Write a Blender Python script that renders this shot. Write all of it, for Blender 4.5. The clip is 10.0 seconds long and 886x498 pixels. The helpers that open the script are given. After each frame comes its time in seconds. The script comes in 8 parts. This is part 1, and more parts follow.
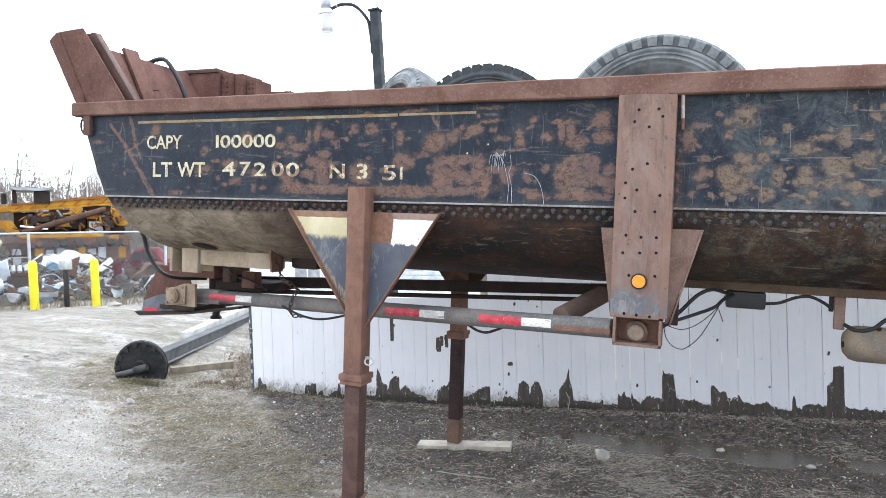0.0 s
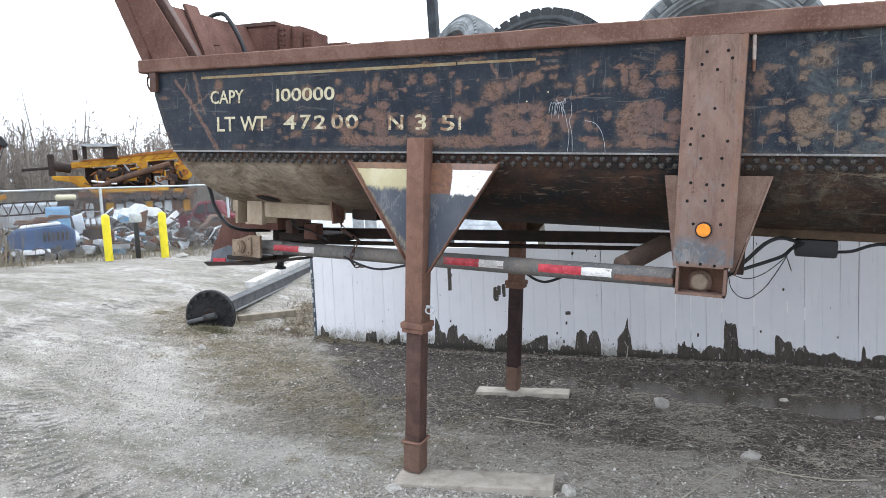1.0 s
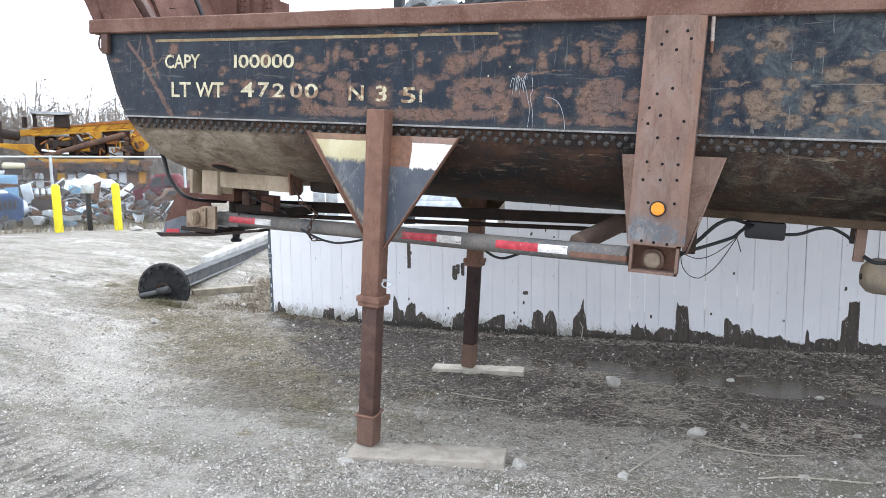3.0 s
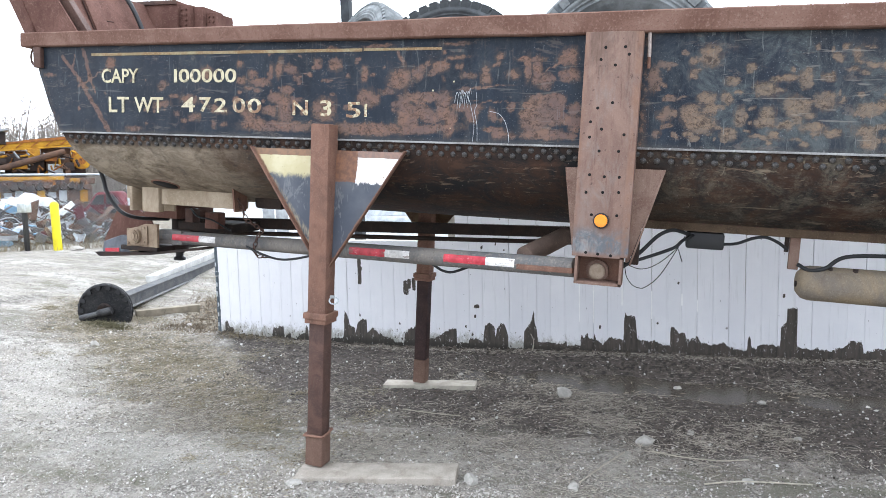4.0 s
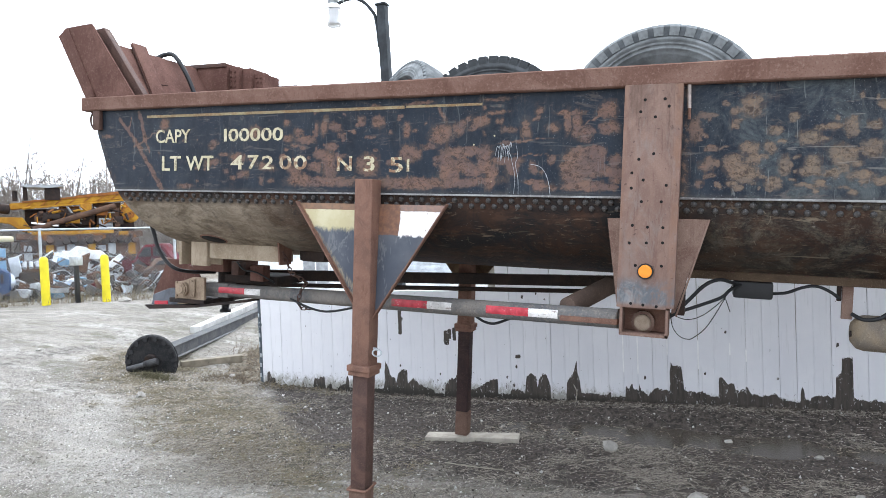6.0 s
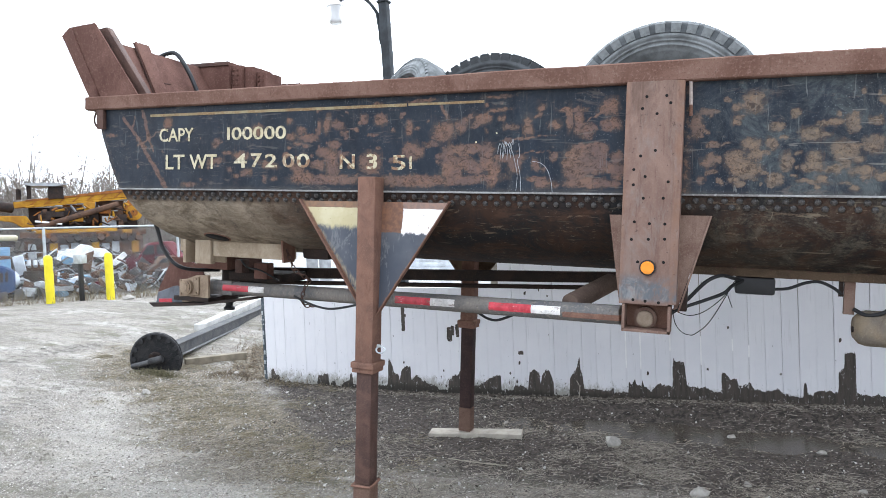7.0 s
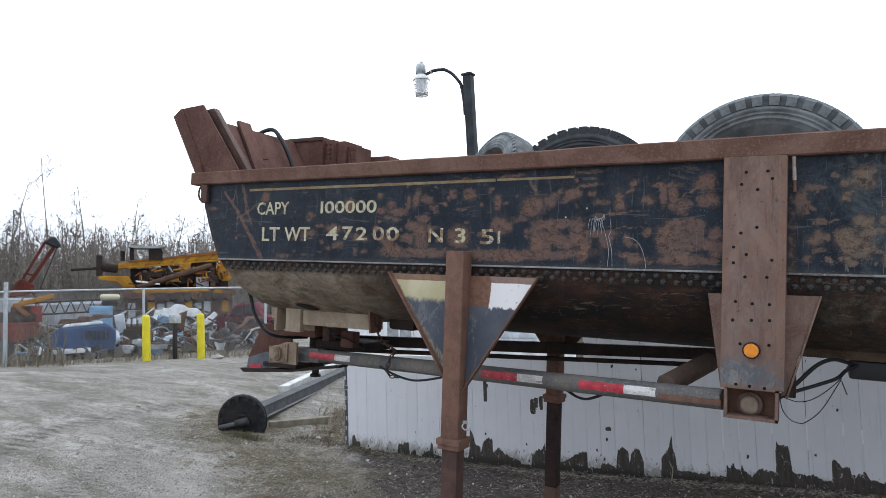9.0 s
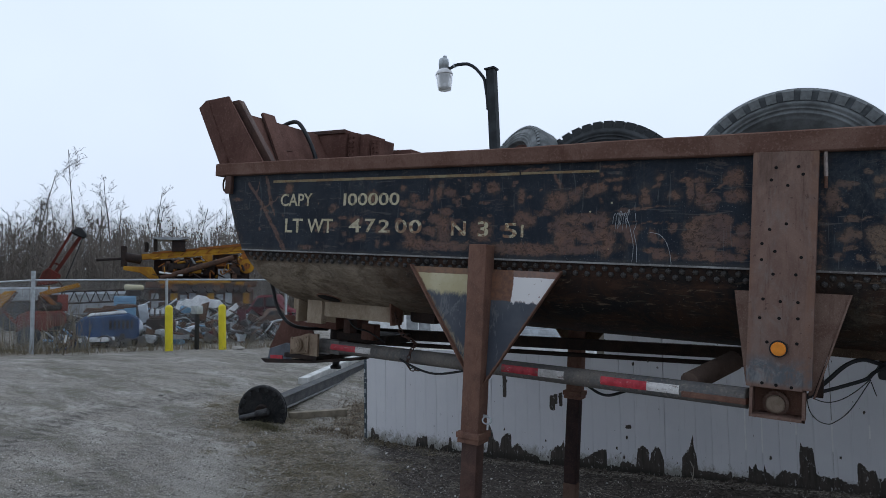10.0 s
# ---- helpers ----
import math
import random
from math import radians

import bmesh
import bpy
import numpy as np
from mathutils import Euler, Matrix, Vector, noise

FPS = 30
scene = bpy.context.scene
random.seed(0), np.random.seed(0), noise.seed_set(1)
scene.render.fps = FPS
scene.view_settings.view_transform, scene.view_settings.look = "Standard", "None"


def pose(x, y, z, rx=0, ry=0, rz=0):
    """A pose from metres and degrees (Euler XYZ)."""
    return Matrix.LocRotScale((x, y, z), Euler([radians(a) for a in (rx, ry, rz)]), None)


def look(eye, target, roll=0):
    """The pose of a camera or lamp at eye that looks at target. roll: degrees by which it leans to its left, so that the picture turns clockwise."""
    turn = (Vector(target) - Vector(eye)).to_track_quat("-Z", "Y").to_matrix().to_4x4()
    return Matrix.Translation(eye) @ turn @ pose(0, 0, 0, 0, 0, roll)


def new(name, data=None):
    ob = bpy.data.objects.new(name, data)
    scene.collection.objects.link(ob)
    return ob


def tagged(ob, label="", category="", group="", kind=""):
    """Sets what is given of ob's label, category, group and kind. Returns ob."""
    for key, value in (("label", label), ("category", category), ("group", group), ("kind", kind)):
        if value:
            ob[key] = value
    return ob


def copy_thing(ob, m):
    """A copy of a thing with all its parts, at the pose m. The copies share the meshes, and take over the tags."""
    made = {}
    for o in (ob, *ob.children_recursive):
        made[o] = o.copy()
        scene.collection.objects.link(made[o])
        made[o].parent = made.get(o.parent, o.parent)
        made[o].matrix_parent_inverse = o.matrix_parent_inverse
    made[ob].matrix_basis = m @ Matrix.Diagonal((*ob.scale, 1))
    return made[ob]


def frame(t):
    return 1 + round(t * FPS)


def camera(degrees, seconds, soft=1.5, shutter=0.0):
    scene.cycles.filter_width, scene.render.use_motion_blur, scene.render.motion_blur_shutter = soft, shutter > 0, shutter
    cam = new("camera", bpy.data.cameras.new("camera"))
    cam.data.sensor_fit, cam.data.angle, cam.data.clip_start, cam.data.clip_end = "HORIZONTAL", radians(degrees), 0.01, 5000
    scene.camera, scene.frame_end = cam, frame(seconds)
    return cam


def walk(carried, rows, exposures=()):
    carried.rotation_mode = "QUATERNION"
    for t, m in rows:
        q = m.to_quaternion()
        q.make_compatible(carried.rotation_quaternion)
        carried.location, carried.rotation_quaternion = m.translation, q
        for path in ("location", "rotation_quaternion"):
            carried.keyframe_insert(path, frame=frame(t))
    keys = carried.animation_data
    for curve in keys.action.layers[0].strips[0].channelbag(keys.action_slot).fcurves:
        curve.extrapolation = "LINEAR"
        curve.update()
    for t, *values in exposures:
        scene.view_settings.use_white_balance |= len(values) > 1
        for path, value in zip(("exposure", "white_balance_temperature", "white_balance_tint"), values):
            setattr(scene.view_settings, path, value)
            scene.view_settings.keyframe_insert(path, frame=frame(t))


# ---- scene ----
cam = camera(66.8, 10.0, soft=0.85)
PATH = [
    (0, (0.102, -0.188, 1.856), (-0.625, 1.674, 1.823), -1.9),
    (0.2, (0.088, -0.21, 1.854), (-0.703, 1.627, 1.808), -1.9),
    (0.5, (0.08, -0.231, 1.854), (-0.789, 1.57, 1.823), -1.9),
    (0.7, (0.081, -0.229, 1.856), (-0.795, 1.568, 1.81), -2.2),
    (1, (0.082, -0.225, 1.86), (-0.795, 1.564, 1.685), -2.6),
    (1.2, (0.084, -0.225, 1.847), (-0.824, 1.536, 1.576), -2.6),
    (1.5, (0.087, -0.221, 1.808), (-0.789, 1.545, 1.471), -2.7),
    (2, (0.096, -0.208, 1.786), (-0.713, 1.597, 1.491), -0.8),
    (2.2, (0.097, -0.212, 1.801), (-0.703, 1.6, 1.524), -1.1),
    (3.3, (0.111, -0.194, 1.803), (-0.637, 1.649, 1.59), -0.9),
    (3.5, (0.119, -0.187, 1.799), (-0.593, 1.671, 1.598), -1.3),
    (4, (0.137, -0.171, 1.799), (-0.511, 1.711, 1.61), -1.4),
    (4.5, (0.141, -0.167, 1.819), (-0.549, 1.707, 1.695), -2.0),
    (5, (0.124, -0.197, 1.84), (-0.626, 1.657, 1.812), -2.3),
    (5.5, (0.114, -0.201, 1.829), (-0.629, 1.655, 1.777), -2.3),
    (6.8, (0.114, -0.218, 1.832), (-0.651, 1.63, 1.802), -1.9),
    (7, (0.12, -0.221, 1.834), (-0.637, 1.629, 1.779), -2.4),
    (7.5, (0.126, -0.202, 1.835), (-0.611, 1.657, 1.788), -3.4),
    (8, (0.119, -0.201, 1.836), (-0.6, 1.665, 1.792), -2.8),
    (8.5, (0.108, -0.208, 1.845), (-0.653, 1.642, 1.841), -1.9),
    (8.7, (0.092, -0.217, 1.875), (-0.714, 1.612, 1.949), -1.9),
    (9, (0.056, -0.235, 1.921), (-0.901, 1.516, 2.056), -1.7),
    (9.5, (0.031, -0.237, 1.901), (-0.998, 1.472, 2.034), -1.0),
    (10, (0.032, -0.234, 1.904), (-0.976, 1.489, 2.028), -0.8),
]
EXPOSURES = [(0.0, 0.36, 6385, 10), (0.5, 0.12, 6385, 10), (1.0, 0.08, 6385, 10), (1.5, 0.27, 6385, 10), (2.0, 0.29, 6385, 10), (3.5, 0.4, 6385, 10), (4.5, 0.46, 6385, 10), (5.0, 0.33, 6385, 10), (5.5, 0.2, 6385, 10), (7.0, 0.2, 6385, 10), (7.5, 0.26, 6385, 10), (8.5, 0.2, 6385, 10), (8.8, -0.15, 6400, 10), (9.0, -0.75, 6300, 10), (9.2, -1.45, 6150, 10), (9.4, -1.76, 6000, 9), (9.6, -1.8, 5950, 9), (10.0, -1.8, 5950, 9)]
walk(cam, [(t, look(eye, target, roll)) for t, eye, target, roll in PATH], EXPOSURES)

# ---------------------------------------------------------------- light
SUN_EL, SUN_AZ = 50.0, 330.0
world = bpy.data.worlds.new("overcast_sky")
scene.world = world
world.use_nodes = True
wn, wl = world.node_tree.nodes, world.node_tree.links
sky = wn.new("ShaderNodeTexSky")
sky.sky_type, sky.sun_disc = "NISHITA", False
sky.sun_elevation, sky.sun_rotation = radians(SUN_EL), radians(SUN_AZ)
sky.air_density, sky.dust_density, sky.ozone_density = 1.0, 4.0, 1.0
# an even cloud veil, brighter towards the hidden sun
toward = Vector((math.sin(radians(SUN_AZ)) * math.cos(radians(SUN_EL)), math.cos(radians(SUN_AZ)) * math.cos(radians(SUN_EL)), math.sin(radians(SUN_EL))))
wc = wn.new("ShaderNodeTexCoord")
dot = wn.new("ShaderNodeVectorMath")
dot.operation = "DOT_PRODUCT"
dot.inputs[1].default_value = toward
wl.new(wc.outputs["Generated"], dot.inputs[0])
glow = wn.new("ShaderNodeMapRange")
glow.inputs["From Min"].default_value, glow.inputs["From Max"].default_value = -0.6, 1.0
glow.inputs["To Min"].default_value, glow.inputs["To Max"].default_value = 0.0, 1.0
wl.new(dot.outputs["Value"], glow.inputs["Value"])
cloud = wn.new("ShaderNodeTexNoise")
cloud.inputs["Scale"].default_value, cloud.inputs["Detail"].default_value = 1.8, 4.0
add = wn.new("ShaderNodeMath")
add.operation = "MULTIPLY_ADD"
add.inputs[1].default_value, add.inputs[2].default_value = 0.45, -0.22
wl.new(cloud.outputs["Fac"], add.inputs[0])
both = wn.new("ShaderNodeMath")
wl.new(add.outputs[0], both.inputs[0])
wl.new(glow.outputs["Result"], both.inputs[1])
cloud_ramp = wn.new("ShaderNodeValToRGB")
cloud_ramp.color_ramp.elements[0].position, cloud_ramp.color_ramp.elements[1].position = 0.1, 0.9
cloud_ramp.color_ramp.elements[0].color = (12.0, 12.8, 14.2, 1)
cloud_ramp.color_ramp.elements[1].color = (26.0, 28.0, 31.0, 1)
wl.new(both.outputs[0], cloud_ramp.inputs["Fac"])
veil = wn.new("ShaderNodeMix")
veil.data_type = "RGBA"
veil.inputs["Factor"].default_value = 0.9
wl.new(sky.outputs["Color"], veil.inputs["A"])
wl.new(cloud_ramp.outputs["Color"], veil.inputs["B"])
wl.new(veil.outputs["Result"], wn["Background"].inputs["Color"])
wn["Background"].inputs["Strength"].default_value = 0.12
sun = new("sun", bpy.data.lights.new("sun", "SUN"))
sun.data.energy, sun.data.angle, sun.data.color = 0.8, radians(40), (1.0, 0.98, 0.95)
sun.matrix_world = look(30 * toward, (0, 0, 0))

# ---------------------------------------------------------------- materials
class Nodes:
    """A node material under construction."""

    def __init__(self, name):
        self.mat = bpy.data.materials.new(name)
        self.mat.use_nodes = True
        self.n, self.l = self.mat.node_tree.nodes, self.mat.node_tree.links
        self.bsdf = self.n["Principled BSDF"]
        self.coord = self.n.new("ShaderNodeTexCoord")

    def put(self, socket, value):
        if hasattr(value, "links"):
            self.l.new(value, socket)
        elif isinstance(value, (tuple, list)) and len(value) == 3 and len(socket.default_value) == 4:
            socket.default_value = (*value, 1)
        else:
            socket.default_value = value

    def stretch(self, scale, where="Object", shift=(0, 0, 0)):
        m = self.n.new("ShaderNodeMapping")
        m.inputs["Scale"].default_value, m.inputs["Location"].default_value = scale, shift
        self.l.new(self.coord.outputs[where], m.inputs["Vector"])
        return m.outputs["Vector"]

    def noise(self, scale, detail=4.0, rough=0.6, vector=None, distort=0.0):
        t = self.n.new("ShaderNodeTexNoise")
        t.inputs["Scale"].default_value, t.inputs["Detail"].default_value = scale, detail
        t.inputs["Roughness"].default_value, t.inputs["Distortion"].default_value = rough, distort
        self.l.new(vector or self.coord.outputs["Object"], t.inputs["Vector"])
        return t.outputs["Fac"]

    def voronoi(self, scale, vector=None, out="Distance", feature="F1"):
        t = self.n.new("ShaderNodeTexVoronoi")
        t.feature = feature
        t.inputs["Scale"].default_value = scale
        self.l.new(vector or self.coord.outputs["Object"], t.inputs["Vector"])
        return t.outputs[out]

    def ramp(self, fac, *stops):
        r = self.n.new("ShaderNodeValToRGB")
        e = r.color_ramp.elements
        while len(e) < len(stops):
            e.new(0.5)
        for el, (p, c) in zip(e, stops):
            el.position = p
            el.color = (*c, 1) if isinstance(c, (tuple, list)) else (c, c, c, 1)
        self.put(r.inputs["Fac"], fac)
        return r.outputs["Color"]

    def step(self, fac, lo, hi):
        m = self.n.new("ShaderNodeMapRange")
        m.interpolation_type = "SMOOTHSTEP"
        self.put(m.inputs["Value"], fac)
        m.inputs["From Min"].default_value, m.inputs["From Max"].default_value = lo, hi
        return m.outputs["Result"]

    def math(self, op, a, b=0.0):
        m = self.n.new("ShaderNodeMath")
        m.operation = op
        self.put(m.inputs[0], a), self.put(m.inputs[1], b)
        return m.outputs[0]

    def mix(self, fac, a, b):
        m = self.n.new("ShaderNodeMix")
        m.data_type = "RGBA"
        self.put(m.inputs["Factor"], fac), self.put(m.inputs["A"], a), self.put(m.inputs["B"], b)
        return m.outputs["Result"]

    def attribute(self, name):
        a = self.n.new("ShaderNodeAttribute")
        a.attribute_name = name
        return a.outputs["Fac"]

    def axis(self, which, where="Object"):
        s = self.n.new("ShaderNodeSeparateXYZ")
        self.l.new(self.coord.outputs[where], s.inputs[0])
        return s.outputs[which]

    def random(self):
        return self.n.new("ShaderNodeObjectInfo").outputs["Random"]

    def island(self):
        return self.n.new("ShaderNodeNewGeometry").outputs["Random Per Island"]

    def done(self, color, rough=0.8, metal=0.0, bump=None, depth=0.3, dist=0.005, spec=0.4):
        self.put(self.bsdf.inputs["Base Color"], color)
        self.put(self.bsdf.inputs["Roughness"], rough)
        self.put(self.bsdf.inputs["Metallic"], metal)
        self.put(self.bsdf.inputs["Specular IOR Level"], spec)
        if bump is not None:
            b = self.n.new("ShaderNodeBump")
            b.inputs["Strength"].default_value, b.inputs["Distance"].default_value = depth, dist
            self.put(b.inputs["Height"], bump)
            self.l.new(b.outputs["Normal"], self.bsdf.inputs["Normal"])
        return self.mat


def rusty(name, a, b, c, scale=5.0, rough=0.85):
    """Weathered steel: two tones of rust in patches, fine pitting, pale abrasion."""
    m = Nodes(name)
    big = m.noise(scale, 5, 0.65, distort=0.6)
    fine = m.noise(scale * 22, 4, 0.7)
    col = m.mix(m.step(big, 0.36, 0.64), a, b)
    col = m.mix(m.math("MULTIPLY", m.step(fine, 0.5, 0.72), 0.75), col, c)
    stain = m.noise(scale * 0.9, 6, 0.75, m.stretch((1.6, 1.6, 0.45), shift=(5, 3, 1)), 0.4)
    col = m.mix(m.math("MULTIPLY", m.step(stain, 0.52, 0.68), 0.45), col, (b[0] * 0.6, b[1] * 0.52, b[2] * 0.5))
    pits = m.step(m.noise(scale * 40, 2, 0.5), 0.55, 0.7)
    col = m.mix(m.math("MULTIPLY", pits, 0.45), col, (a[0] * 0.4, a[1] * 0.35, a[2] * 0.35))
    return m.done(col, rough, 0.0, m.math("ADD", fine, big), 0.45, 0.004, 0.14)


def plain(name, color, rough=0.6, metal=0.0, vary=0.25, scale=8.0, spec=0.4):
    """One colour with stains and fine grain."""
    m = Nodes(name)
    n1, n2 = m.noise(scale, 4, 0.6), m.noise(scale * 14, 3, 0.6)
    dark = tuple(v * (1 - vary) for v in color)
    light = tuple(min(1, v * (1 + vary)) for v in color)
    col = m.mix(m.step(n1, 0.3, 0.7), dark, light)
    col = m.mix(m.math("MULTIPLY", m.step(n2, 0.5, 0.75), vary), col, dark)
    return m.done(col, rough, metal, n2, 0.2, 0.002, spec)


M_RAIL = rusty("rail_rust", (0.195, 0.116, 0.090), (0.135, 0.072, 0.054), (0.25, 0.168, 0.136), 3.0)
M_POST = rusty("post_rust", (0.235, 0.160, 0.128), (0.17, 0.105, 0.083), (0.31, 0.23, 0.19), 6.0)
M_LEG = rusty("leg_rust", (0.215, 0.118, 0.086), (0.155, 0.088, 0.068), (0.31, 0.205, 0.152), 9.0)
M_LEGFOOT = rusty("leg_foot_rust", (0.135, 0.082, 0.064), (0.165, 0.105, 0.08), (0.25, 0.175, 0.135), 10.0)
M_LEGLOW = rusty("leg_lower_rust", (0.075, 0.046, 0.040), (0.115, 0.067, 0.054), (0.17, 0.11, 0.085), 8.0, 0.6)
M_GUARD = rusty("guard_rust", (0.165, 0.088, 0.070), (0.110, 0.055, 0.044), (0.205, 0.125, 0.102), 2.5)
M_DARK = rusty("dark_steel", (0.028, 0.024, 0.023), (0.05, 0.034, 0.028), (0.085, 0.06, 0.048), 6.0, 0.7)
M_TAN = rusty("dusty_steel", (0.44, 0.36, 0.27), (0.31, 0.245, 0.175), (0.52, 0.44, 0.345), 4.0)
M_TUBEB = rusty("brace_rust", (0.15, 0.105, 0.085), (0.11, 0.08, 0.066), (0.24, 0.18, 0.145), 5)
M_RUBBER = plain("rubber", (0.035, 0.037, 0.04), 0.75, 0, 0.35, 10)
M_CABLE = plain("cable_rubber", (0.015, 0.016, 0.018), 0.5, 0, 0.2, 20)
M_GALV = plain("galvanised_steel", (0.46, 0.49, 0.51), 0.45, 0.5, 0.2, 12)
M_YELLOW = plain("yellow_paint", (0.72, 0.60, 0.02), 0.5, 0, 0.1, 5)
M_BLACKP = plain("black_paint", (0.02, 0.02, 0.022), 0.5, 0, 0.2, 8)
M_TIMBER = plain("grey_timber", (0.36, 0.33, 0.28), 0.9, 0, 0.22, 9)


def tape_film(name, color):
    """Reflective tape, faded, scuffed and spattered with mud."""
    m = Nodes(name)
    col = m.mix(m.step(m.noise(9.0, 5, 0.7), 0.35, 0.65), tuple(v * 0.75 for v in color), tuple(min(1, v * 1.2 + 0.02) for v in color))
    scuff = m.step(m.noise(22.0, 6, 0.8, m.stretch((0.7, 1, 1.4)), 0.8), 0.55, 0.63)
    col = m.mix(m.math("MULTIPLY", scuff, 0.75), col, (0.17, 0.11, 0.085))
    pale = m.step(m.noise(30.0, 5, 0.8, m.stretch((0.5, 1, 2.0), shift=(4, 0, 1)), 0.5), 0.60, 0.66)
    col = m.mix(m.math("MULTIPLY", pale, 0.5), col, (0.55, 0.48, 0.45))
    return m.done(col, 0.45, 0, scuff, 0.1, 0.001)


M_REDTAPE = tape_film("red_tape", (0.50, 0.03, 0.05))
M_WHITETAPE = tape_film("white_tape", (0.64, 0.62, 0.60))


def hull_paint(name):
    """Navy-black paint: rust dabs with ragged edges where the attribute says, pale spatter, chalky haze, grey runs, fine scratches."""
    m = Nodes(name)
    pale, heat = m.attribute("pale"), m.attribute("heat")
    streak = m.noise(3.0, 6, 0.7, m.stretch((1.6, 1.0, 0.4)), 0.4)
    grain = m.noise(70.0, 5, 0.75)
    fine = m.noise(46.0, 5, 0.8, distort=0.4)
    cloud = m.noise(6.0, 6, 0.75, distort=0.6)
    paint = m.mix(m.step(streak, 0.35, 0.7), (0.0065, 0.0105, 0.0195), (0.015, 0.023, 0.037))
    chalk = m.step(m.noise(5.5, 7, 0.82, distort=0.7), 0.40, 0.72)
    paint = m.mix(m.math("MULTIPLY", chalk, m.math("ADD", 0.13, m.math("MULTIPLY", pale, 0.80))), paint, (0.105, 0.122, 0.122))
    # brown bloom round the dabs and thin grey-brown runs down the plate
    bloom = m.math("MULTIPLY", m.step(m.math("ADD", m.attribute("worn"), m.math("MULTIPLY", m.math("SUBTRACT", cloud, 0.5), 1.3)), 0.06, 0.50), 0.38)
    paint = m.mix(bloom, paint, (0.085, 0.062, 0.050))
    runs = m.math("MULTIPLY", m.step(m.noise(7.0, 5, 0.7, m.stretch((6.0, 1.0, 0.45)), 0.3), 0.54, 0.70), m.step(cloud, 0.45, 0.65))
    paint = m.mix(m.math("MULTIPLY", runs, 0.42), paint, (0.125, 0.112, 0.10))
    weep = m.math("MULTIPLY", m.step(m.noise(5.0, 6, 0.8, m.stretch((4.0, 1.0, 0.35), shift=(8, 0, 4)), 0.3), 0.50, 0.66), m.step(m.math("ADD", m.attribute("worn"), cloud), 0.50, 0.85))
    paint = m.mix(m.math("MULTIPLY", weep, 0.5), paint, (0.130, 0.075, 0.045))
    smear = m.step(m.noise(9.0, 6, 0.8, m.stretch((0.55, 1, 1.7), shift=(2, 0, 5)), 0.6), 0.565, 0.64)
    paint = m.mix(m.math("MULTIPLY", smear, 0.42), paint, (0.135, 0.108, 0.095))
    spat = m.math("SUBTRACT", 1.0, m.step(m.voronoi(62.0), 0.10, 0.20))
    spat = m.math("MULTIPLY", spat, m.step(m.noise(4.0, 5, 0.75, m.stretch((1, 1, 1), shift=(6, 0, 2))), 0.44, 0.62))
    paint = m.mix(m.math("MULTIPLY", spat, 0.55), paint, (0.23, 0.25, 0.27))
    tiny = m.math("SUBTRACT", 1.0, m.step(m.voronoi(140.0), 0.10, 0.22))
    paint = m.mix(m.math("MULTIPLY", tiny, m.math("ADD", 0.10, m.math("MULTIPLY", pale, 0.2))), paint, (0.22, 0.23, 0.24))
    rag = m.noise(26.0, 6, 0.78, m.stretch((0.75, 1.0, 1.15)), 0.8)
    edge = m.math("ADD", m.attribute("worn"), m.math("MULTIPLY", m.math("SUBTRACT", rag, 0.5), 1.45))
    edge = m.math("ADD", edge, m.math("MULTIPLY", m.math("SUBTRACT", fine, 0.5), 0.5))
    mask = m.step(edge, 0.35, 0.60)
    core = m.step(edge, 0.52, 0.95)
    mauve = m.mix(m.step(cloud, 0.4, 0.6), (0.150, 0.104, 0.094), (0.205, 0.128, 0.098))
    orange = m.mix(m.step(fine, 0.36, 0.64), (0.285, 0.086, 0.024), (0.140, 0.050, 0.026))
    orange = m.mix(m.step(m.noise(8.0, 4, 0.6), 0.44, 0.62), orange, (0.180, 0.084, 0.040))
    buff = m.mix(m.step(fine, 0.36, 0.62), (0.245, 0.190, 0.130), (0.15, 0.135, 0.108))
    warm = m.step(m.math("ADD", heat, m.math("MULTIPLY", m.math("SUBTRACT", rag, 0.5), 1.3)), 0.02, 0.62)
    rust = m.mix(m.math("MULTIPLY", pale, 0.75), m.mix(warm, mauve, orange), m.mix(warm, buff, (0.240, 0.155, 0.095)))
    gap = m.step(m.noise(30.0, 7, 0.85, m.stretch((0.8, 1, 1.1), shift=(3, 0, 3)), 0.8), 0.50, 0.60)
    rust = m.mix(m.math("MULTIPLY", gap, 0.74), rust, (0.036, 0.028, 0.026))
    mask = m.math("MULTIPLY", mask, m.math("ADD", 0.72, m.math("MULTIPLY", core, 0.24)))
    col = m.mix(mask, paint, rust)
    dust = m.math("MULTIPLY", m.attribute("dust"), m.step(m.noise(6.0, 5, 0.7), 0.12, 0.6))
    col = m.mix(dust, col, m.mix(m.step(m.noise(13.0, 5, 0.7), 0.35, 0.65), (0.11, 0.094, 0.075), (0.18, 0.155, 0.12)))
    # scratches: upright and lengthwise, more on the stern
    lines = m.step(m.noise(7.0, 2, 0.4, m.stretch((6.0, 1.0, 0.5), shift=(3, 0, 0)), 1.6), 0.690, 0.715)
    col = m.mix(m.math("MULTIPLY", lines, m.math("ADD", 0.14, m.math("MULTIPLY", pale, 0.22))), col, (0.27, 0.28, 0.27))
    scr = m.step(m.noise(5.0, 2, 0.4, m.stretch((0.6, 1.0, 7.0), shift=(7, 0, 2)), 1.2), 0.68, 0.705)
    col = m.mix(m.math("MULTIPLY", scr, m.math("ADD", 0.16, m.math("MULTIPLY", pale, 0.24))), col, (0.26, 0.24, 0.215))
    rough = m.math("ADD", 0.44, m.math("MULTIPLY", mask, 0.42))
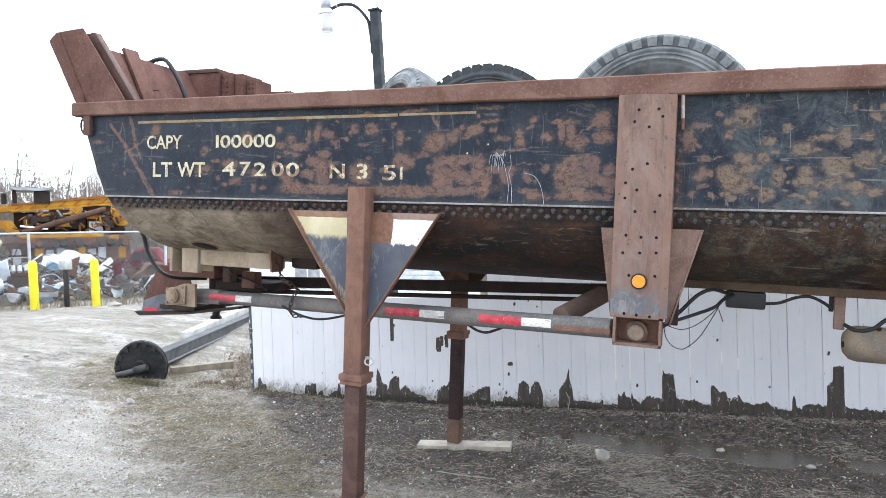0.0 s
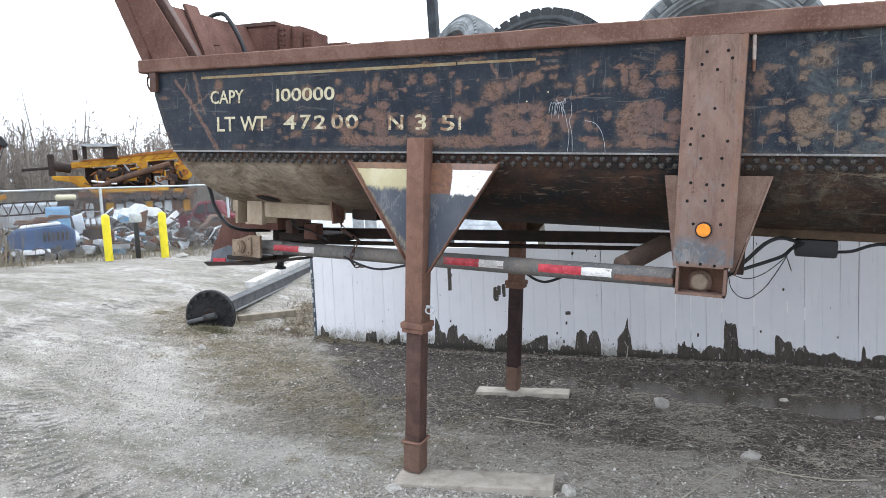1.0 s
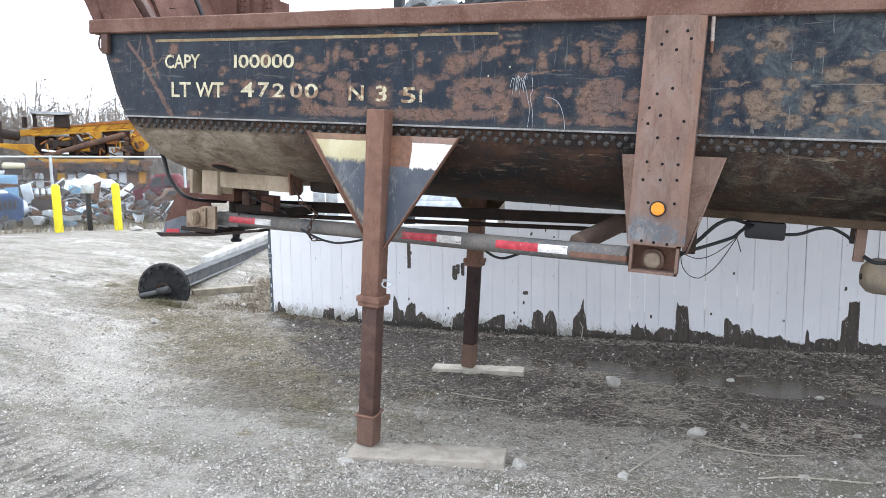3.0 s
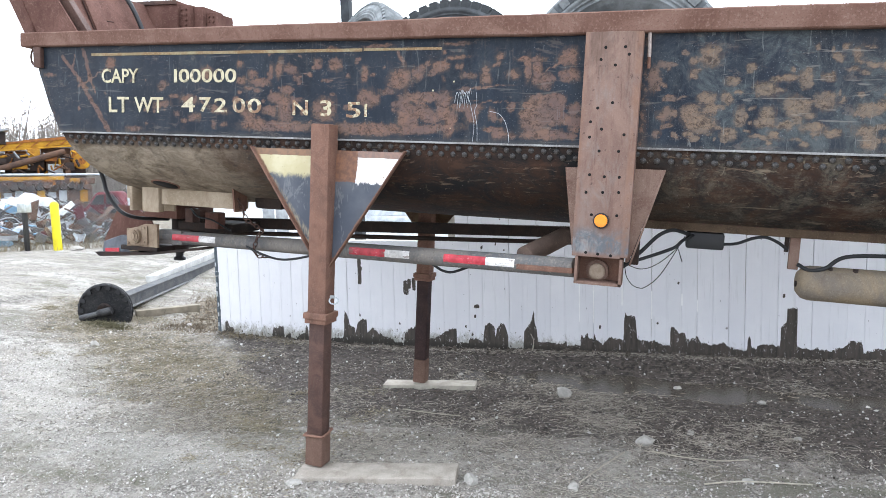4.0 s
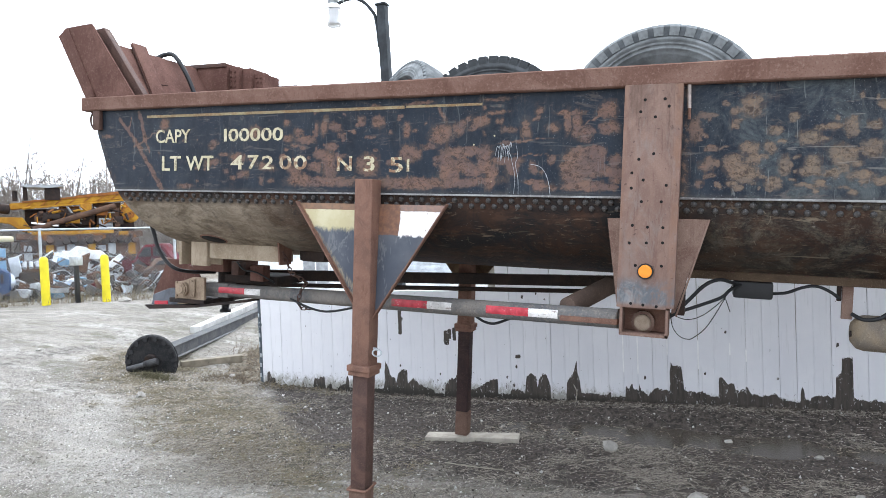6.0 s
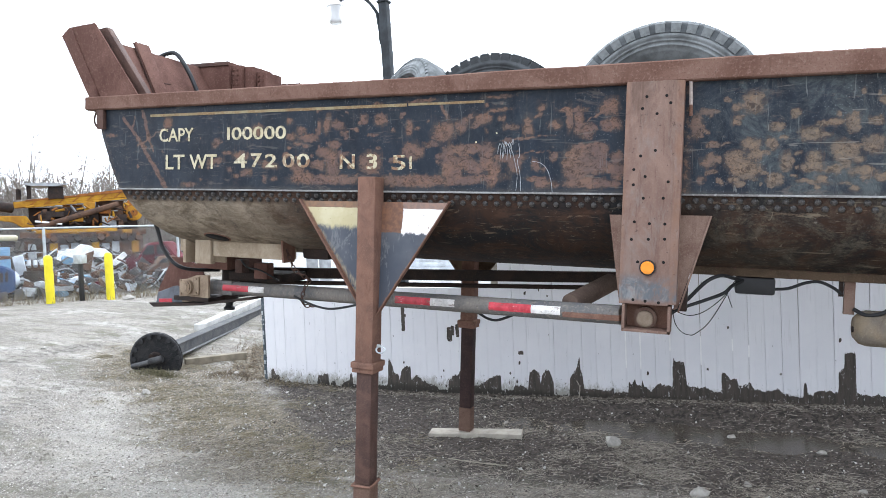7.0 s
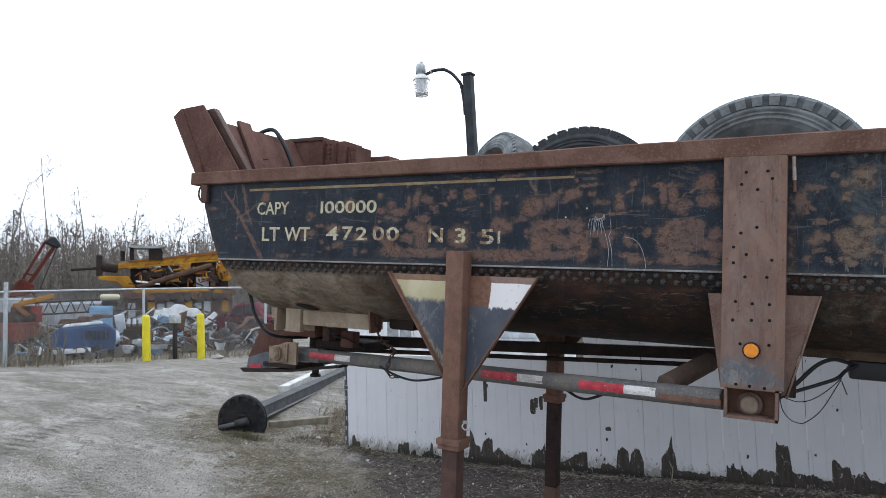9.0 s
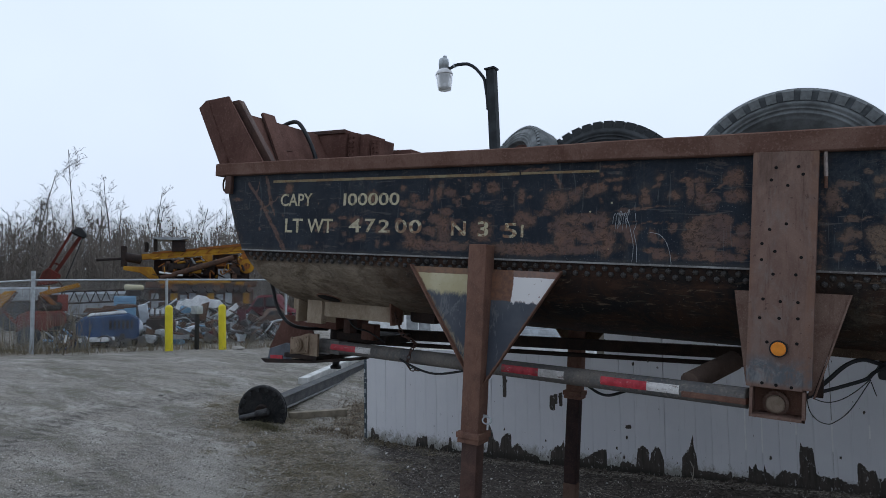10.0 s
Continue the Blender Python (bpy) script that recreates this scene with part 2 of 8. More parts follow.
    return m.done(col, rough, 0.0, m.math("ADD", m.math("MULTIPLY", mask, -0.4), grain), 0.3, 0.003, m.math("SUBTRACT", 0.22, m.math("MULTIPLY", mask, 0.2)))


M_HULL = hull_paint("hull_paint")


def tub_paint():
    """The tub's underside: brown-black paint with rubbed rust, olive dust, scratches and long smears of dried mud."""
    m = Nodes("tub_paint")
    long = m.noise(4.0, 7, 0.8, m.stretch((0.7, 1.0, 1.9)), 0.3)
    blot = m.noise(10.0, 7, 0.8, m.stretch((0.6, 1.0, 1.2)), 0.7)
    cloud = m.noise(3.2, 6, 0.75, distort=0.8)
    grain = m.noise(60.0, 5, 0.8)
    col = m.mix(m.step(cloud, 0.38, 0.62), (0.017, 0.018, 0.020), (0.052, 0.029, 0.021))
    col = m.mix(m.math("MULTIPLY", m.step(long, 0.52, 0.64), 0.6), col, (0.090, 0.049, 0.033))
    worn = m.step(m.math("ADD", m.attribute("worn"), m.math("MULTIPLY", m.math("SUBTRACT", blot, 0.5), 1.7)), 0.42, 0.78)
    col = m.mix(m.math("MULTIPLY", worn, 0.7), col, (0.15, 0.068, 0.034))
    dash = m.step(m.noise(11.0, 5, 0.75, m.stretch((0.5, 1.0, 2.6), shift=(4, 0, 1)), 0.6), 0.60, 0.66)
    col = m.mix(m.math("MULTIPLY", dash, 0.55), col, (0.24, 0.175, 0.125))
    aft = m.step(m.axis("X"), 1.6, 2.2)
    olive = m.math("MULTIPLY", aft, m.step(m.math("ADD", m.noise(5.0, 7, 0.85, m.stretch((0.9, 1, 1.1)), 0.3), m.math("MULTIPLY", grain, 0.2)), 0.55, 0.8))
    col = m.mix(m.math("MULTIPLY", olive, 0.78), col, (0.155, 0.138, 0.108))
    scr = m.math("MAXIMUM", m.step(m.noise(8.0, 3, 0.5, m.stretch((0.5, 1.0, 5.0), shift=(7, 0, 2)), 1.6), 0.66, 0.69), m.step(m.noise(9.0, 3, 0.5, m.stretch((2.5, 1.0, 1.4), shift=(1, 0, 9)), 2.2), 0.685, 0.70))
    col = m.mix(m.math("MULTIPLY", scr, m.math("ADD", 0.16, m.math("MULTIPLY", aft, 0.3))), col, (0.27, 0.23, 0.17))
    dust = m.math("MULTIPLY", m.attribute("dust"), m.step(m.math("ADD", m.noise(4.0, 7, 0.8, distort=0.8), m.math("MULTIPLY", grain, 0.25)), 0.25, 0.72))
    dirt = m.mix(m.step(blot, 0.34, 0.66), (0.20, 0.16, 0.12), (0.38, 0.318, 0.245))
    dirt = m.mix(m.math("MULTIPLY", m.step(m.noise(3.4, 6, 0.8, m.stretch((1, 1, 1.5), shift=(9, 0, 3)), 0.7), 0.50, 0.66), 0.75), dirt, (0.11, 0.085, 0.055))
    dirt = m.mix(m.math("MULTIPLY", m.step(m.noise(21.0, 6, 0.85, distort=0.5), 0.55, 0.72), 0.6), dirt, (0.085, 0.072, 0.054))
    dirt = m.mix(m.math("MULTIPLY", m.step(m.noise(33.0, 4, 0.8), 0.62, 0.70), 0.55), dirt, (0.42, 0.36, 0.27))
    col = m.mix(dust, col, dirt)
    chip = m.step(m.noise(52.0, 3, 0.6), 0.68, 0.71)
    col = m.mix(m.math("MULTIPLY", chip, 0.45), col, (0.28, 0.26, 0.23))
    rough = m.math("ADD", 0.62, m.math("MULTIPLY", m.math("MAXIMUM", dust, worn), 0.3))
    return m.done(col, rough, 0.0, m.math("ADD", blot, grain), 0.4, 0.004, 0.12)


M_TUB = tub_paint()


def gusset_paint():
    """A gusset plate: cream fore of the leg, rust and then white aft of it, grey-blue below a ragged edge, rust at the rims and the tip."""
    m = Nodes("gusset_paint")
    x, z = m.axis("X"), m.axis("Z")
    rag = m.noise(7.0, 6, 0.75, m.stretch((1.4, 1, 0.8)), 0.7)
    wild = m.noise(16.0, 5, 0.75, m.stretch((1.6, 1, 0.6)), 0.5)
    wob = m.math("MULTIPLY", m.math("SUBTRACT", rag, 0.5), 0.16)
    wob = m.math("ADD", wob, m.math("MULTIPLY", m.math("SUBTRACT", wild, 0.5), 0.035))
    right = m.step(x, -0.13, -0.12)
    grain = m.noise(26.0, 4, 0.7)
    rust = m.mix(m.step(grain, 0.4, 0.6), (0.235, 0.115, 0.068), (0.16, 0.085, 0.058))
    blue = m.mix(m.step(m.noise(3.0, 4, 0.6), 0.35, 0.7), (0.060, 0.070, 0.092), (0.105, 0.115, 0.135))
    wipe = m.step(m.noise(7.0, 5, 0.75, m.stretch((2.0, 1, 0.7)), 0.7), 0.56, 0.63)
    blue = m.mix(m.math("MULTIPLY", wipe, 0.35), blue, (0.27, 0.27, 0.27))
    cream = m.mix(m.step(m.noise(5.0, 4, 0.6), 0.35, 0.65), (0.50, 0.44, 0.26), (0.60, 0.55, 0.37))
    cream = m.mix(m.math("MULTIPLY", m.step(m.noise(28.0, 4, 0.7), 0.64, 0.68), 0.7), cream, (0.16, 0.09, 0.05))
    white = m.mix(m.step(m.noise(30.0, 3, 0.6), 0.66, 0.69), (0.86, 0.84, 0.83), (0.25, 0.15, 0.10))
    low_cream = m.step(m.math("ADD", z, m.math("MULTIPLY", wob, 1.0)), 1.845, 1.89)
    low_white = m.step(m.math("ADD", z, m.math("MULTIPLY", wob, 0.8)), 1.832, 1.848)
    white_from = m.step(m.math("ADD", x, m.math("MULTIPLY", wob, 0.5)), 0.085, 0.092)
    under = m.mix(m.step(m.math("ADD", z, m.math("MULTIPLY", wob, 0.25)), 1.835, 1.845), blue, rust)
    aft = m.mix(m.math("MULTIPLY", low_white, white_from), under, white)
    fore = m.mix(low_cream, blue, cream)
    # a smear of cream down the fore edge
    tip = m.step(m.math("ADD", m.math("SUBTRACT", m.math("MULTIPLY", z, -0.84), x), m.math("MULTIPLY", wob, 0.5)), -1.05, -1.02)
    fore = m.mix(m.math("MULTIPLY", m.math("MULTIPLY", tip, m.step(wild, 0.42, 0.6)), 0.7), fore, (0.36, 0.30, 0.20))
    col = m.mix(right, fore, aft)
    worn = m.math("MAXIMUM", m.attribute("worn"), m.step(z, 1.985, 2.01))
    mask = m.step(m.math("ADD", worn, m.math("MULTIPLY", m.math("SUBTRACT", rag, 0.5), 0.8)), 0.45, 0.6)
    col = m.mix(m.math("MULTIPLY", mask, 0.9), col, rust)
    return m.done(col, 0.6, 0, grain, 0.25, 0.002)


M_GUSSET = gusset_paint()


def letters_paint():
    """Cream sign paint, chipped; the rust runs over the later figures."""
    m = Nodes("cream_lettering")
    wear = m.step(m.noise(30.0, 5, 0.75), 0.54, 0.62)
    col = m.mix(m.step(m.noise(9.0, 3, 0.6), 0.3, 0.7), (0.50, 0.44, 0.28), (0.62, 0.57, 0.41))
    col = m.mix(m.math("MULTIPLY", wear, 0.7), col, (0.10, 0.07, 0.05))
    low = m.step(m.math("MULTIPLY", m.axis("Z"), -1.0), -2.42, -2.36)
    aft = m.math("MULTIPLY", m.math("MULTIPLY", m.step(m.axis("X"), -1.35, -0.6), low), m.step(m.noise(13.0, 5, 0.75, m.stretch((1, 1, 1), shift=(2, 0, 3))), 0.45, 0.53))
    col = m.mix(m.math("MULTIPLY", aft, 0.88), col, (0.205, 0.095, 0.05))
    return m.done(col, 0.6)


M_LETTER = letters_paint()


def board_paint():
    """White paint on boards, peeled to grey-brown timber where the attribute says, with dirt at the foot."""
    m = Nodes("peeling_white_paint")
    rag = m.noise(9.0, 6, 0.72, m.stretch((1.5, 1, 1.0)), 0.3)
    small = m.noise(45.0, 4, 0.7, m.stretch((1.0, 1, 0.9)))
    grain = m.noise(5.0, 5, 0.7, m.stretch((5, 5, 0.6)))
    edge = m.math("ADD", m.attribute("bare"), m.math("MULTIPLY", m.math("SUBTRACT", rag, 0.5), 1.5))
    edge = m.math("ADD", edge, m.math("MULTIPLY", m.math("SUBTRACT", small, 0.5), 1.0))
    mask = m.step(edge, 0.48, 0.52)
    foot = m.math("MULTIPLY", m.attribute("dirt"), 0.13)
    fleck = m.step(m.math("ADD", m.noise(21.0, 3, 0.65, m.stretch((1.6, 1, 0.7))), foot), 0.705, 0.715)
    mask = m.math("MAXIMUM", mask, fleck)
    white = m.mix(m.step(m.noise(2.4, 5, 0.7), 0.3, 0.75), (0.78, 0.785, 0.815), (0.84, 0.84, 0.86))
    white = m.mix(m.math("MULTIPLY", m.random(), 0.4), white, (0.74, 0.745, 0.775))
    blot = m.math("MULTIPLY", m.math("SUBTRACT", m.noise(8.0, 7, 0.85, m.stretch((1.2, 1, 0.8)), 0.5), 0.5), 2.2)
    dirt = m.math("MULTIPLY", m.step(m.math("ADD", m.attribute("dirt"), blot), 0.40, 1.0), 0.85)
    white = m.mix(dirt, white, (0.27, 0.26, 0.215))
    drip = m.math("MULTIPLY", m.step(m.noise(9.0, 4, 0.7, m.stretch((4.0, 1, 0.25))), 0.56, 0.75), 0.35)
    white = m.mix(drip, white, (0.50, 0.50, 0.50))
    bare = m.mix(m.step(grain, 0.3, 0.7), (0.052, 0.046, 0.040), (0.098, 0.082, 0.070))
    bare = m.mix(m.math("MULTIPLY", m.step(m.attribute("dirt"), 0.75, 1.0), 0.8), bare, (0.03, 0.028, 0.022))
    flake = m.step(m.noise(30.0, 4, 0.75, m.stretch((1.0, 1, 0.5))), 0.60, 0.63)
    bare = m.mix(m.math("MULTIPLY", flake, 0.8), bare, (0.45, 0.44, 0.42))
    col = m.mix(mask, white, bare)
    return m.done(col, m.math("ADD", 0.5, m.math("MULTIPLY", mask, 0.35)), 0, m.math("SUBTRACT", m.math("MULTIPLY", grain, 0.3), mask), 0.5, 0.003)


M_BOARD = board_paint()


def ground_soil():
    """Gravel yard: pale crushed stone, tan dead grass, dark damp mud towards the wall."""
    m = Nodes("yard_gravel")
    wet, straw, track = m.attribute("wet"), m.attribute("straw"), m.attribute("track")
    warp = m.stretch((1, 1, 1))
    c1, d1 = m.voronoi(48.0, warp, "Color"), m.voronoi(48.0, warp)
    c2, d2 = m.voronoi(105.0, warp, "Color"), m.voronoi(105.0, warp)
    tone1 = m.ramp(c1, (0.0, (0.152, 0.141, 0.124)), (0.45, (0.295, 0.274, 0.241)), (0.8, (0.408, 0.383, 0.345)), (1.0, (0.570, 0.542, 0.502)))
    tone2 = m.ramp(c2, (0.0, (0.162, 0.149, 0.133)), (0.6, (0.337, 0.313, 0.280)), (1.0, (0.570, 0.547, 0.512)))
    # shade in the gaps between stones, painted as a darker tone
    tone1 = m.mix(m.step(d1, 0.42, 0.66), tone1, (0.152, 0.139, 0.124))
    tone2 = m.mix(m.step(d2, 0.46, 0.70), tone2, (0.204, 0.189, 0.168))
    fines = m.noise(150.0, 4, 0.75)
    patch = m.noise(2.4, 6, 0.72, distort=0.5)
    packed = m.mix(m.step(fines, 0.3, 0.7), (0.265, 0.244, 0.212), (0.408, 0.378, 0.334))
    packed = m.mix(m.step(m.noise(18.0, 5, 0.75), 0.45, 0.7), packed, (0.194, 0.174, 0.142))
    sweep = m.noise(1.5, 5, 0.7, m.stretch((0.35, 1.3, 1)), 0.5)
    packed = m.mix(m.math("MULTIPLY", m.step(sweep, 0.44, 0.58), 0.75), packed, (0.152, 0.145, 0.110))
    pale = m.noise(0.9, 6, 0.75, m.stretch((0.5, 1.2, 1), shift=(3, 1, 0)), 0.6)
    packed = m.mix(m.math("MULTIPLY", m.step(pale, 0.50, 0.62), 0.75), packed, m.mix(m.step(fines, 0.35, 0.6), (0.337, 0.323, 0.286), (0.510, 0.488, 0.438)))
    gravel = m.mix(m.step(patch, 0.44, 0.60), packed, tone2)
    gravel = m.mix(m.math("MULTIPLY", m.step(sweep, 0.47, 0.62), 0.5), gravel, (0.127, 0.121, 0.091))
    gravel = m.mix(m.math("MULTIPLY", m.step(pale, 0.50, 0.66), 0.40), gravel, (0.450, 0.428, 0.401))
    clump = m.noise(8.0, 6, 0.8, m.stretch((0.7, 1.3, 1)), 0.5)
    gravel = m.mix(m.math("MULTIPLY", m.step(clump, 0.54, 0.68), 0.6), gravel, (0.101, 0.095, 0.070))
    gravel = m.mix(m.step(m.math("ADD", m.noise(6.0, 5, 0.75), m.math("MULTIPLY", patch, 0.3)), 0.64, 0.74), gravel, tone1)
    px, py = m.math("ADD", m.axis("X"), 3.5), m.math("SUBTRACT", m.axis("Y"), 6.55)
    turn = m.math("MULTIPLY", m.math("ARCTAN2", py, px), 200.0)
    lug = m.step(m.math("SINE", m.math("ADD", turn, m.math("MULTIPLY", m.noise(3.0, 5, 0.7), 14.0))), -0.2, 0.8)
    rut_mask = m.math("MULTIPLY", m.step(track, 0.15, 0.6), m.step(m.noise(5.0, 5, 0.75, m.stretch((1, 1, 1), shift=(1, 7, 0))), 0.36, 0.56))
    # darker wheel tracks; shade in the tread troughs is painted into the colour
    gravel = m.mix(m.math("MULTIPLY", rut_mask, m.math("ADD", 0.28, m.math("MULTIPLY", lug, 0.6))), gravel, (0.107, 0.100, 0.088))
    drift = m.step(m.math("ADD", m.attribute("drift"), m.math("MULTIPLY", m.math("SUBTRACT", m.noise(3.2, 6, 0.78), 0.5), 1.5)), 0.25, 0.8)
    stone = m.mix(m.step(m.noise(70.0, 4, 0.8), 0.36, 0.62), (0.291, 0.276, 0.245), (0.587, 0.565, 0.525))
    gravel = m.mix(m.math("MULTIPLY", drift, 0.38), gravel, stone)
    hay = m.noise(60.0, 5, 0.75, m.stretch((1.0, 0.3, 1.0)), 0.4)
    tan = m.mix(m.step(hay, 0.38, 0.64), (0.086, 0.076, 0.058), (0.337, 0.289, 0.223))
    tuss = m.noise(5.5, 6, 0.8, m.stretch((1.2, 0.9, 1), shift=(7, 2, 0)), 0.6)
    tan = m.mix(m.math("MULTIPLY", m.step(tuss, 0.47, 0.60), 0.85), tan, (0.075, 0.068, 0.050))
    tan = m.mix(m.math("MULTIPLY", m.step(m.math("MULTIPLY", tuss, -1.0), -0.44, -0.34), 0.35), tan, (0.361, 0.335, 0.288))
    col = m.mix(m.step(m.math("ADD", straw, m.math("MULTIPLY", m.math("SUBTRACT", patch, 0.5), 1.2)), 0.38, 0.72), gravel, tan)
    speck = m.noise(34.0, 6, 0.85, distort=0.4)
    col = m.mix(m.math("MULTIPLY", m.step(speck, 0.53, 0.64), 0.55), col, (0.076, 0.070, 0.058))
    col = m.mix(m.math("MULTIPLY", m.step(m.noise(44.0, 5, 0.8, m.stretch((1, 1, 1), shift=(3, 5, 0))), 0.57, 0.68), 0.5), col, (0.570, 0.547, 0.520))
    lumps = m.noise(20.0, 7, 0.85, distort=0.4)
    mud = m.mix(m.step(lumps, 0.40, 0.62), (0.022, 0.018, 0.015), (0.126, 0.105, 0.090))
    bits = m.math("MULTIPLY", m.step(c1, 0.80, 0.86), m.step(m.math("MULTIPLY", d1, -1.0), -0.42, -0.32))
    mud = m.mix(m.math("MULTIPLY", bits, 0.85), mud, (0.450, 0.418, 0.379))
    mud = m.mix(m.math("MULTIPLY", m.step(hay, 0.60, 0.74), 0.3), mud, (0.211, 0.180, 0.141))
    wmask = m.step(m.math("ADD", wet, m.math("MULTIPLY", m.math("SUBTRACT", m.noise(4.0, 6, 0.75), 0.5), 1.1)), 0.32, 0.72)
    col = m.mix(wmask, col, mud)
    rough = m.math("SUBTRACT", 0.95, m.math("MULTIPLY", wmask, 0.25))
    hump = m.math("ADD", m.math("MULTIPLY", d1, -0.9), m.math("MULTIPLY", lumps, 1.3))
    hump = m.math("ADD", hump, m.math("MULTIPLY", d2, -0.5))
    hump = m.math("ADD", hump, m.math("MULTIPLY", m.math("MULTIPLY", lug, rut_mask), -1.6))
    return m.done(col, rough, 0, hump, 0.9, 0.016, 0.25)


M_GROUND = ground_soil()


# ---------------------------------------------------------------- mesh tools
def link(name, bm, material, parent=None, smooth=True):
    me = bpy.data.meshes.new(name)
    if smooth:
        for f in bm.faces:
            f.smooth = True
        for e in bm.edges:
            e.smooth = len(e.link_faces) == 2 and e.calc_face_angle(0) < radians(38)
    bm.to_mesh(me)
    bm.free()
    for mm in material if isinstance(material, (list, tuple)) else (material,):
        me.materials.append(mm)
    ob = new(name, me)
    ob.parent = parent
    return ob


def part(name, bm, material, parent, label=""):
    return tagged(link(name, bm, material, parent), label)


def thing(name, label, category, at=None, group="", kind=""):
    ob = new(name)
    ob.empty_display_size = 0.2
    if at is not None:
        ob.matrix_world = at
    return tagged(ob, label, category, group, kind)


def box(lo, hi, bevel=0.0, bm=None, m=None):
    bm = bm or bmesh.new()
    size = [hi[i] - lo[i] for i in range(3)]
    mid = [(hi[i] + lo[i]) / 2 for i in range(3)]
    mat = (m or Matrix()) @ Matrix.Translation(mid) @ Matrix.Diagonal((*size, 1))
    vs = bmesh.ops.create_cube(bm, size=1, matrix=mat)["verts"]
    if bevel:
        es = list({e for v in vs for e in v.link_edges})
        bmesh.ops.bevel(bm, geom=es, offset=bevel, segments=2, affect="EDGES", profile=0.6)
    return bm


def rod(a, b, r, r2=None, seg=12, bm=None, bevel=0.0):
    """A round bar from a to b."""
    bm = bm or bmesh.new()
    a, b = Vector(a), Vector(b)
    q = (b - a).to_track_quat("Z", "Y").to_matrix().to_4x4()
    vs = bmesh.ops.create_cone(bm, cap_ends=True, segments=seg, radius1=r, radius2=r if r2 is None else r2,
                               depth=(b - a).length, matrix=Matrix.Translation((a + b) / 2) @ q)["verts"]
    if bevel:
        es = [e for e in {e for v in vs for e in v.link_edges} if any(len(f.verts) > 4 for f in e.link_faces)]
        bmesh.ops.bevel(bm, geom=es, offset=bevel, segments=2, affect="EDGES")
    return bm


def beam(a, b, w, h, bevel=0.004, bm=None):
    """A rectangular bar from a to b: w across, h upright."""
    a, b = Vector(a), Vector(b)
    d = (b - a).normalized()
    side = d.cross(Vector((0, 0, 1))).normalized()
    up = side.cross(d)
    m = Matrix((side, d, up)).transposed().to_4x4()
    m.translation = (a + b) / 2
    L = (b - a).length
    return box((-w / 2, -L / 2, -h / 2), (w / 2, L / 2, h / 2), bevel, bm, m)


def slab(pts, normal_axis, lo, hi, bevel=0.0, bm=None):
    """A flat plate: outline pts in the two other axes, from lo to hi along normal_axis."""
    bm = bm or bmesh.new()

    def at(p, d):
        c = list(p)
        c.insert(normal_axis, d)
        return c
    a = [bm.verts.new(at(p, lo)) for p in pts]
    b = [bm.verts.new(at(p, hi)) for p in pts]
    n = len(pts)
    fs = [bm.faces.new(a), bm.faces.new(b[::-1])]
    fs += [bm.faces.new((a[i], b[i], b[(i + 1) % n], a[(i + 1) % n])) for i in range(n)]
    bmesh.ops.recalc_face_normals(bm, faces=fs)
    if bevel:
        bmesh.ops.bevel(bm, geom=list({e for f in fs for e in f.edges}), offset=bevel, segments=1, affect="EDGES")
    return bm


def hose(points, r, seg=8, steps=8, bm=None):
    """A round hose through the points (Catmull-Rom)."""
    bm = bm or bmesh.new()
    P = [Vector(p) for p in points]
    P = [2 * P[0] - P[1], *P, 2 * P[-1] - P[-2]]
    line = []
    for i in range(1, len(P) - 2):
        for k in range(steps):
            t = k / steps
            a, b, c, d = P[i - 1:i + 3]
            line.append(0.5 * (2 * b + (c - a) * t + (2 * a - 5 * b + 4 * c - d) * t * t + (3 * b - a - 3 * c + d) * t ** 3))
    line.append(P[-2])
    rings, ref = [], Vector((0.123, 0.97, 0.21))
    for i, p in enumerate(line):
        d = (line[min(i + 1, len(line) - 1)] - line[max(i - 1, 0)]).normalized()
        s = d.cross(ref).normalized()
        u = s.cross(d)
        rings.append([bm.verts.new(p + (s * math.cos(k * math.tau / seg) + u * math.sin(k * math.tau / seg)) * r) for k in range(seg)])
    for A, B in zip(rings, rings[1:]):
        for k in range(seg):
            bm.faces.new((A[k], A[(k + 1) % seg], B[(k + 1) % seg], B[k]))
    bm.faces.new(rings[0][::-1]), bm.faces.new(rings[-1])
    return bm


def lathe(profile, seg=48, bm=None, m=None, start=0.0, sweep=math.tau):
    """Turns (radius, along) pairs round the local Z axis."""
    bm = bm or bmesh.new()
    m = m or Matrix()
    closed = sweep > 6.28
    rings = [[bm.verts.new(m @ Vector((r * math.cos(start + k * sweep / seg), r * math.sin(start + k * sweep / seg), z))) for r, z in profile]
             for k in range(seg if closed else seg + 1)]
    n = len(rings)
    for k in range(n if closed else n - 1):
        A, B = rings[k], rings[(k + 1) % n]
        for j in range(len(profile) - 1):
            bm.faces.new((A[j], B[j], B[j + 1], A[j + 1]))
    return bm


def grid(us, vs, fn, bm=None, layers=None):
    """A sheet over us x vs; fn(u, v) gives the place. layers: name -> function(u, v) for float attributes."""
    bm = bm or bmesh.new()
    ls = {k: bm.verts.layers.float.get(k) or bm.verts.layers.float.new(k) for k in (layers or {})}
    rows = []
    for u in us:
        row = []
        for v in vs:
            vert = bm.verts.new(fn(u, v))
            for k, lay in ls.items():
                vert[lay] = layers[k](u, v)
            row.append(vert)
        rows.append(row)
    for A, B in zip(rows, rows[1:]):
        for j in range(len(vs) - 1):
            bm.faces.new((A[j], B[j], B[j + 1], A[j + 1]))
    return bm


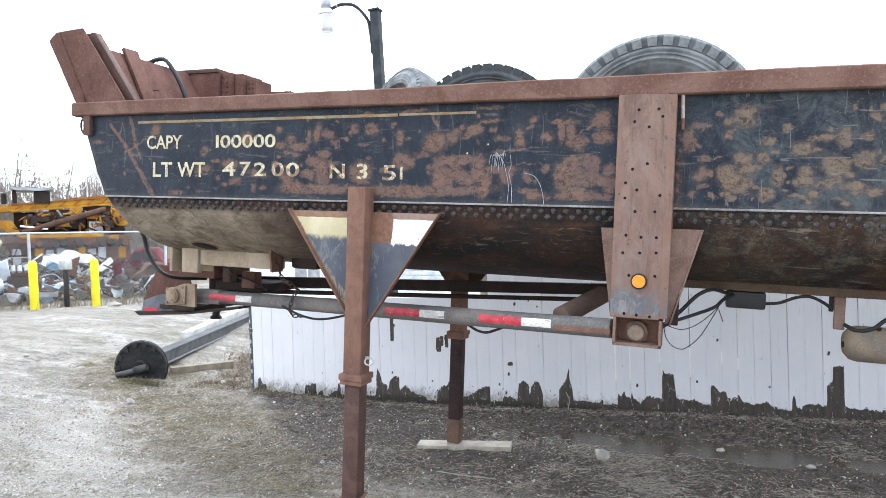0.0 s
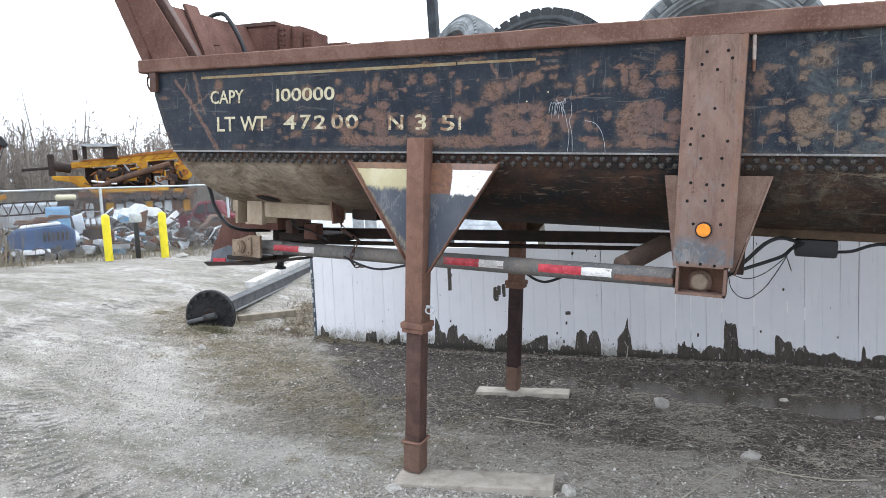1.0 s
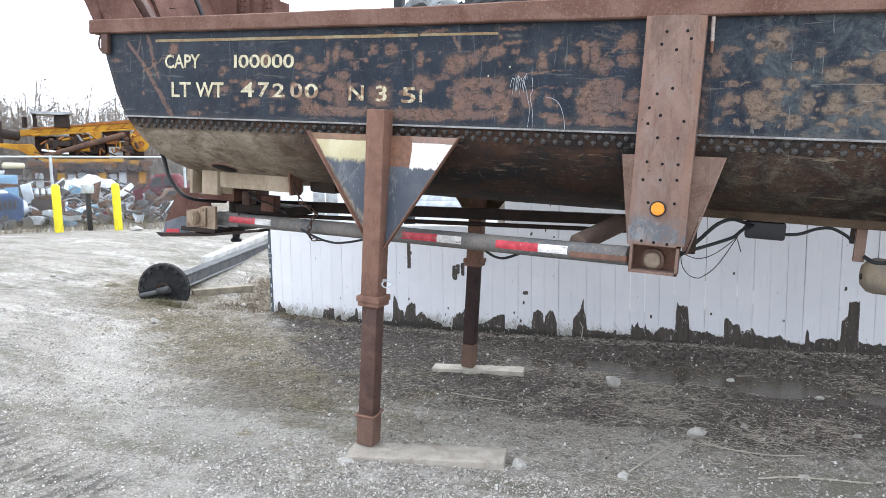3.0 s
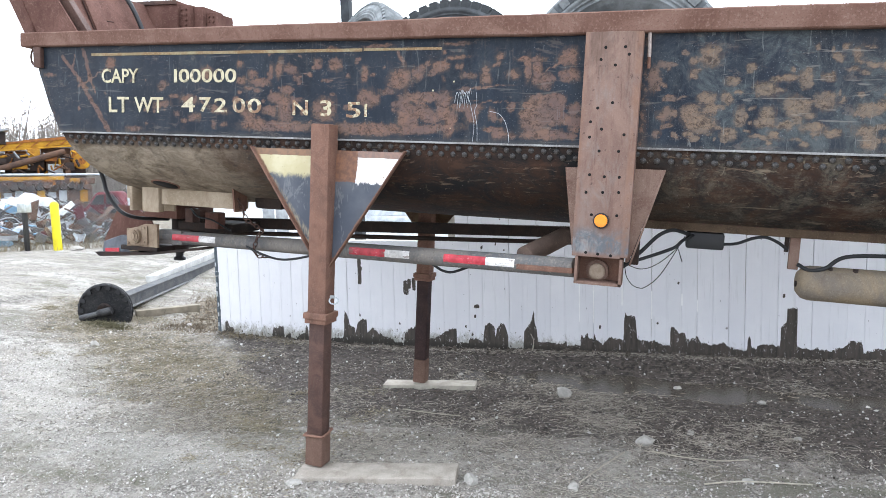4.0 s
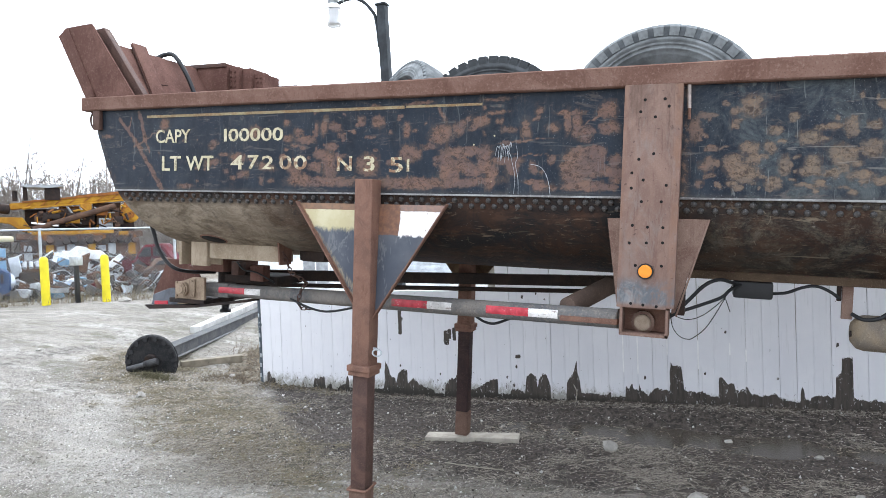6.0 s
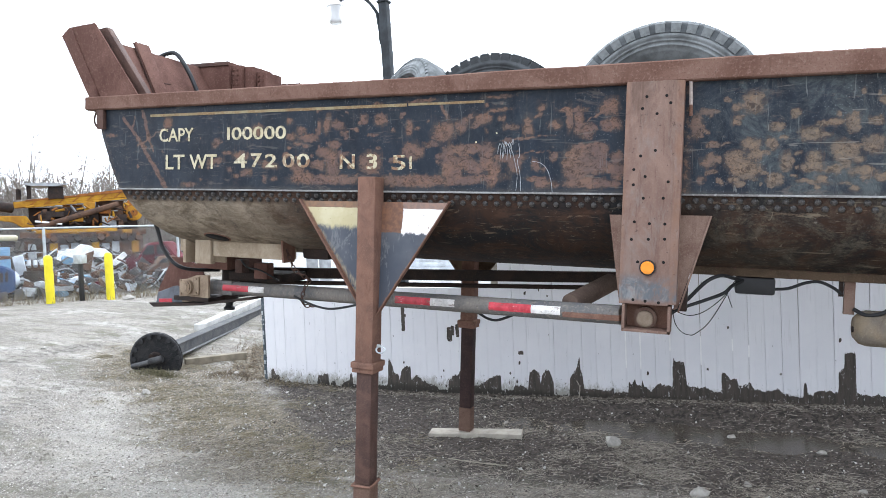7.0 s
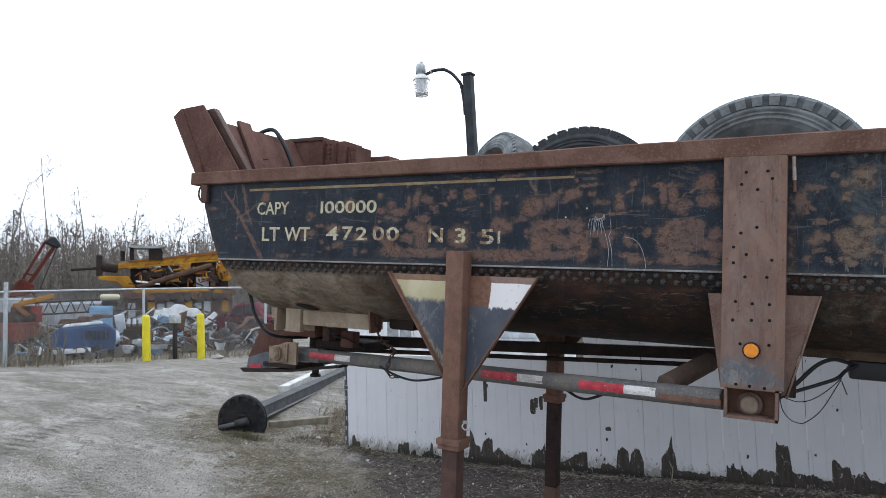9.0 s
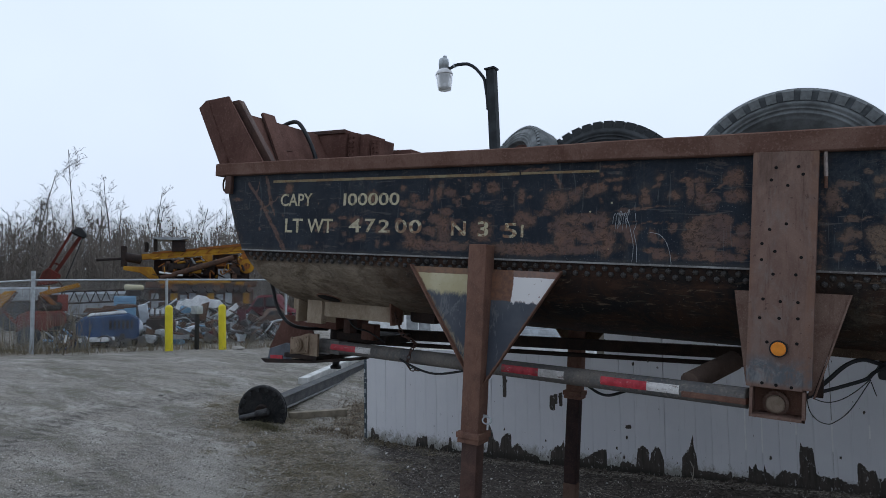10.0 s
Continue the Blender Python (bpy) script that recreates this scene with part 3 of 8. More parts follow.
def lerp_table(x, table):
    for (x0, y0), (x1, y1) in zip(table, table[1:]):
        if x <= x1:
            t = max(0, (x - x0) / (x1 - x0))
            return y0 + (y1 - y0) * t
    return table[-1][1]


def smooth01(x):
    x = min(1, max(0, x))
    return x * x * (3 - 2 * x)


def nz(x, y=0.0, z=0.0, s=1.0):
    return noise.noise(Vector((x * s, y * s, z * s)))


# soil banked against the wall: x, rise
BANK = [(-3.6, 0.0), (-2.7, 0.02), (-2.0, 0.05), (-1.4, 0.07), (-0.8, 0.09), (0.0, 0.11), (0.8, 0.122), (1.4, 0.138), (2.0, 0.16), (3.5, 0.2)]


def ground_z(x, y):
    z = -0.085 + 0.645 * smooth01((-3.4 - x) / 10.2)
    rough = 1.0
    if -6 < x < 4 and 4.2 < y < 7.2:
        z -= 0.015 * smooth01((y - 4.4) / 1.2) * smooth01((x + 3.0) / 1.5)
        hollow = smooth01(1.5 - 1.1 * math.hypot((x + 0.1) / 2.0, (y - 6.22) / 0.34) + 0.5 * nz(x, y, 2, 2.2))
        z += lerp_table(x, BANK) * smooth01((y - 6.5) / 0.42)
        z -= 0.045 * hollow
        rough = 0.35 + 0.65 * smooth01((5.6 - y) / 0.8) if x > -2.5 else 1.0
    return z + rough * (0.02 * nz(x, y, 3.1, 0.6) + 0.012 * nz(x, y, 7.7, 2.1))

# ---------------------------------------------------------------- the ground
def ground_layers():
    def wet(x, y):
        edge = 3.75 + 0.95 * max(0.0, -2.9 - x) + 0.3 * nz(x, 0, 1, 0.9)
        a = smooth01((y - edge) / 1.5) * (1 - smooth01((-5.2 - x) / 1.4))
        return a * (0.85 + 0.15 * nz(x, y, 6, 1.5)) if y < 8 else 0

    def straw(x, y):
        d = abs(y - (5.65 + 0.5 * (-5.0 - x))) if x < -3.2 else abs(y - 4.35)
        a = max(0.0, 1 - d / (1.75 if x < -3.2 else 0.85)) * (0.45 + 0.5 * smooth01((-2.2 - x) / 1.2))
        far = 0.2 * smooth01((y - 7.0) / 3) * smooth01((x + 13) / 2)
        weeds = 0.9 * smooth01((-14.9 - x) / 1.0)
        litter = 0.95 * smooth01(1.6 - 1.3 * math.hypot((x + 6.1 - 0.55 * (7.9 - y)) / 0.7, (y - 7.9) / 1.3))
        return max(a * smooth01((x + 10.2) / 3.0), far, weeds, litter)

    def track(x, y):
        # wheel tracks of the drive that bends round the trailer's nose
        r = math.hypot(x + 3.5, y - 6.55)
        inner = max(0.0, 1 - abs(r - 3.98 - 0.12 * nz(x, y, 4, 1.2)) / 0.42)
        outer = 0.6 * max(0.0, 1 - abs(r - 5.5 - 0.2 * nz(x, y, 8, 0.8)) / 0.5)
        a = max(inner * (0.45 + 0.55 * smooth01((4.1 - y) / 0.8)), outer)
        return min(1, a) * smooth01((-2.9 - x) / 0.8) if y < 7.5 else 0

    def drift(x, y):
        # loose pale stone thrown to the inside of the bend, and over the drive's near edge
        r = math.hypot(x + 3.5, y - 6.55)
        band = max(0.0, 1 - abs(r - 2.95 - 0.25 * nz(x, y, 3, 0.9)) / 0.75) * smooth01((-1.6 - x) / 1.2)
        near = 0.55 * smooth01((3.5 - y) / 0.9) * smooth01((0.6 - x) / 1.5)
        return max(band, near) * (1 - 0.9 * track(x, y)) if y < 6.0 else 0
    return {"wet": wet, "straw": straw, "track": track, "drift": drift}


def spaced(lo, dense0, dense1, hi, step, grow=1.35):
    xs, x, s = [], dense0, step
    while x > lo:
        s *= grow
        x -= s
        xs.append(max(x, lo))
    xs = xs[::-1]
    n = round((dense1 - dense0) / step)
    xs += [dense0 + i * (dense1 - dense0) / n for i in range(n + 1)]
    x, s = dense1, step
    while x < hi:
        s *= grow
        x += s
        xs.append(min(x, hi))
    return xs


gx, gy = spaced(-600, -9.5, 3.0, 600, 0.075), spaced(-600, 1.2, 8.2, 600, 0.075)


def ground_at(x, y):
    z = ground_z(x, y)
    if -10 < x < 3.5 and 0.8 < y < 8.6:
        k = (0.4 if y < 6.6 else 0.9) if x > -2.5 and y > 5.6 else 1.0
        z += k * (0.016 * nz(x, y, 0, 5.0) + 0.016 * nz(x, y, 5, 11.0))
        rut = GL["track"](x, y)
        z -= 0.012 * rut
    return (x, y, z)


GL = ground_layers()
gbm = grid(gx, gy, ground_at, layers=GL)
bmesh.ops.recalc_face_normals(gbm, faces=gbm.faces)
if sum(f.normal.z for f in list(gbm.faces)[:50]) < 0:
    bmesh.ops.reverse_faces(gbm, faces=gbm.faces)
tagged(link("ground", gbm, M_GROUND), "gravel yard with dead grass and damp mud", "ground", kind="structure")

# ---------------------------------------------------------------- the white board wall
WALL_Y, WALL_X0, BOARD_W = 7.0, -5.397, 0.153
wall = tagged(link("wall_white", box((-2.28, WALL_Y + 0.03, -0.25), (4.2, WALL_Y + 0.14, 2.3)), M_TIMBER),
              "white-painted board wall, paint peeling to black at the foot", "wall", kind="structure")
wall_low = tagged(link("wall_low", box((-5.36, WALL_Y + 0.03, -0.25), (-2.285, WALL_Y + 0.14, 1.17)), M_TIMBER),
                  "low white-painted board wall with peeling foot", "wall", kind="structure")
random.seed(4)
# height of the peeled foot along the wall: x, z
PEEL_CORNER = [
    (-5.42, -0.10), (-5.34, -0.10), (-5.34, 0.09), (-5.30, 0.14), (-5.27, 0.05), (-5.21, 0.04), (-5.20, -0.10), (-4.84, -0.11), (-4.64, -0.07),
    (-4.62, 0.07), (-4.46, 0.09), (-4.46, -0.07), (-4.42, -0.01), (-4.36, 0.01), (-4.36, -0.08), (-4.29, -0.07), (-4.27, -0.02), (-4.16, 0.02),
    (-4.15, 0.11), (-4.12, 0.11), (-4.11, -0.03), (-3.89, -0.04), (-3.63, -0.01), (-3.61, 0.34), (-3.58, 0.29), (-3.54, 0.15), (-3.48, 0.12),
    (-3.47, 0.04), (-3.44, 0.19), (-3.38, 0.23), (-3.31, 0.23), (-3.31, 0.07), (-3.24, 0.13), (-3.15, 0.05), (-3.02, 0.02), (-2.93, -0.03),
    (-2.84, -0.03), (-2.83, 0.08), (-2.77, 0.14), (-2.70, 0.17), (-2.67, 0.23), (-2.66, 0.09), (-2.56, 0.03), (-2.47, 0.04), (-2.35, 0.11),
    (-2.23, 0.17), (-2.19, 0.17), (-2.19, 0.00)]
PEEL_MIDDLE = [
    (-2.05, 0.01), (-2.04, 0.07), (-1.95, 0.06), (-1.91, 0.03), (-1.88, 0.03), (-1.86, 0.21), (-1.81, 0.26), (-1.74, 0.20), (-1.74, 0.07),
    (-1.71, 0.21), (-1.68, 0.24), (-1.63, 0.24), (-1.59, 0.14), (-1.59, -0.03), (-1.42, -0.02), (-1.41, 0.18), (-1.33, 0.28), (-1.30, 0.43),
    (-1.29, 0.28), (-1.27, 0.22), (-1.26, 0.07), (-1.15, 0.07), (-0.99, 0.05), (-0.94, 0.11), (-0.94, 0.04), (-0.79, 0.05), (-0.79, 0.17),
    (-0.76, 0.14), (-0.72, 0.19), (-0.71, 0.13), (-0.66, 0.12), (-0.65, 0.19), (-0.63, 0.13), (-0.56, 0.07), (-0.50, 0.15), (-0.35, 0.14),
    (-0.34, 0.45), (-0.32, 0.40), (-0.23, 0.38), (-0.21, 0.16), (-0.19, 0.14)]
PEEL_AFT = [
    (-0.04, 0.14), (0.05, 0.10), (0.12, 0.10), (0.12, 0.28), (0.16, 0.29), (0.19, 0.24), (0.26, 0.23), (0.26, 0.18), (0.31, 0.16), (0.38, 0.21),
    (0.41, 0.14), (0.56, 0.13), (0.62, 0.17), (0.69, 0.10), (0.84, 0.09), (0.85, 0.25), (0.87, 0.21), (0.88, 0.12), (0.92, 0.11), (0.96, 0.16),
    (1.14, 0.15), (1.14, 0.34), (1.19, 0.38), (1.19, 0.52), (1.28, 0.54), (1.29, 0.13), (1.43, 0.13), (1.44, 0.15), (1.57, 0.12), (1.71, 0.19),
    (1.72, 0.22), (1.83, 0.23), (1.85, 0.12), (2.03, 0.17), (2.20, 0.13), (2.50, 0.16)]
PEEL_X, PEEL_Z = zip(*PEEL_CORNER, *PEEL_MIDDLE, *PEEL_AFT)
# bare places higher up: centre x, foot, top, half-width
BARE = [(-3.39, 0.66, 0.95, 0.022), (-2.80, 0.55, 0.70, 0.03), (-2.70, 0.60, 0.74, 0.02), (-2.76, 0.62, 0.72, 0.02), (-1.95, 0.42, 0.45, 0.03)]
for bx, bz in ((-2.175, 1.36), (-1.663, 1.41), (-1.624, 1.08), (-1.72, 1.14), (-1.88, 1.10), (-3.357, 0.84), (-1.97, 0.32), (-2.08, 0.2), (-3.4, 0.28), (-2.89, 0.2),
               (-2.0, 0.11), (-0.59, 0.26), (-0.01, 0.33), (0.65, 0.31), (1.16, 0.65), (0.19, 0.75)):
    BARE.append((bx, bz - 0.008, bz + 0.008, 0.011))


def bare_at(x, z):
    v = min(1.0, max(-0.35, 0.5 + (float(np.interp(x, PEEL_X, PEEL_Z)) - z) / 0.07))
    for cx, z0, z1, hw in BARE:
        if abs(x - cx) < hw * 1.6 and z0 - 0.03 < z < z1 + 0.03:
            a = smooth01((hw * 1.5 - abs(x - cx)) / (hw * 0.8)) * smooth01((z - z0 + 0.03) / 0.04) * smooth01((z1 + 0.03 - z) / 0.05)
            v = max(v, a)
    return v


def wall_board(x0, x1, top, owner):
    y0 = WALL_Y + random.uniform(0.0, 0.003)
    lean = random.uniform(-0.003, 0.003)
    bm = bmesh.new()
    gap = random.choice((0.0003, 0.0003, 0.0003, 0.0012))
    us = [x0 + gap, x0 + 0.0025, *[x0 + (x1 - x0) * k / 14 for k in range(1, 14)], x1 - 0.0025, x1 - gap]
    n = 64
    vs = [-0.14 + (min(top, 1.0) + 0.14) * k / n for k in range(n + 1)] + ([1.03 + 0.035 * k for k in range(15)] + [top] if top > 1.2 else [top])
    lay = {"bare": bare_at, "dirt": lambda u, v: 1 - smooth01((v + 0.07) / 0.36)}
    grid(us, vs, lambda u, v: (u + lean * v, y0 + (0.0016 if u < x0 + 0.002 or u > x1 - 0.002 else 0) + 0.002 * nz(u * 3, v, x0), v), bm, lay)
    e = [ed for ed in bm.edges if ed.is_boundary]
    g = bmesh.ops.extrude_edge_only(bm, edges=e)["geom"]
    for v in g:
        if isinstance(v, bmesh.types.BMVert):
            v.co.y = WALL_Y + 0.028
    ob = link("board", bm, M_BOARD, owner)
    ob.matrix_parent_inverse = owner.matrix_world.inverted()


x = WALL_X0
while x < 2.3:
    w = BOARD_W if x < -0.85 else 0.1475
    low = x < -2.3
    wall_board(x, x + w, 1.17 if low else 2.28, wall_low if low else wall)
    x += w
# narrow strips, whiter than the boards, along some joints
M_JOINT = plain("bright_white", (0.93, 0.93, 0.93), 0.5, 0, 0.06, 10)
for k, z0, z1 in ((0.0, 0.31, 0.80), (1.0, 0.30, 0.80), (3.0, 0.50, 0.78), (5.0, 0.37, 0.66), (7.0, 0.52, 0.64), (8.0, 0.46, 0.58)):
    rx = WALL_X0 + 30 * BOARD_W + k * 0.1475 - 0.006
    run = part("joint_strip", box((rx, WALL_Y - 0.004, z0), (rx + 0.013, WALL_Y + 0.001, z1)), M_JOINT, wall, "bright white strip in a board joint")
    run.matrix_parent_inverse = wall.matrix_world.inverted()
corner = thing("corner_post", "weathered grey-blue metal corner post, paint flaking", "post", Matrix.Translation((-5.42, WALL_Y + 0.03, -0.15)))
M_CORNER = rusty("flaking_grey", (0.10, 0.125, 0.145), (0.06, 0.075, 0.09), (0.35, 0.36, 0.36), 7)
part("post", rod((0, 0, 0), (0, 0, 1.32), 0.036, seg=20, bevel=0.004), M_CORNER, corner)
for cz in (0.38, 0.86):
    part("coupling", rod((0, 0, cz), (0, 0, cz + 0.05), 0.042, seg=20, bevel=0.004), M_CORNER, corner)
for k in range(7):
    fz = 0.2 + 0.13 * k
    part("paint_flake", box((-0.018 + 0.006 * (k % 3), -0.0375, fz), (0.002 + 0.006 * (k % 3), -0.034, fz + 0.05 + 0.02 * (k % 2)), 0.001), M_GALV, corner, "pale bare patch")

# ---------------------------------------------------------------- the trailer
# its own frame: x along it, z square to its floor; it stands nose-up by four degrees
TRAILER = Matrix.Translation((-2, 0, 0)) @ Matrix.Rotation(math.atan(0.0705), 4, "Y")
trailer = thing("dump_trailer", "rusty black half-round tub trailer with white lettering, propped on landing legs", "trailer", TRAILER)
XEND, YN, YF = 5.0, 3.76, 5.94
YC = (YN + YF) / 2
BOW = [(1.58, -2.08), (1.76, -2.2), (1.95, -2.30), (2.11, -2.395), (2.29, -2.487), (2.535, -2.58), (2.83, -2.64)]


def bow(z):
    return lerp_table(z, BOW)


# rust dabs through the paint: x, z, half-length, half-height, tilt in degrees, warmth
RUST_BOW = [
    (-1.9, 2.611, 0.04, 0.038, 0, 0.2), (-1.07, 2.533, 0.047, 0.036, 0, 0.6), (-1.44, 2.452, 0.041, 0.029, 30, 0.2), (-1.35, 2.375, 0.041, 0.013, 0, 0.1), (-1.45, 2.318, 0.063, 0.023, 10, 0.4),
    (-1.32, 2.255, 0.024, 0.017, 0, 0.1), (-1.21, 2.354, 0.061, 0.029, 0, 0.5), (-1.17, 2.235, 0.044, 0.026, 0, 0.3), (-1.26, 2.211, 0.024, 0.013, 0, 0.1), (-0.8, 2.587, 0.022, 0.019, 0, 0),
    (-0.79, 2.482, 0.038, 0.022, 0, 0.2), (-0.7, 2.526, 0.034, 0.022, 0, 0.2), (-0.64, 2.469, 0.07, 0.023, 0, 0.3), (-0.73, 2.433, 0.03, 0.012, 0, 0.1), (-1.69, 2.146, 0.065, 0.017, 0, 0.2),
    (-1.01, 2.183, 0.02, 0.026, 0, 0.1)]
RUST_FIGURES = [
    (-0.56, 2.534, 0.018, 0.046, 0, 0.2), (-0.5, 2.556, 0.027, 0.054, -10, 0.2), (-0.42, 2.554, 0.054, 0.024, -20, 0.3), (-0.36, 2.495, 0.028, 0.021, 0, 0.2), (-0.44, 2.421, 0.047, 0.022, 0, 0.4),
    (-0.53, 2.372, 0.05, 0.028, 0, 0.4), (-0.97, 2.287, 0.078, 0.023, -10, 0.4), (-0.93, 2.191, 0.027, 0.016, 0, 0.2), (-0.73, 2.255, 0.06, 0.034, -30, 0.6), (-0.45, 2.293, 0.045, 0.08, 0, 0.8),
    (-0.57, 2.286, 0.058, 0.025, 0, 0.5), (-0.51, 2.186, 0.244, 0.031, 0, 0.8), (-0.68, 2.2, 0.075, 0.038, -10, 0.7), (-0.4, 2.355, 0.071, 0.016, 0, 0.5), (-0.83, 2.351, 0.028, 0.019, 0, 0.3),
    (-2.48, 2.525, 0.048, 0.014, 0, 0.1)]
RUST_OVER_LEG = [
    (-0.09, 2.58, 0.045, 0.035, 0, 0.2), (-0.21, 2.585, 0.026, 0.032, 0, 0.2), (-0.14, 2.481, 0.036, 0.009, 0, 0), (0.12, 2.52, 0.026, 0.046, 0, 0.2), (0.36, 2.488, 0.071, 0.054, 20, 0.4),
    (0.28, 2.412, 0.051, 0.019, 0, 0.4), (0.13, 2.372, 0.053, 0.05, 0, 0.5), (0.18, 2.362, 0.045, 0.028, 0, 0.4), (0.49, 2.526, 0.047, 0.038, 40, 0.3), (0.62, 2.562, 0.049, 0.03, 0, 0.3),
    (0.72, 2.613, 0.07, 0.008, 5, 0.2), (0.8, 2.509, 0.047, 0.02, 0, 0.1), (0.91, 2.509, 0.028, 0.052, 0, 0.3), (1.07, 2.513, 0.037, 0.026, 0, 0.3), (0.36, 2.617, 0.014, 0.06, 30, 0.1),
    (-0.11, 2.677, 0.036, 0.016, 0, 0.3)]
RUST_UPPER = [
    (1.16, 2.543, 0.017, 0.064, 0, 0.3), (1.21, 2.528, 0.023, 0.072, 0, 0.3), (1.27, 2.471, 0.032, 0.042, 0, 0.3), (1.39, 2.611, 0.048, 0.042, 0, 0.3), (1.4, 2.506, 0.054, 0.035, 0, 0.4),
    (0.88, 2.436, 0.156, 0.006, 5, 0.2), (0.14, 2.179, 0.231, 0.034, 0, 0.8), (-0.16, 2.298, 0.073, 0.064, 0, 0.9), (1.17, 2.6, 0.074, 0.012, 0, 0.1), (1.31, 2.557, 0.087, 0.005, 30, 0.1),
    (0.96, 2.358, 0.139, 0.004, -2, 0.1), (1.07, 2.327, 0.022, 0.026, 0, 0.2), (0.2, 2.688, 0.103, 0.009, 3, 0.7), (0.72, 2.694, 0.095, 0.008, 0, 0.1)]
RUST_MIDDLE = [
    (0.53, 2.379, 0.131, 0.027, 0, 0.9), (0.65, 2.323, 0.042, 0.085, 0, 0.9), (0.4, 2.29, 0.047, 0.101, 5, 0.9), (0.54, 2.187, 0.182, 0.025, 4, 0.9), (0.52, 2.291, 0.066, 0.037, -20, 0.9),
    (0.58, 2.254, 0.066, 0.024, 0, 0.9), (0.7, 2.233, 0.035, 0.07, -15, 0.9), (0.79, 2.321, 0.095, 0.019, 0, 0.8), (0.83, 2.28, 0.035, 0.042, 0, 0.7), (0.97, 2.194, 0.059, 0.015, 0, 0.6),
    (1, 2.165, 0.04, 0.024, 0, 0.6), (0.35, 2.335, 0.034, 0.021, 0, 0.7), (0.45, 2.236, 0.034, 0.046, 0, 0.9)]
RUST_BY_COLUMN = [
    (1.22, 2.328, 0.074, 0.043, 10, 0.9), (1.33, 2.355, 0.052, 0.048, 0, 0.8), (1.21, 2.25, 0.071, 0.063, 0, 0.9), (1.31, 2.273, 0.067, 0.043, 0, 0.9), (1.43, 2.253, 0.062, 0.028, -5, 0.8),
    (1.27, 2.174, 0.125, 0.026, 0, 0.9), (1.4, 2.166, 0.057, 0.018, 0, 0.7), (1.24, 2.386, 0.058, 0.014, 0, 0.7), (1.15, 2.284, 0.021, 0.029, 0, 0.6), (1.08, 2.16, 0.027, 0.015, 0, 0.3),
    (0.96, 2.282, 0.025, 0.03, 0, 0.3), (1.44, 2.317, 0.034, 0.034, 0, 0.5)]
RUST_AFT = [
    (2.14, 2.6, 0.049, 0.049, 0, 0.5), (2.34, 2.538, 0.02, 0.024, 0, 0.1), (2.26, 2.471, 0.034, 0.022, 0, 0.2), (2.42, 2.434, 0.05, 0.038, 0, 0.3), (2.5, 2.489, 0.066, 0.014, 5, 0.2),
    (2.61, 2.482, 0.03, 0.044, 0, 0.4), (2.14, 2.384, 0.041, 0.03, 0, 0.3), (2.24, 2.385, 0.026, 0.03, 0, 0.2), (1.95, 2.381, 0.039, 0.015, 0, 0.2), (2.06, 2.303, 0.046, 0.045, 0, 0.6),
    (2.16, 2.325, 0.035, 0.028, 0, 0.4), (2.12, 2.247, 0.067, 0.047, -10, 0.6), (2.31, 2.287, 0.032, 0.044, 0, 0.3), (2.44, 2.296, 0.032, 0.042, 0, 0.3), (2.43, 2.259, 0.05, 0.022, 0, 0.3),
    (2.08, 2.527, 0.021, 0.015, 0, 0.1)]
RUST_STERN = [
    (2.58, 2.345, 0.06, 0.047, 0, 0.5), (2.64, 2.298, 0.021, 0.015, 0, 0.2), (2.53, 2.249, 0.033, 0.019, 15, 0.4), (2.7, 2.377, 0.048, 0.041, 0, 0.3), (2.26, 2.194, 0.037, 0.031, 0, 0.5),
    (2.43, 2.185, 0.07, 0.011, -3, 0.3), (2.46, 2.153, 0.018, 0.015, 0, 0.5), (1.93, 2.288, 0.034, 0.026, 0, 0.4), (1.95, 2.234, 0.03, 0.012, 10, 0.3), (1.86, 2.491, 0.027, 0.063, 0, 0.6),
    (2.66, 2.24, 0.054, 0.022, 0, 0.3), (2.75, 2.211, 0.038, 0.023, 0, 0.3), (2.9, 2.331, 0.052, 0.034, 0, 0.5), (2.96, 2.356, 0.031, 0.024, 0, 0.4), (2.9, 2.226, 0.042, 0.029, 0, 0.5),
    (2.92, 2.175, 0.036, 0.035, 0, 0.5)]
RUST = RUST_BOW + RUST_FIGURES + RUST_OVER_LEG + RUST_UPPER + RUST_MIDDLE + RUST_BY_COLUMN + RUST_AFT + RUST_STERN
random.seed(21)


def small_dabs(n, x0, x1, z0, z1, most, warmth):
    return [(random.uniform(x0, x1), random.uniform(z0, z1), random.uniform(0.25, 1) * most, random.uniform(0.2, 0.7) * most, random.uniform(-25, 25), random.uniform(0, warmth)) for _ in range(n)]


RUST += small_dabs(70, 1.86, 3.1, 2.14, 2.66, 0.030, 0.4) + small_dabs(75, -0.75, 1.45, 2.16, 2.68, 0.026, 0.3) + small_dabs(26, -2.35, -0.75, 2.14, 2.66, 0.018, 0.2)
RUST += small_dabs(60, 3.0, 4.6, 2.14, 2.6, 0.07, 0.5)
# scars in the paint near the bow, each from point to point, and their half-width
SCARS = [(-2.351, 2.66, -2.20, 2.50, 0.012), (-2.20, 2.50, -1.925, 2.125, 0.017), (-2.151, 2.70, -2.087, 2.491, 0.015), (-2.087, 2.491, -2.05, 2.40, 0.009), (-2.172, 2.457, -1.95, 2.57, 0.006), (-2.266, 2.556, -2.23, 2.66, 0.007)]


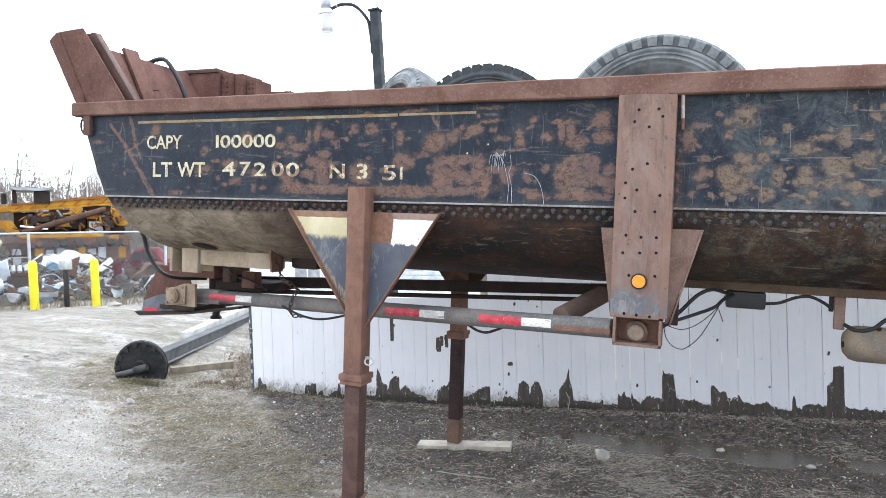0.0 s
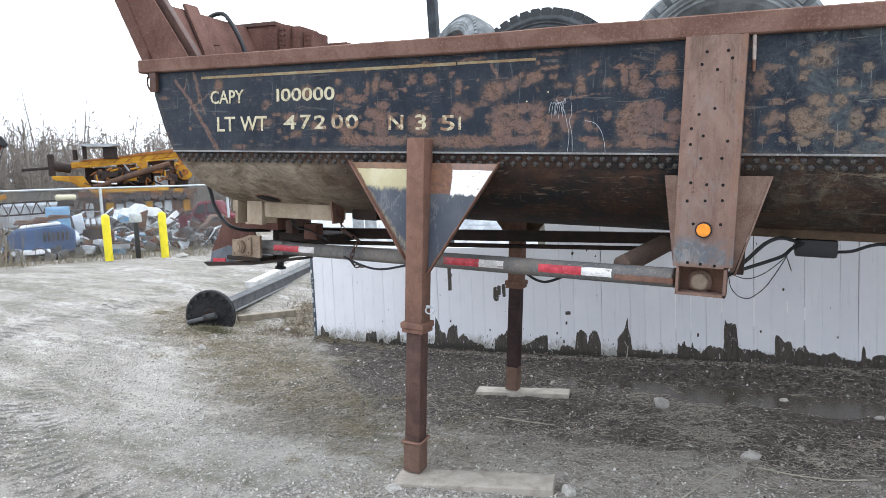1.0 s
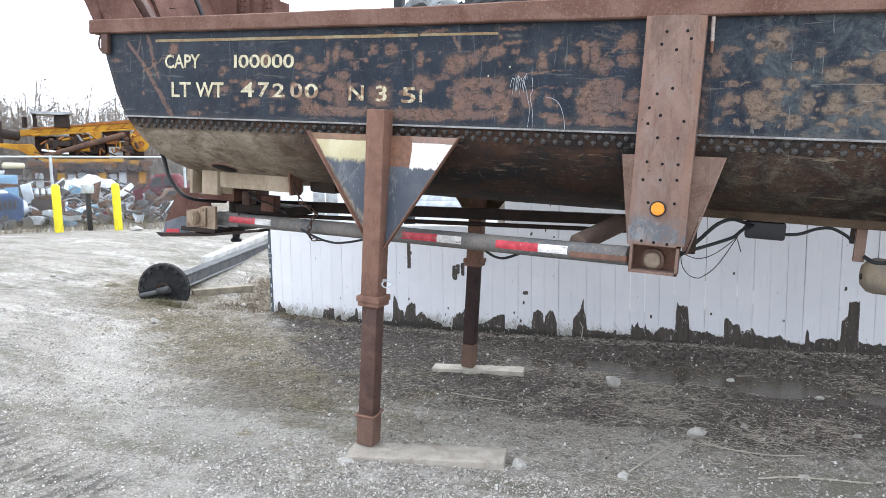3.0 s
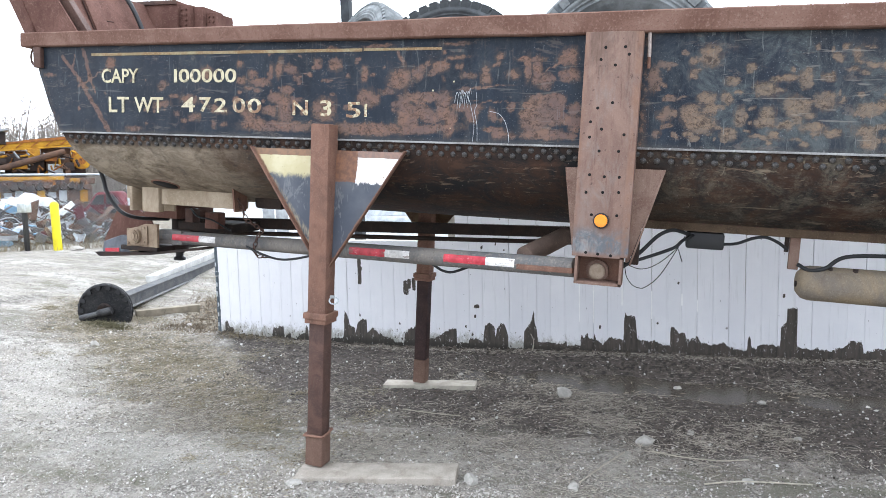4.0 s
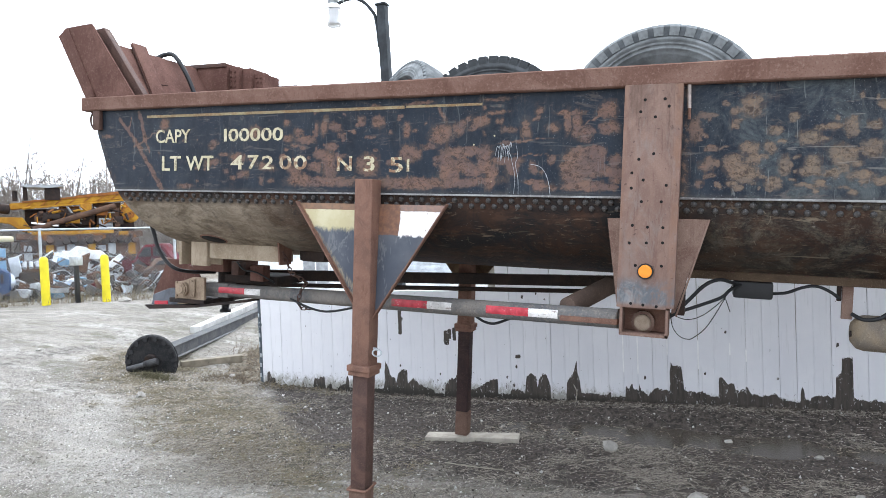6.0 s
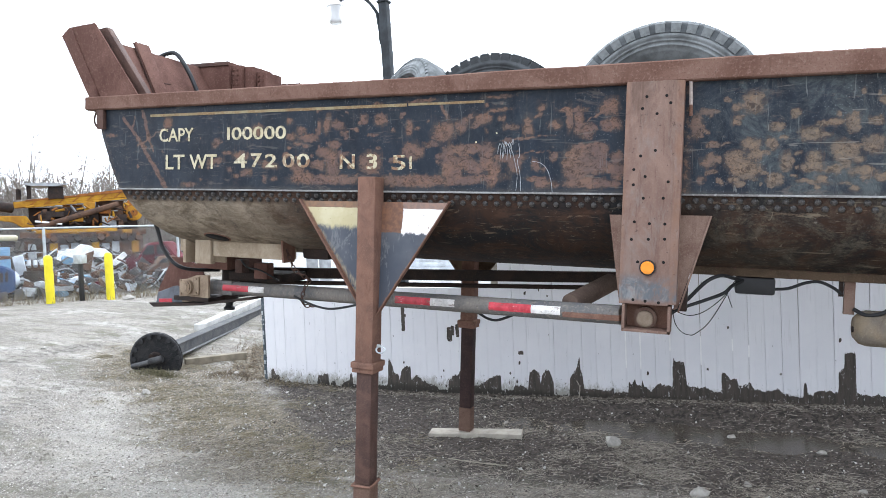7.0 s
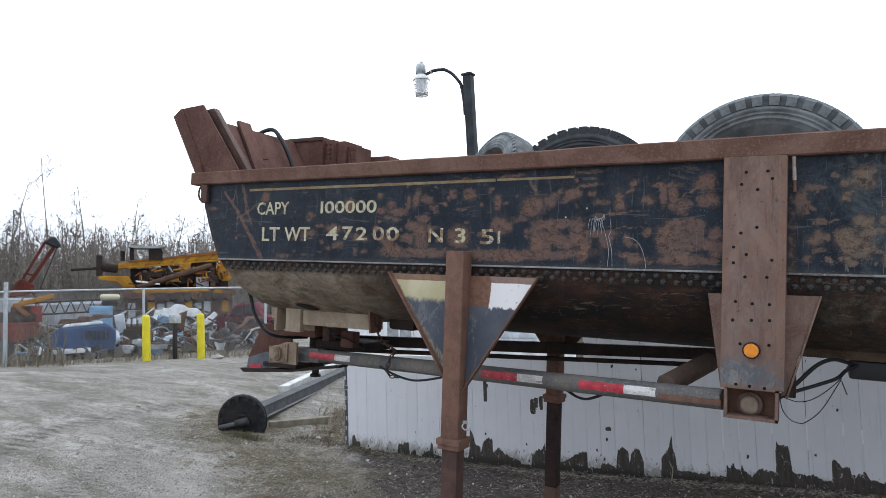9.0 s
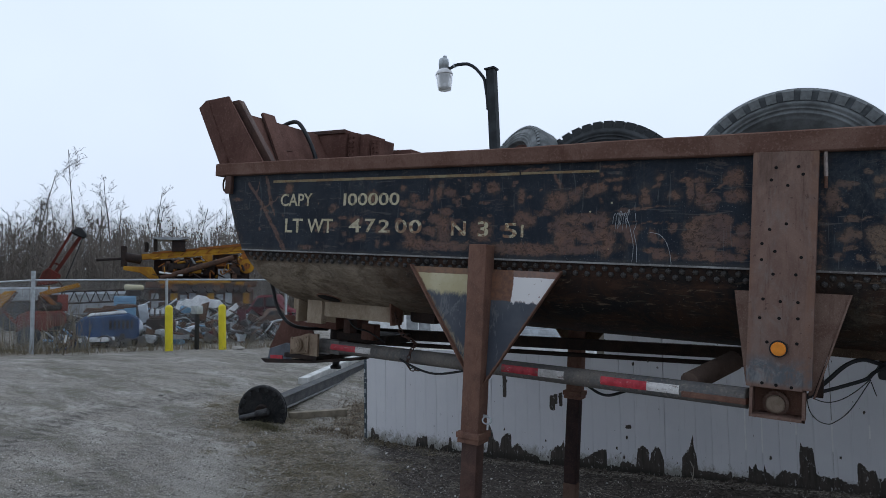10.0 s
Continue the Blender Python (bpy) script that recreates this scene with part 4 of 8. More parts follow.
def rust_field(xs, zs):
    """How far the paint is worn, and how warm the rust is, for arrays of places."""
    jog = np.array([(nz(x, z, 5, 26.0) + 0.6 * nz(x, z, 2, 60.0), nz(x, z, 9, 26.0) + 0.6 * nz(x, z, 7, 60.0)) for x, z in zip(xs, zs)])
    gx_, gz_ = xs + 0.013 * jog[:, 0], zs + 0.011 * jog[:, 1]
    worn, heat = np.zeros(len(xs)), np.zeros(len(xs))
    for cx, cz, rx, rz, tilt, warm in RUST:
        near = np.nonzero((abs(gx_ - cx) < 1.6 * max(rx, rz)) & (abs(gz_ - cz) < 1.6 * max(rx, rz)))[0]
        if not len(near):
            continue
        ca, sa = math.cos(radians(tilt)), math.sin(radians(tilt))
        dx, dz = gx_[near] - cx, gz_[near] - cz
        d = (abs((dx * ca + dz * sa) / (rx * 0.97)) ** 2.5 + abs((dz * ca - dx * sa) / (rz * 0.97)) ** 2.5) ** 0.4
        v = (0.70 + 0.18 * warm) * np.clip(1.55 - 0.9 * d, 0, 1)
        better = v > worn[near]
        worn[near] = np.where(better, v, worn[near])
        heat[near] = np.where(better, warm, heat[near])
    for ax, az, bx, bz, half in SCARS:
        L2 = (bx - ax) ** 2 + (bz - az) ** 2
        t = np.clip(((gx_ - ax) * (bx - ax) + (gz_ - az) * (bz - az)) / L2, 0, 1)
        d = np.hypot(gx_ - ax - t * (bx - ax), gz_ - az - t * (bz - az)) / half
        v = 0.85 * np.clip(1.5 - 0.9 * d, 0, 1)
        heat = np.where(v > worn, 0.35, heat)
        worn = np.maximum(worn, v)
    # rubbed edge of the bow, rust run under the rope hook
    rim = 0.6 * np.clip(1 - (xs - np.interp(zs, [z for z, _ in BOW], [x for _, x in BOW])) / 0.06, 0, 1) * (0.5 + 0.5 * jog[:, 0])
    run = 0.7 * np.clip(1 - abs(xs - 1.815) / 0.05, 0, 1) * (0.6 + 0.4 * jog[:, 1])
    return np.maximum(worn, np.maximum(rim, run)), heat


def pale_at(x, z):
    return 0.8 * smooth01((x - 1.7) / 0.5) + 0.3 * max(0, nz(x, z, 2, 3))


def side_sheet(y, out):
    """The upper side plate from the seam to the rail, on one side."""
    near = y < YC
    us = [0.76 * i / 620 for i in range(621)] + [0.9, 1.0] if near else [i / 8 for i in range(9)]
    vs = [2.108 + (2.76 - 2.108) * i / (72 if near else 3) for i in range((72 if near else 3) + 1)]

    def at(u, v):
        x = bow(v) + (XEND - bow(v)) * u
        dent = 0.0022 * nz(x, v, 1, 1.6) + 0.0012 * nz(x, v, 4, 4.0) if near else 0
        return (x, y + dent, v)
    xs = lambda u, v: bow(v) + (XEND - bow(v)) * u
    keys = [(u, v) for u in us for v in vs]
    worn, heat = rust_field(np.array([xs(u, v) for u, v in keys]), np.array([v for _, v in keys]))
    worn, heat = dict(zip(keys, worn.tolist())), dict(zip(keys, heat.tolist()))
    bm = grid(us, vs, at, layers={"worn": lambda u, v: worn[u, v], "heat": lambda u, v: heat[u, v], "pale": lambda u, v: pale_at(xs(u, v), v),
                                  "dust": lambda u, v: 0.3 * (1 - smooth01((v - 2.1) / 0.05)) + 0.1 * smooth01((xs(u, v) - 2) / 1.5)})
    e = [ed for ed in bm.edges if ed.is_boundary]
    for v in bmesh.ops.extrude_edge_only(bm, edges=e)["geom"]:
        if isinstance(v, bmesh.types.BMVert):
            v.co.y += 0.014 * out
    bmesh.ops.recalc_face_normals(bm, faces=bm.faces)
    return bm


part("side_plate", side_sheet(YN - 0.014, 1), M_HULL, trailer, "black-painted side plate, blotched with rust")
part("side_plate", side_sheet(YF + 0.014, -1), M_HULL, trailer, "black-painted far side plate")
M_SEAM = rusty("worn_bright_edge", (0.30, 0.30, 0.295), (0.16, 0.15, 0.145), (0.42, 0.42, 0.41), 2.5, 0.5)
part("seam_strip", box((bow(2.11), YN - 0.019, 2.102), (XEND, YN - 0.013, 2.114), 0.002), M_SEAM, trailer, "pale worn edge of the lap seam")


def tub_point(x01, phi):
    y = YC - (YC - YN) * math.cos(phi)
    z = 2.14 - 0.54 * max(0.0, math.sin(phi)) ** 0.92
    x = bow(z) + (XEND - bow(z)) * x01
    return Vector((x, y, z))


def tub_bottom():
    us = [(i / 120) for i in range(121)]
    vs = [math.pi * i / 40 for i in range(41)]

    def dust(u, v):
        p = tub_point(u, v)
        front = smooth01((-0.45 - p.x) / 1.0)
        return (0.95 * front * smooth01((2.06 - p.z) / 0.06) + (1 - front) * (0.01 + 0.16 * max(0, nz(p.x, p.z * 4, 0, 1.2)))) if v < 1.8 else 0.1

    def worn(u, v):
        p = tub_point(u, v)
        return 0.5 * smooth01((p.x + 0.6) / 0.8) * max(0.0, 0.3 + nz(p.x * 0.6, p.z * 5, 3, 1.5)) * (1 if p.x < 1.6 else 0.5)
    bm = grid(us, vs, tub_point, layers={"worn": worn, "pale": lambda u, v: 0.3, "dust": dust})
    bmesh.ops.recalc_face_normals(bm, faces=bm.faces)
    return bm


tub = part("tub", tub_bottom(), M_TUB, trailer, "half-round tub bottom, dusty tan at the bow")
sol = tub.modifiers.new("thickness", "SOLIDIFY")
sol.thickness, sol.offset = 0.012, -1


def bow_sheet():
    zs = [2.75, 2.6, 2.45, 2.32, 2.2, 2.14, 2.05, 1.95, 1.85, 1.75, 1.66, 1.602]
    bm = bmesh.new()
    rows = []
    for z in zs:
        s = min(1.0, max(0.0, (2.14 - z) / 0.54)) ** (1 / 0.92)
        half = (YC - YN) * math.sqrt(max(0.0, 1 - s * s))
        rows.append([bm.verts.new((bow(z) - 0.04 * (1 - k * k), YC + half * k, z)) for k in (-1, -0.75, -0.4, 0, 0.4, 0.75, 1)])
    for A, B in zip(rows, rows[1:]):
        for j in range(6):
            bm.faces.new((A[j], A[j + 1], B[j + 1], B[j]))
    bmesh.ops.recalc_face_normals(bm, faces=bm.faces)
    return bm


bs = part("bow_sheet", bow_sheet(), M_DARK, trailer, "dark front sheet of the tub")
sol = bs.modifiers.new("thickness", "SOLIDIFY")
sol.thickness = 0.012


# top rails
def rail_box(y0, y1):
    bm = bmesh.new()
    n = 90
    ring = []
    c = 0.008
    prof = [(y0 + c, 2.727), (y0, 2.727 + c), (y0, 2.831 - c), (y0 + c, 2.831), (y1 - c, 2.831), (y1, 2.831 - c), (y1, 2.727 + c), (y1 - c, 2.727)]
    for i in range(n + 1):
        x = -2.71 + (XEND + 2.71) * i / n
        dz, dy = 0.005 * nz(x, y0, 0, 1.1) + 0.002 * nz(x, y0, 5, 4.0), 0.005 * nz(x, y0, 9, 1.3)
        swell = 0.014 * smooth01((x + 0.4) / 1.8)
        ring.append([bm.verts.new((x, y + dy, z + dz + (swell if z > 2.78 else 0))) for y, z in prof])
    for A, B in zip(ring, ring[1:]):
        for k in range(8):
            bm.faces.new((A[k], A[(k + 1) % 8], B[(k + 1) % 8], B[k]))
    bm.faces.new(ring[0]), bm.faces.new(ring[-1][::-1])
    bmesh.ops.recalc_face_normals(bm, faces=bm.faces)
    return bm


part("top_rail", rail_box(3.70, 3.83), M_RAIL, trailer, "rusty brown box-section top rail")
part("top_rail", rail_box(5.87, 6.0), M_RAIL, trailer, "rusty brown far top rail")
part("front_rail", box((-2.67, 3.832, 2.724), (-2.55, 5.868, 2.825), 0.006), M_RAIL, trailer)

# landing legs
def landing_leg(y0, near, foot=-0.012, inner=None):
    tag = "rusty square landing leg with telescoping foot"
    leg = part("landing_leg", box((-0.187, y0, 0.98), (-0.057, y0 + 0.13, 2.2), 0.012), M_LEG, trailer, tag)
    part("collar", box((-0.207, y0 - 0.02, 0.945), (-0.037, y0 + 0.15, 0.985), 0.006), M_LEG, leg)
    part("collar", box((-0.199, y0 - 0.012, 0.915), (-0.045, y0 + 0.142, 0.944), 0.004), M_LEG, leg)
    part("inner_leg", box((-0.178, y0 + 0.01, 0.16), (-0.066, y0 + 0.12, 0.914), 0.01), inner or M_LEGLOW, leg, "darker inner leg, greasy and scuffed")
    part("foot", box((-0.184, y0 + 0.004, foot), (-0.06, y0 + 0.126, 0.159), 0.008) if near else box((-0.18, y0 + 0.008, foot), (-0.064, y0 + 0.122, 0.159), 0.008), M_LEGFOOT, leg)
    if near:
        loop = [(-0.192, y0 - 0.003, 0.15), (-0.052, y0 - 0.003, 0.158), (-0.052, y0 + 0.133, 0.17), (-0.192, y0 + 0.133, 0.162)]
        bm = bmesh.new()
        for a, b in zip(loop, loop[1:] + loop[:1]):
            rod(a, b, 0.008, seg=8, bm=bm)
        part("foot_ring", bm, M_LEG, leg, "thin rod bent round the foot")
        ring = lathe([(0.028 + 0.006 * math.cos(k * math.tau / 8), 0.006 * math.sin(k * math.tau / 8)) for k in range(9)], 20,
                     m=Matrix.Translation((-0.012, y0 + 0.03, 1.075)) @ Matrix.Rotation(radians(70), 4, "X") @ Matrix.Diagonal((1.1, 0.8, 1, 1)))
        part("pull_ring", ring, M_GALV, leg, "pale steel pull ring")
        part("pin", rod((-0.22, y0 + 0.07, 1.09), (-0.03, y0 + 0.07, 1.09), 0.011), M_GALV, leg)
    return leg


landing_leg(3.625, True, -0.055)
# the far inner leg has a darker tone than the near one
landing_leg(5.59, False, -0.06, rusty("far_inner_leg", (0.035, 0.024, 0.025), (0.06, 0.037, 0.034), (0.11, 0.07, 0.055), 6.0, 0.7))


M_FARG = rusty("far_gusset_rust", (0.085, 0.05, 0.038), (0.19, 0.135, 0.085), (0.14, 0.09, 0.06), 7)


def leg_gusset(y, y1, sgn):
    """Triangular plates left and right of a leg."""
    bm = bmesh.new()
    n = 26

    def at(u, v):
        z = 2.04 - (2.04 - 1.30) * v
        xl, xr = -0.683 + (0.683 - 0.15) * v, 0.418 - (0.418 + 0.062) * v
        return Vector((xl + (xr - xl) * u, y + (y1 - y) * v, z))
    us, vs = [i / n for i in range(n + 1)], [i / 30 for i in range(31)]
    grid(us, vs, at, bm, {"worn": lambda u, v: max(0.75 * (1 - smooth01(u * (1.15 - v) / 0.06)), 0.75 * (1 - smooth01((1 - u) * (1.15 - v) / 0.05)), 0.75 * (1 - smooth01(v / 0.04)), 0.7 * smooth01((v - 0.8) / 0.2))})
    e = [ed for ed in bm.edges if ed.is_boundary]
    for v in bmesh.ops.extrude_edge_only(bm, edges=e)["geom"]:
        if isinstance(v, bmesh.types.BMVert):
            v.co.y += 0.012 * sgn
    bmesh.ops.recalc_face_normals(bm, faces=bm.faces)
    return bm


part("gusset", leg_gusset(3.735, 3.70, 1), M_GUSSET, trailer, "triangular gusset with cream and white paint over grey-blue")
far_plate = slab([(-0.60, 1.80), (0.30, 1.80), (-0.03, 1.36), (-0.26, 1.36)], 1, 5.77, 5.782)
part("gusset", far_plate, M_FARG, trailer, "rusty cream-spotted gusset on the far leg")
part("gusset_rim", beam((-0.688, 3.73, 2.048), (-0.135, 3.69, 1.28), 0.05, 0.008, 0.002), M_LEG, trailer)
part("gusset_rim", beam((0.422, 3.73, 2.048), (-0.07, 3.69, 1.28), 0.05, 0.008, 0.002), M_LEG, trailer)

# the perforated column with its side plates
CX0, CX1, CY = 1.49, 1.785, 3.655


def column_paint():
    m = Nodes("column_rust")
    big, fine = m.noise(5.0, 6, 0.75, m.stretch((1, 1, 0.5)), 0.7), m.noise(110.0, 4, 0.7)
    col = m.mix(m.step(big, 0.36, 0.64), (0.245, 0.158, 0.126), (0.180, 0.112, 0.090))
    grey = m.noise(3.0, 5, 0.75, m.stretch((1.5, 1, 0.7), shift=(4, 0, 1)), 0.5)
    col = m.mix(m.math("MULTIPLY", m.step(grey, 0.48, 0.64), 0.55), col, (0.235, 0.198, 0.182))
    col = m.mix(m.math("MULTIPLY", m.step(fine, 0.52, 0.7), 0.4), col, (0.30, 0.225, 0.19))
    streak = m.noise(6.0, 6, 0.8, m.stretch((4.5, 1, 0.4)))
    col = m.mix(m.math("MULTIPLY", m.step(streak, 0.52, 0.66), 0.55), col, (0.115, 0.062, 0.047))
    spot = m.step(m.noise(34.0, 3, 0.6), 0.66, 0.70)
    col = m.mix(m.math("MULTIPLY", spot, 0.6), col, (0.07, 0.042, 0.034))
    z = m.axis("Z")
    low = m.math("MULTIPLY", m.step(z, 1.50, 1.53), m.step(m.math("MULTIPLY", m.math("ADD", z, m.math("MULTIPLY", m.math("SUBTRACT", big, 0.5), 0.14)), -1.0), -1.68, -1.60))
    grime = m.math("MULTIPLY", m.step(m.math("ADD", z, m.math("MULTIPLY", m.math("SUBTRACT", streak, 0.5), 0.7)), 2.30, 2.72), m.step(big, 0.3, 0.6))
    col = m.mix(m.math("MULTIPLY", grime, 0.6), col, (0.105, 0.068, 0.052))
    worn_blue = m.mix(m.step(m.noise(11.0, 5, 0.75, m.stretch((1.4, 1, 0.7), shift=(2, 0, 6)), 0.6), 0.46, 0.66), (0.125, 0.138, 0.155), (0.255, 0.262, 0.265))
    col = m.mix(m.math("MULTIPLY", low, m.step(m.noise(9.0, 5, 0.75, distort=0.6), 0.28, 0.62)), col, worn_blue)
    edge = m.math("MAXIMUM", m.step(m.math("MULTIPLY", m.axis("X"), -1.0), -CX0 - 0.03, -CX0 - 0.005), m.step(m.axis("X"), CX1 - 0.04, CX1 - 0.01))
    edge = m.math("MULTIPLY", edge, m.step(m.noise(12.0, 5, 0.75, m.stretch((1, 1, 0.5), shift=(1, 3, 0))), 0.38, 0.6))
    col = m.mix(m.math("MULTIPLY", edge, 0.45), col, (0.225, 0.118, 0.070))
    return m.done(col, 0.8, 0, m.math("ADD", fine, big), 0.4, 0.004, 0.3)


M_COLUMN = column_paint()


def column_body():
    bm = box((CX0, CY, 1.492), (CX1 - 0.03, CY + 0.14, 2.726), 0.006)
    # the folded aft edge lies a little back and stands a little wide
    return box((CX1 - 0.034, CY + 0.0015, 1.50), (CX1 + 0.012, CY + 0.138, 2.724), 0.006, bm)


column = part("side_column", column_body(), M_COLUMN, trailer, "rusty box column drilled with bolt holes")
# near-black discs on the uncut plate: the holes' inner shade as colour
M_HOLE = plain("hole_shade", (0.006, 0.005, 0.005), 0.9)
HOLES = [(1.601, 2.641), (1.705, 2.643), (1.727, 2.603), (1.58, 2.577), (1.658, 2.547), (1.657, 2.347), (1.58, 2.317), (1.546, 2.242), (1.608, 2.203), (1.546, 2.158), (1.73, 2.175),
         (1.603, 2.084), (1.708, 2.085), (1.56, 1.952), (1.641, 1.944), (1.722, 1.944), (1.547, 1.853), (1.638, 1.857), (1.724, 1.861), (1.585, 1.73), (1.723, 1.733),
         (1.568, 1.516), (1.634, 1.512), (1.705, 1.508)]
for fx, hz in HOLES:
    part("bolt_hole", rod((fx, CY - 0.0015, hz), (fx, CY + 0.02, hz), 0.0085, seg=10), M_HOLE, column)
lamp = part("marker_lamp", rod((1.64, CY - 0.014, 1.70), (1.64, CY + 0.004, 1.70), 0.044, seg=24, bevel=0.004), M_BLACKP, column, "round amber marker lamp in a black ring")
M_AMBER = plain("amber_lens", (0.85, 0.30, 0.03), 0.3, 0, 0.1, 20)
part("lens", rod((1.64, CY - 0.024, 1.70), (1.64, CY - 0.008, 1.70), 0.036, seg=24, bevel=0.006), M_AMBER, lamp, "amber lens")
# open foot of the column: three plates round the end of the draw tube
part("foot_plate", box((CX0 + 0.02, CY + 0.0, 1.345), (CX0 + 0.035, CY + 0.16, 1.49)), M_POST, column)
part("foot_plate", box((CX1 - 0.03, CY + 0.0, 1.335), (CX1 - 0.015, CY + 0.16, 1.49)), M_POST, column)
part("foot_plate", box((CX0 + 0.02, CY + 0.0, 1.335), (CX1 - 0.015, CY + 0.16, 1.35)), M_POST, column)
part("foot_back", box((CX0 + 0.036, CY + 0.12, 1.352), (CX1 - 0.031, CY + 0.13, 1.49)), M_LEG, column)
M_PINEND = rusty("dusty_pin", (0.27, 0.215, 0.165), (0.20, 0.15, 0.11), (0.34, 0.28, 0.22), 14.0)
part("pin_flange", rod((1.63, CY + 0.08, 1.405), (1.63, CY + 0.12, 1.405), 0.064, seg=24, bevel=0.005), M_POST, column)
part("pin_end", rod((1.63, CY + 0.05, 1.405), (1.63, CY + 0.13, 1.405), 0.046, seg=20, bevel=0.006), M_PINEND, column, "dusty round pin end")
part("gusset", slab([(1.41, 1.99), (1.495, 1.99), (1.495, 1.50), (1.48, 1.50)], 1, 3.74, 3.752), M_POST, trailer)
part("gusset", slab([(1.78, 1.995), (1.955, 1.995), (1.80, 1.47), (1.78, 1.46)], 1, 3.76, 3.772), M_POST, trailer)
part("gusset_rim", beam((1.957, 3.775, 1.995), (1.805, 3.775, 1.45), 0.06, 0.01, 0.002), M_POST, trailer)
part("column_shoe", box((CX1 + 0.02, 3.88, 1.44), (CX1 + 0.06, 3.98, 1.66), 0.004), M_DARK, trailer)
M_COLPIN = plain("pale_rusty_rod", (0.40, 0.34, 0.31), 0.7, 0, 0.3, 30)
part("rope_hook", rod((1.823, YN - 0.035, 2.73), (1.828, YN - 0.035, 2.60), 0.010, seg=8), M_COLPIN, trailer, "pale steel rod under the rail")
part("rope_hook", rod((1.828, YN - 0.035, 2.60), (1.83, YN - 0.03, 2.54), 0.009, seg=8), M_LEG, trailer)
# lifting eye at the bow
eye_ring = lathe([(0.032 + 0.008 * math.cos(k * math.tau / 8), 0.008 * math.sin(k * math.tau / 8)) for k in range(9)], 20,
                 m=Matrix.Translation((-2.652, 3.76, 2.66)) @ Matrix.Rotation(radians(90), 4, "X") @ Matrix.Diagonal((0.8, 1.6, 1, 1)))
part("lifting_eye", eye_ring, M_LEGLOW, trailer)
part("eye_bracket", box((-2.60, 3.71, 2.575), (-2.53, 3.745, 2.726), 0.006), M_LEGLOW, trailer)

# cream stripe and lettering
M_STRIPE = rusty("worn_cream_line", (0.36, 0.31, 0.19), (0.26, 0.17, 0.09), (0.47, 0.42, 0.28), 5, 0.7)
part("stripe", box((-2.072, YN - 0.0175, 2.658), (0.10, YN - 0.0155, 2.677)), M_STRIPE, trailer, "cream painted line under the rail")
part("stripe", box((0.11, YN - 0.0175, 2.661), (0.628, YN - 0.0155, 2.676)), M_STRIPE, trailer)


def lettering(text, x0, x1, z0, z1):
    cu = bpy.data.curves.new("lettering", "FONT")
    cu.body, cu.size, cu.extrude, cu.resolution_u, cu.offset = text, 0.14, 0.004, 3, 0.0022
    tmp = new("lettering", cu)
    bpy.context.view_layer.update()
    me = bpy.data.meshes.new_from_object(tmp.evaluated_get(bpy.context.evaluated_depsgraph_get()))
    bpy.data.objects.remove(tmp)
    co = np.array([v.co[:] for v in me.vertices])
    lo, hi = co.min(0), co.max(0)
    sx, sz = (x1 - x0) / (hi[0] - lo[0]), (z1 - z0) / (hi[1] - lo[1])
    for v in me.vertices:
        X, Y, Z = v.co
        v.co = (x0 + (X - lo[0]) * sx, YN - 0.0178 - Z * 0.08, z0 + (Y - lo[1]) * sz)
    me.materials.append(M_LETTER)
    ob = new("lettering", me)
    ob.parent = trailer
    return tagged(ob, "cream stencilled " + text)


for text, x0, x1, z0, z1 in (("CAPY", -1.981, -1.648, 2.466, 2.567), ("I00000", -1.338, -0.828, 2.468, 2.561), ("LT", -1.919, -1.736, 2.258, 2.368), ("WT", -1.688, -1.432, 2.260, 2.368),
                             ("4", -1.277, -1.163, 2.268, 2.370), ("7", -1.126, -1.031, 2.270, 2.370), ("2", -1.004, -0.902, 2.270, 2.365), ("0", -0.856, -0.755, 2.268, 2.366), ("0", -0.738, -0.630, 2.266, 2.364),
                             ("N", -0.392, -0.277, 2.258, 2.355), ("3", -0.190, -0.106, 2.253, 2.357), ("5", 0.0, 0.10, 2.248, 2.346), ("I", 0.127, 0.145, 2.255, 2.336)):
    lettering(text, x0, x1, z0, z1)

# rivets along the seam, two rows
rb = bmesh.new()
lathe([(0.0185, 0.0), (0.017, 0.008), (0.011, 0.015), (0.0, 0.0175)], 8, rb, Matrix.Rotation(radians(90), 4, "X"))
rivet_mesh = bpy.data.meshes.new("rivet")
for f in rb.faces:
    f.smooth = True
rb.to_mesh(rivet_mesh)
rb.free()
rivet_mesh.materials.append(rusty("rivet_steel", (0.040, 0.041, 0.043), (0.085, 0.074, 0.067), (0.26, 0.25, 0.235), 5, 0.42))
step = 0.0745
for row, (z, off) in enumerate(((2.077, 0.0), (2.042, step / 2))):
    i = 0
    while -2.30 + i * step + off < 3.4:
        rx = -2.30 + i * step + off
        i += 1
        if -0.19 < rx < -0.055 or CX0 - 0.01 < rx < CX1 + 0.01:
            continue
        phi = math.asin(((2.14 - z) / 0.54) ** (1 / 0.92))
        r = new("rivet", rivet_mesh)
        r.parent = tub
        r.matrix_local = Matrix.Translation((rx, YC - (YC - YN) * math.cos(phi) + 0.001, z))

# draw tube with reflective tape (an A-frame under the tub)
TA, TB = Vector((-2.42, 4.75, 1.24)), Vector((1.49, 3.83, 1.40))
M_TUBE = rusty("tube_grey", (0.20, 0.182, 0.165), (0.12, 0.123, 0.128), (0.31, 0.27, 0.225), 2.6, 0.75)
tube = part("draw_tube", rod(TA, TB, 0.058, seg=20, bevel=0.004), M_TUBE, trailer, "grey-brown round draw tube with reflective tape")


front = TA + (TB - TA) * 0.11
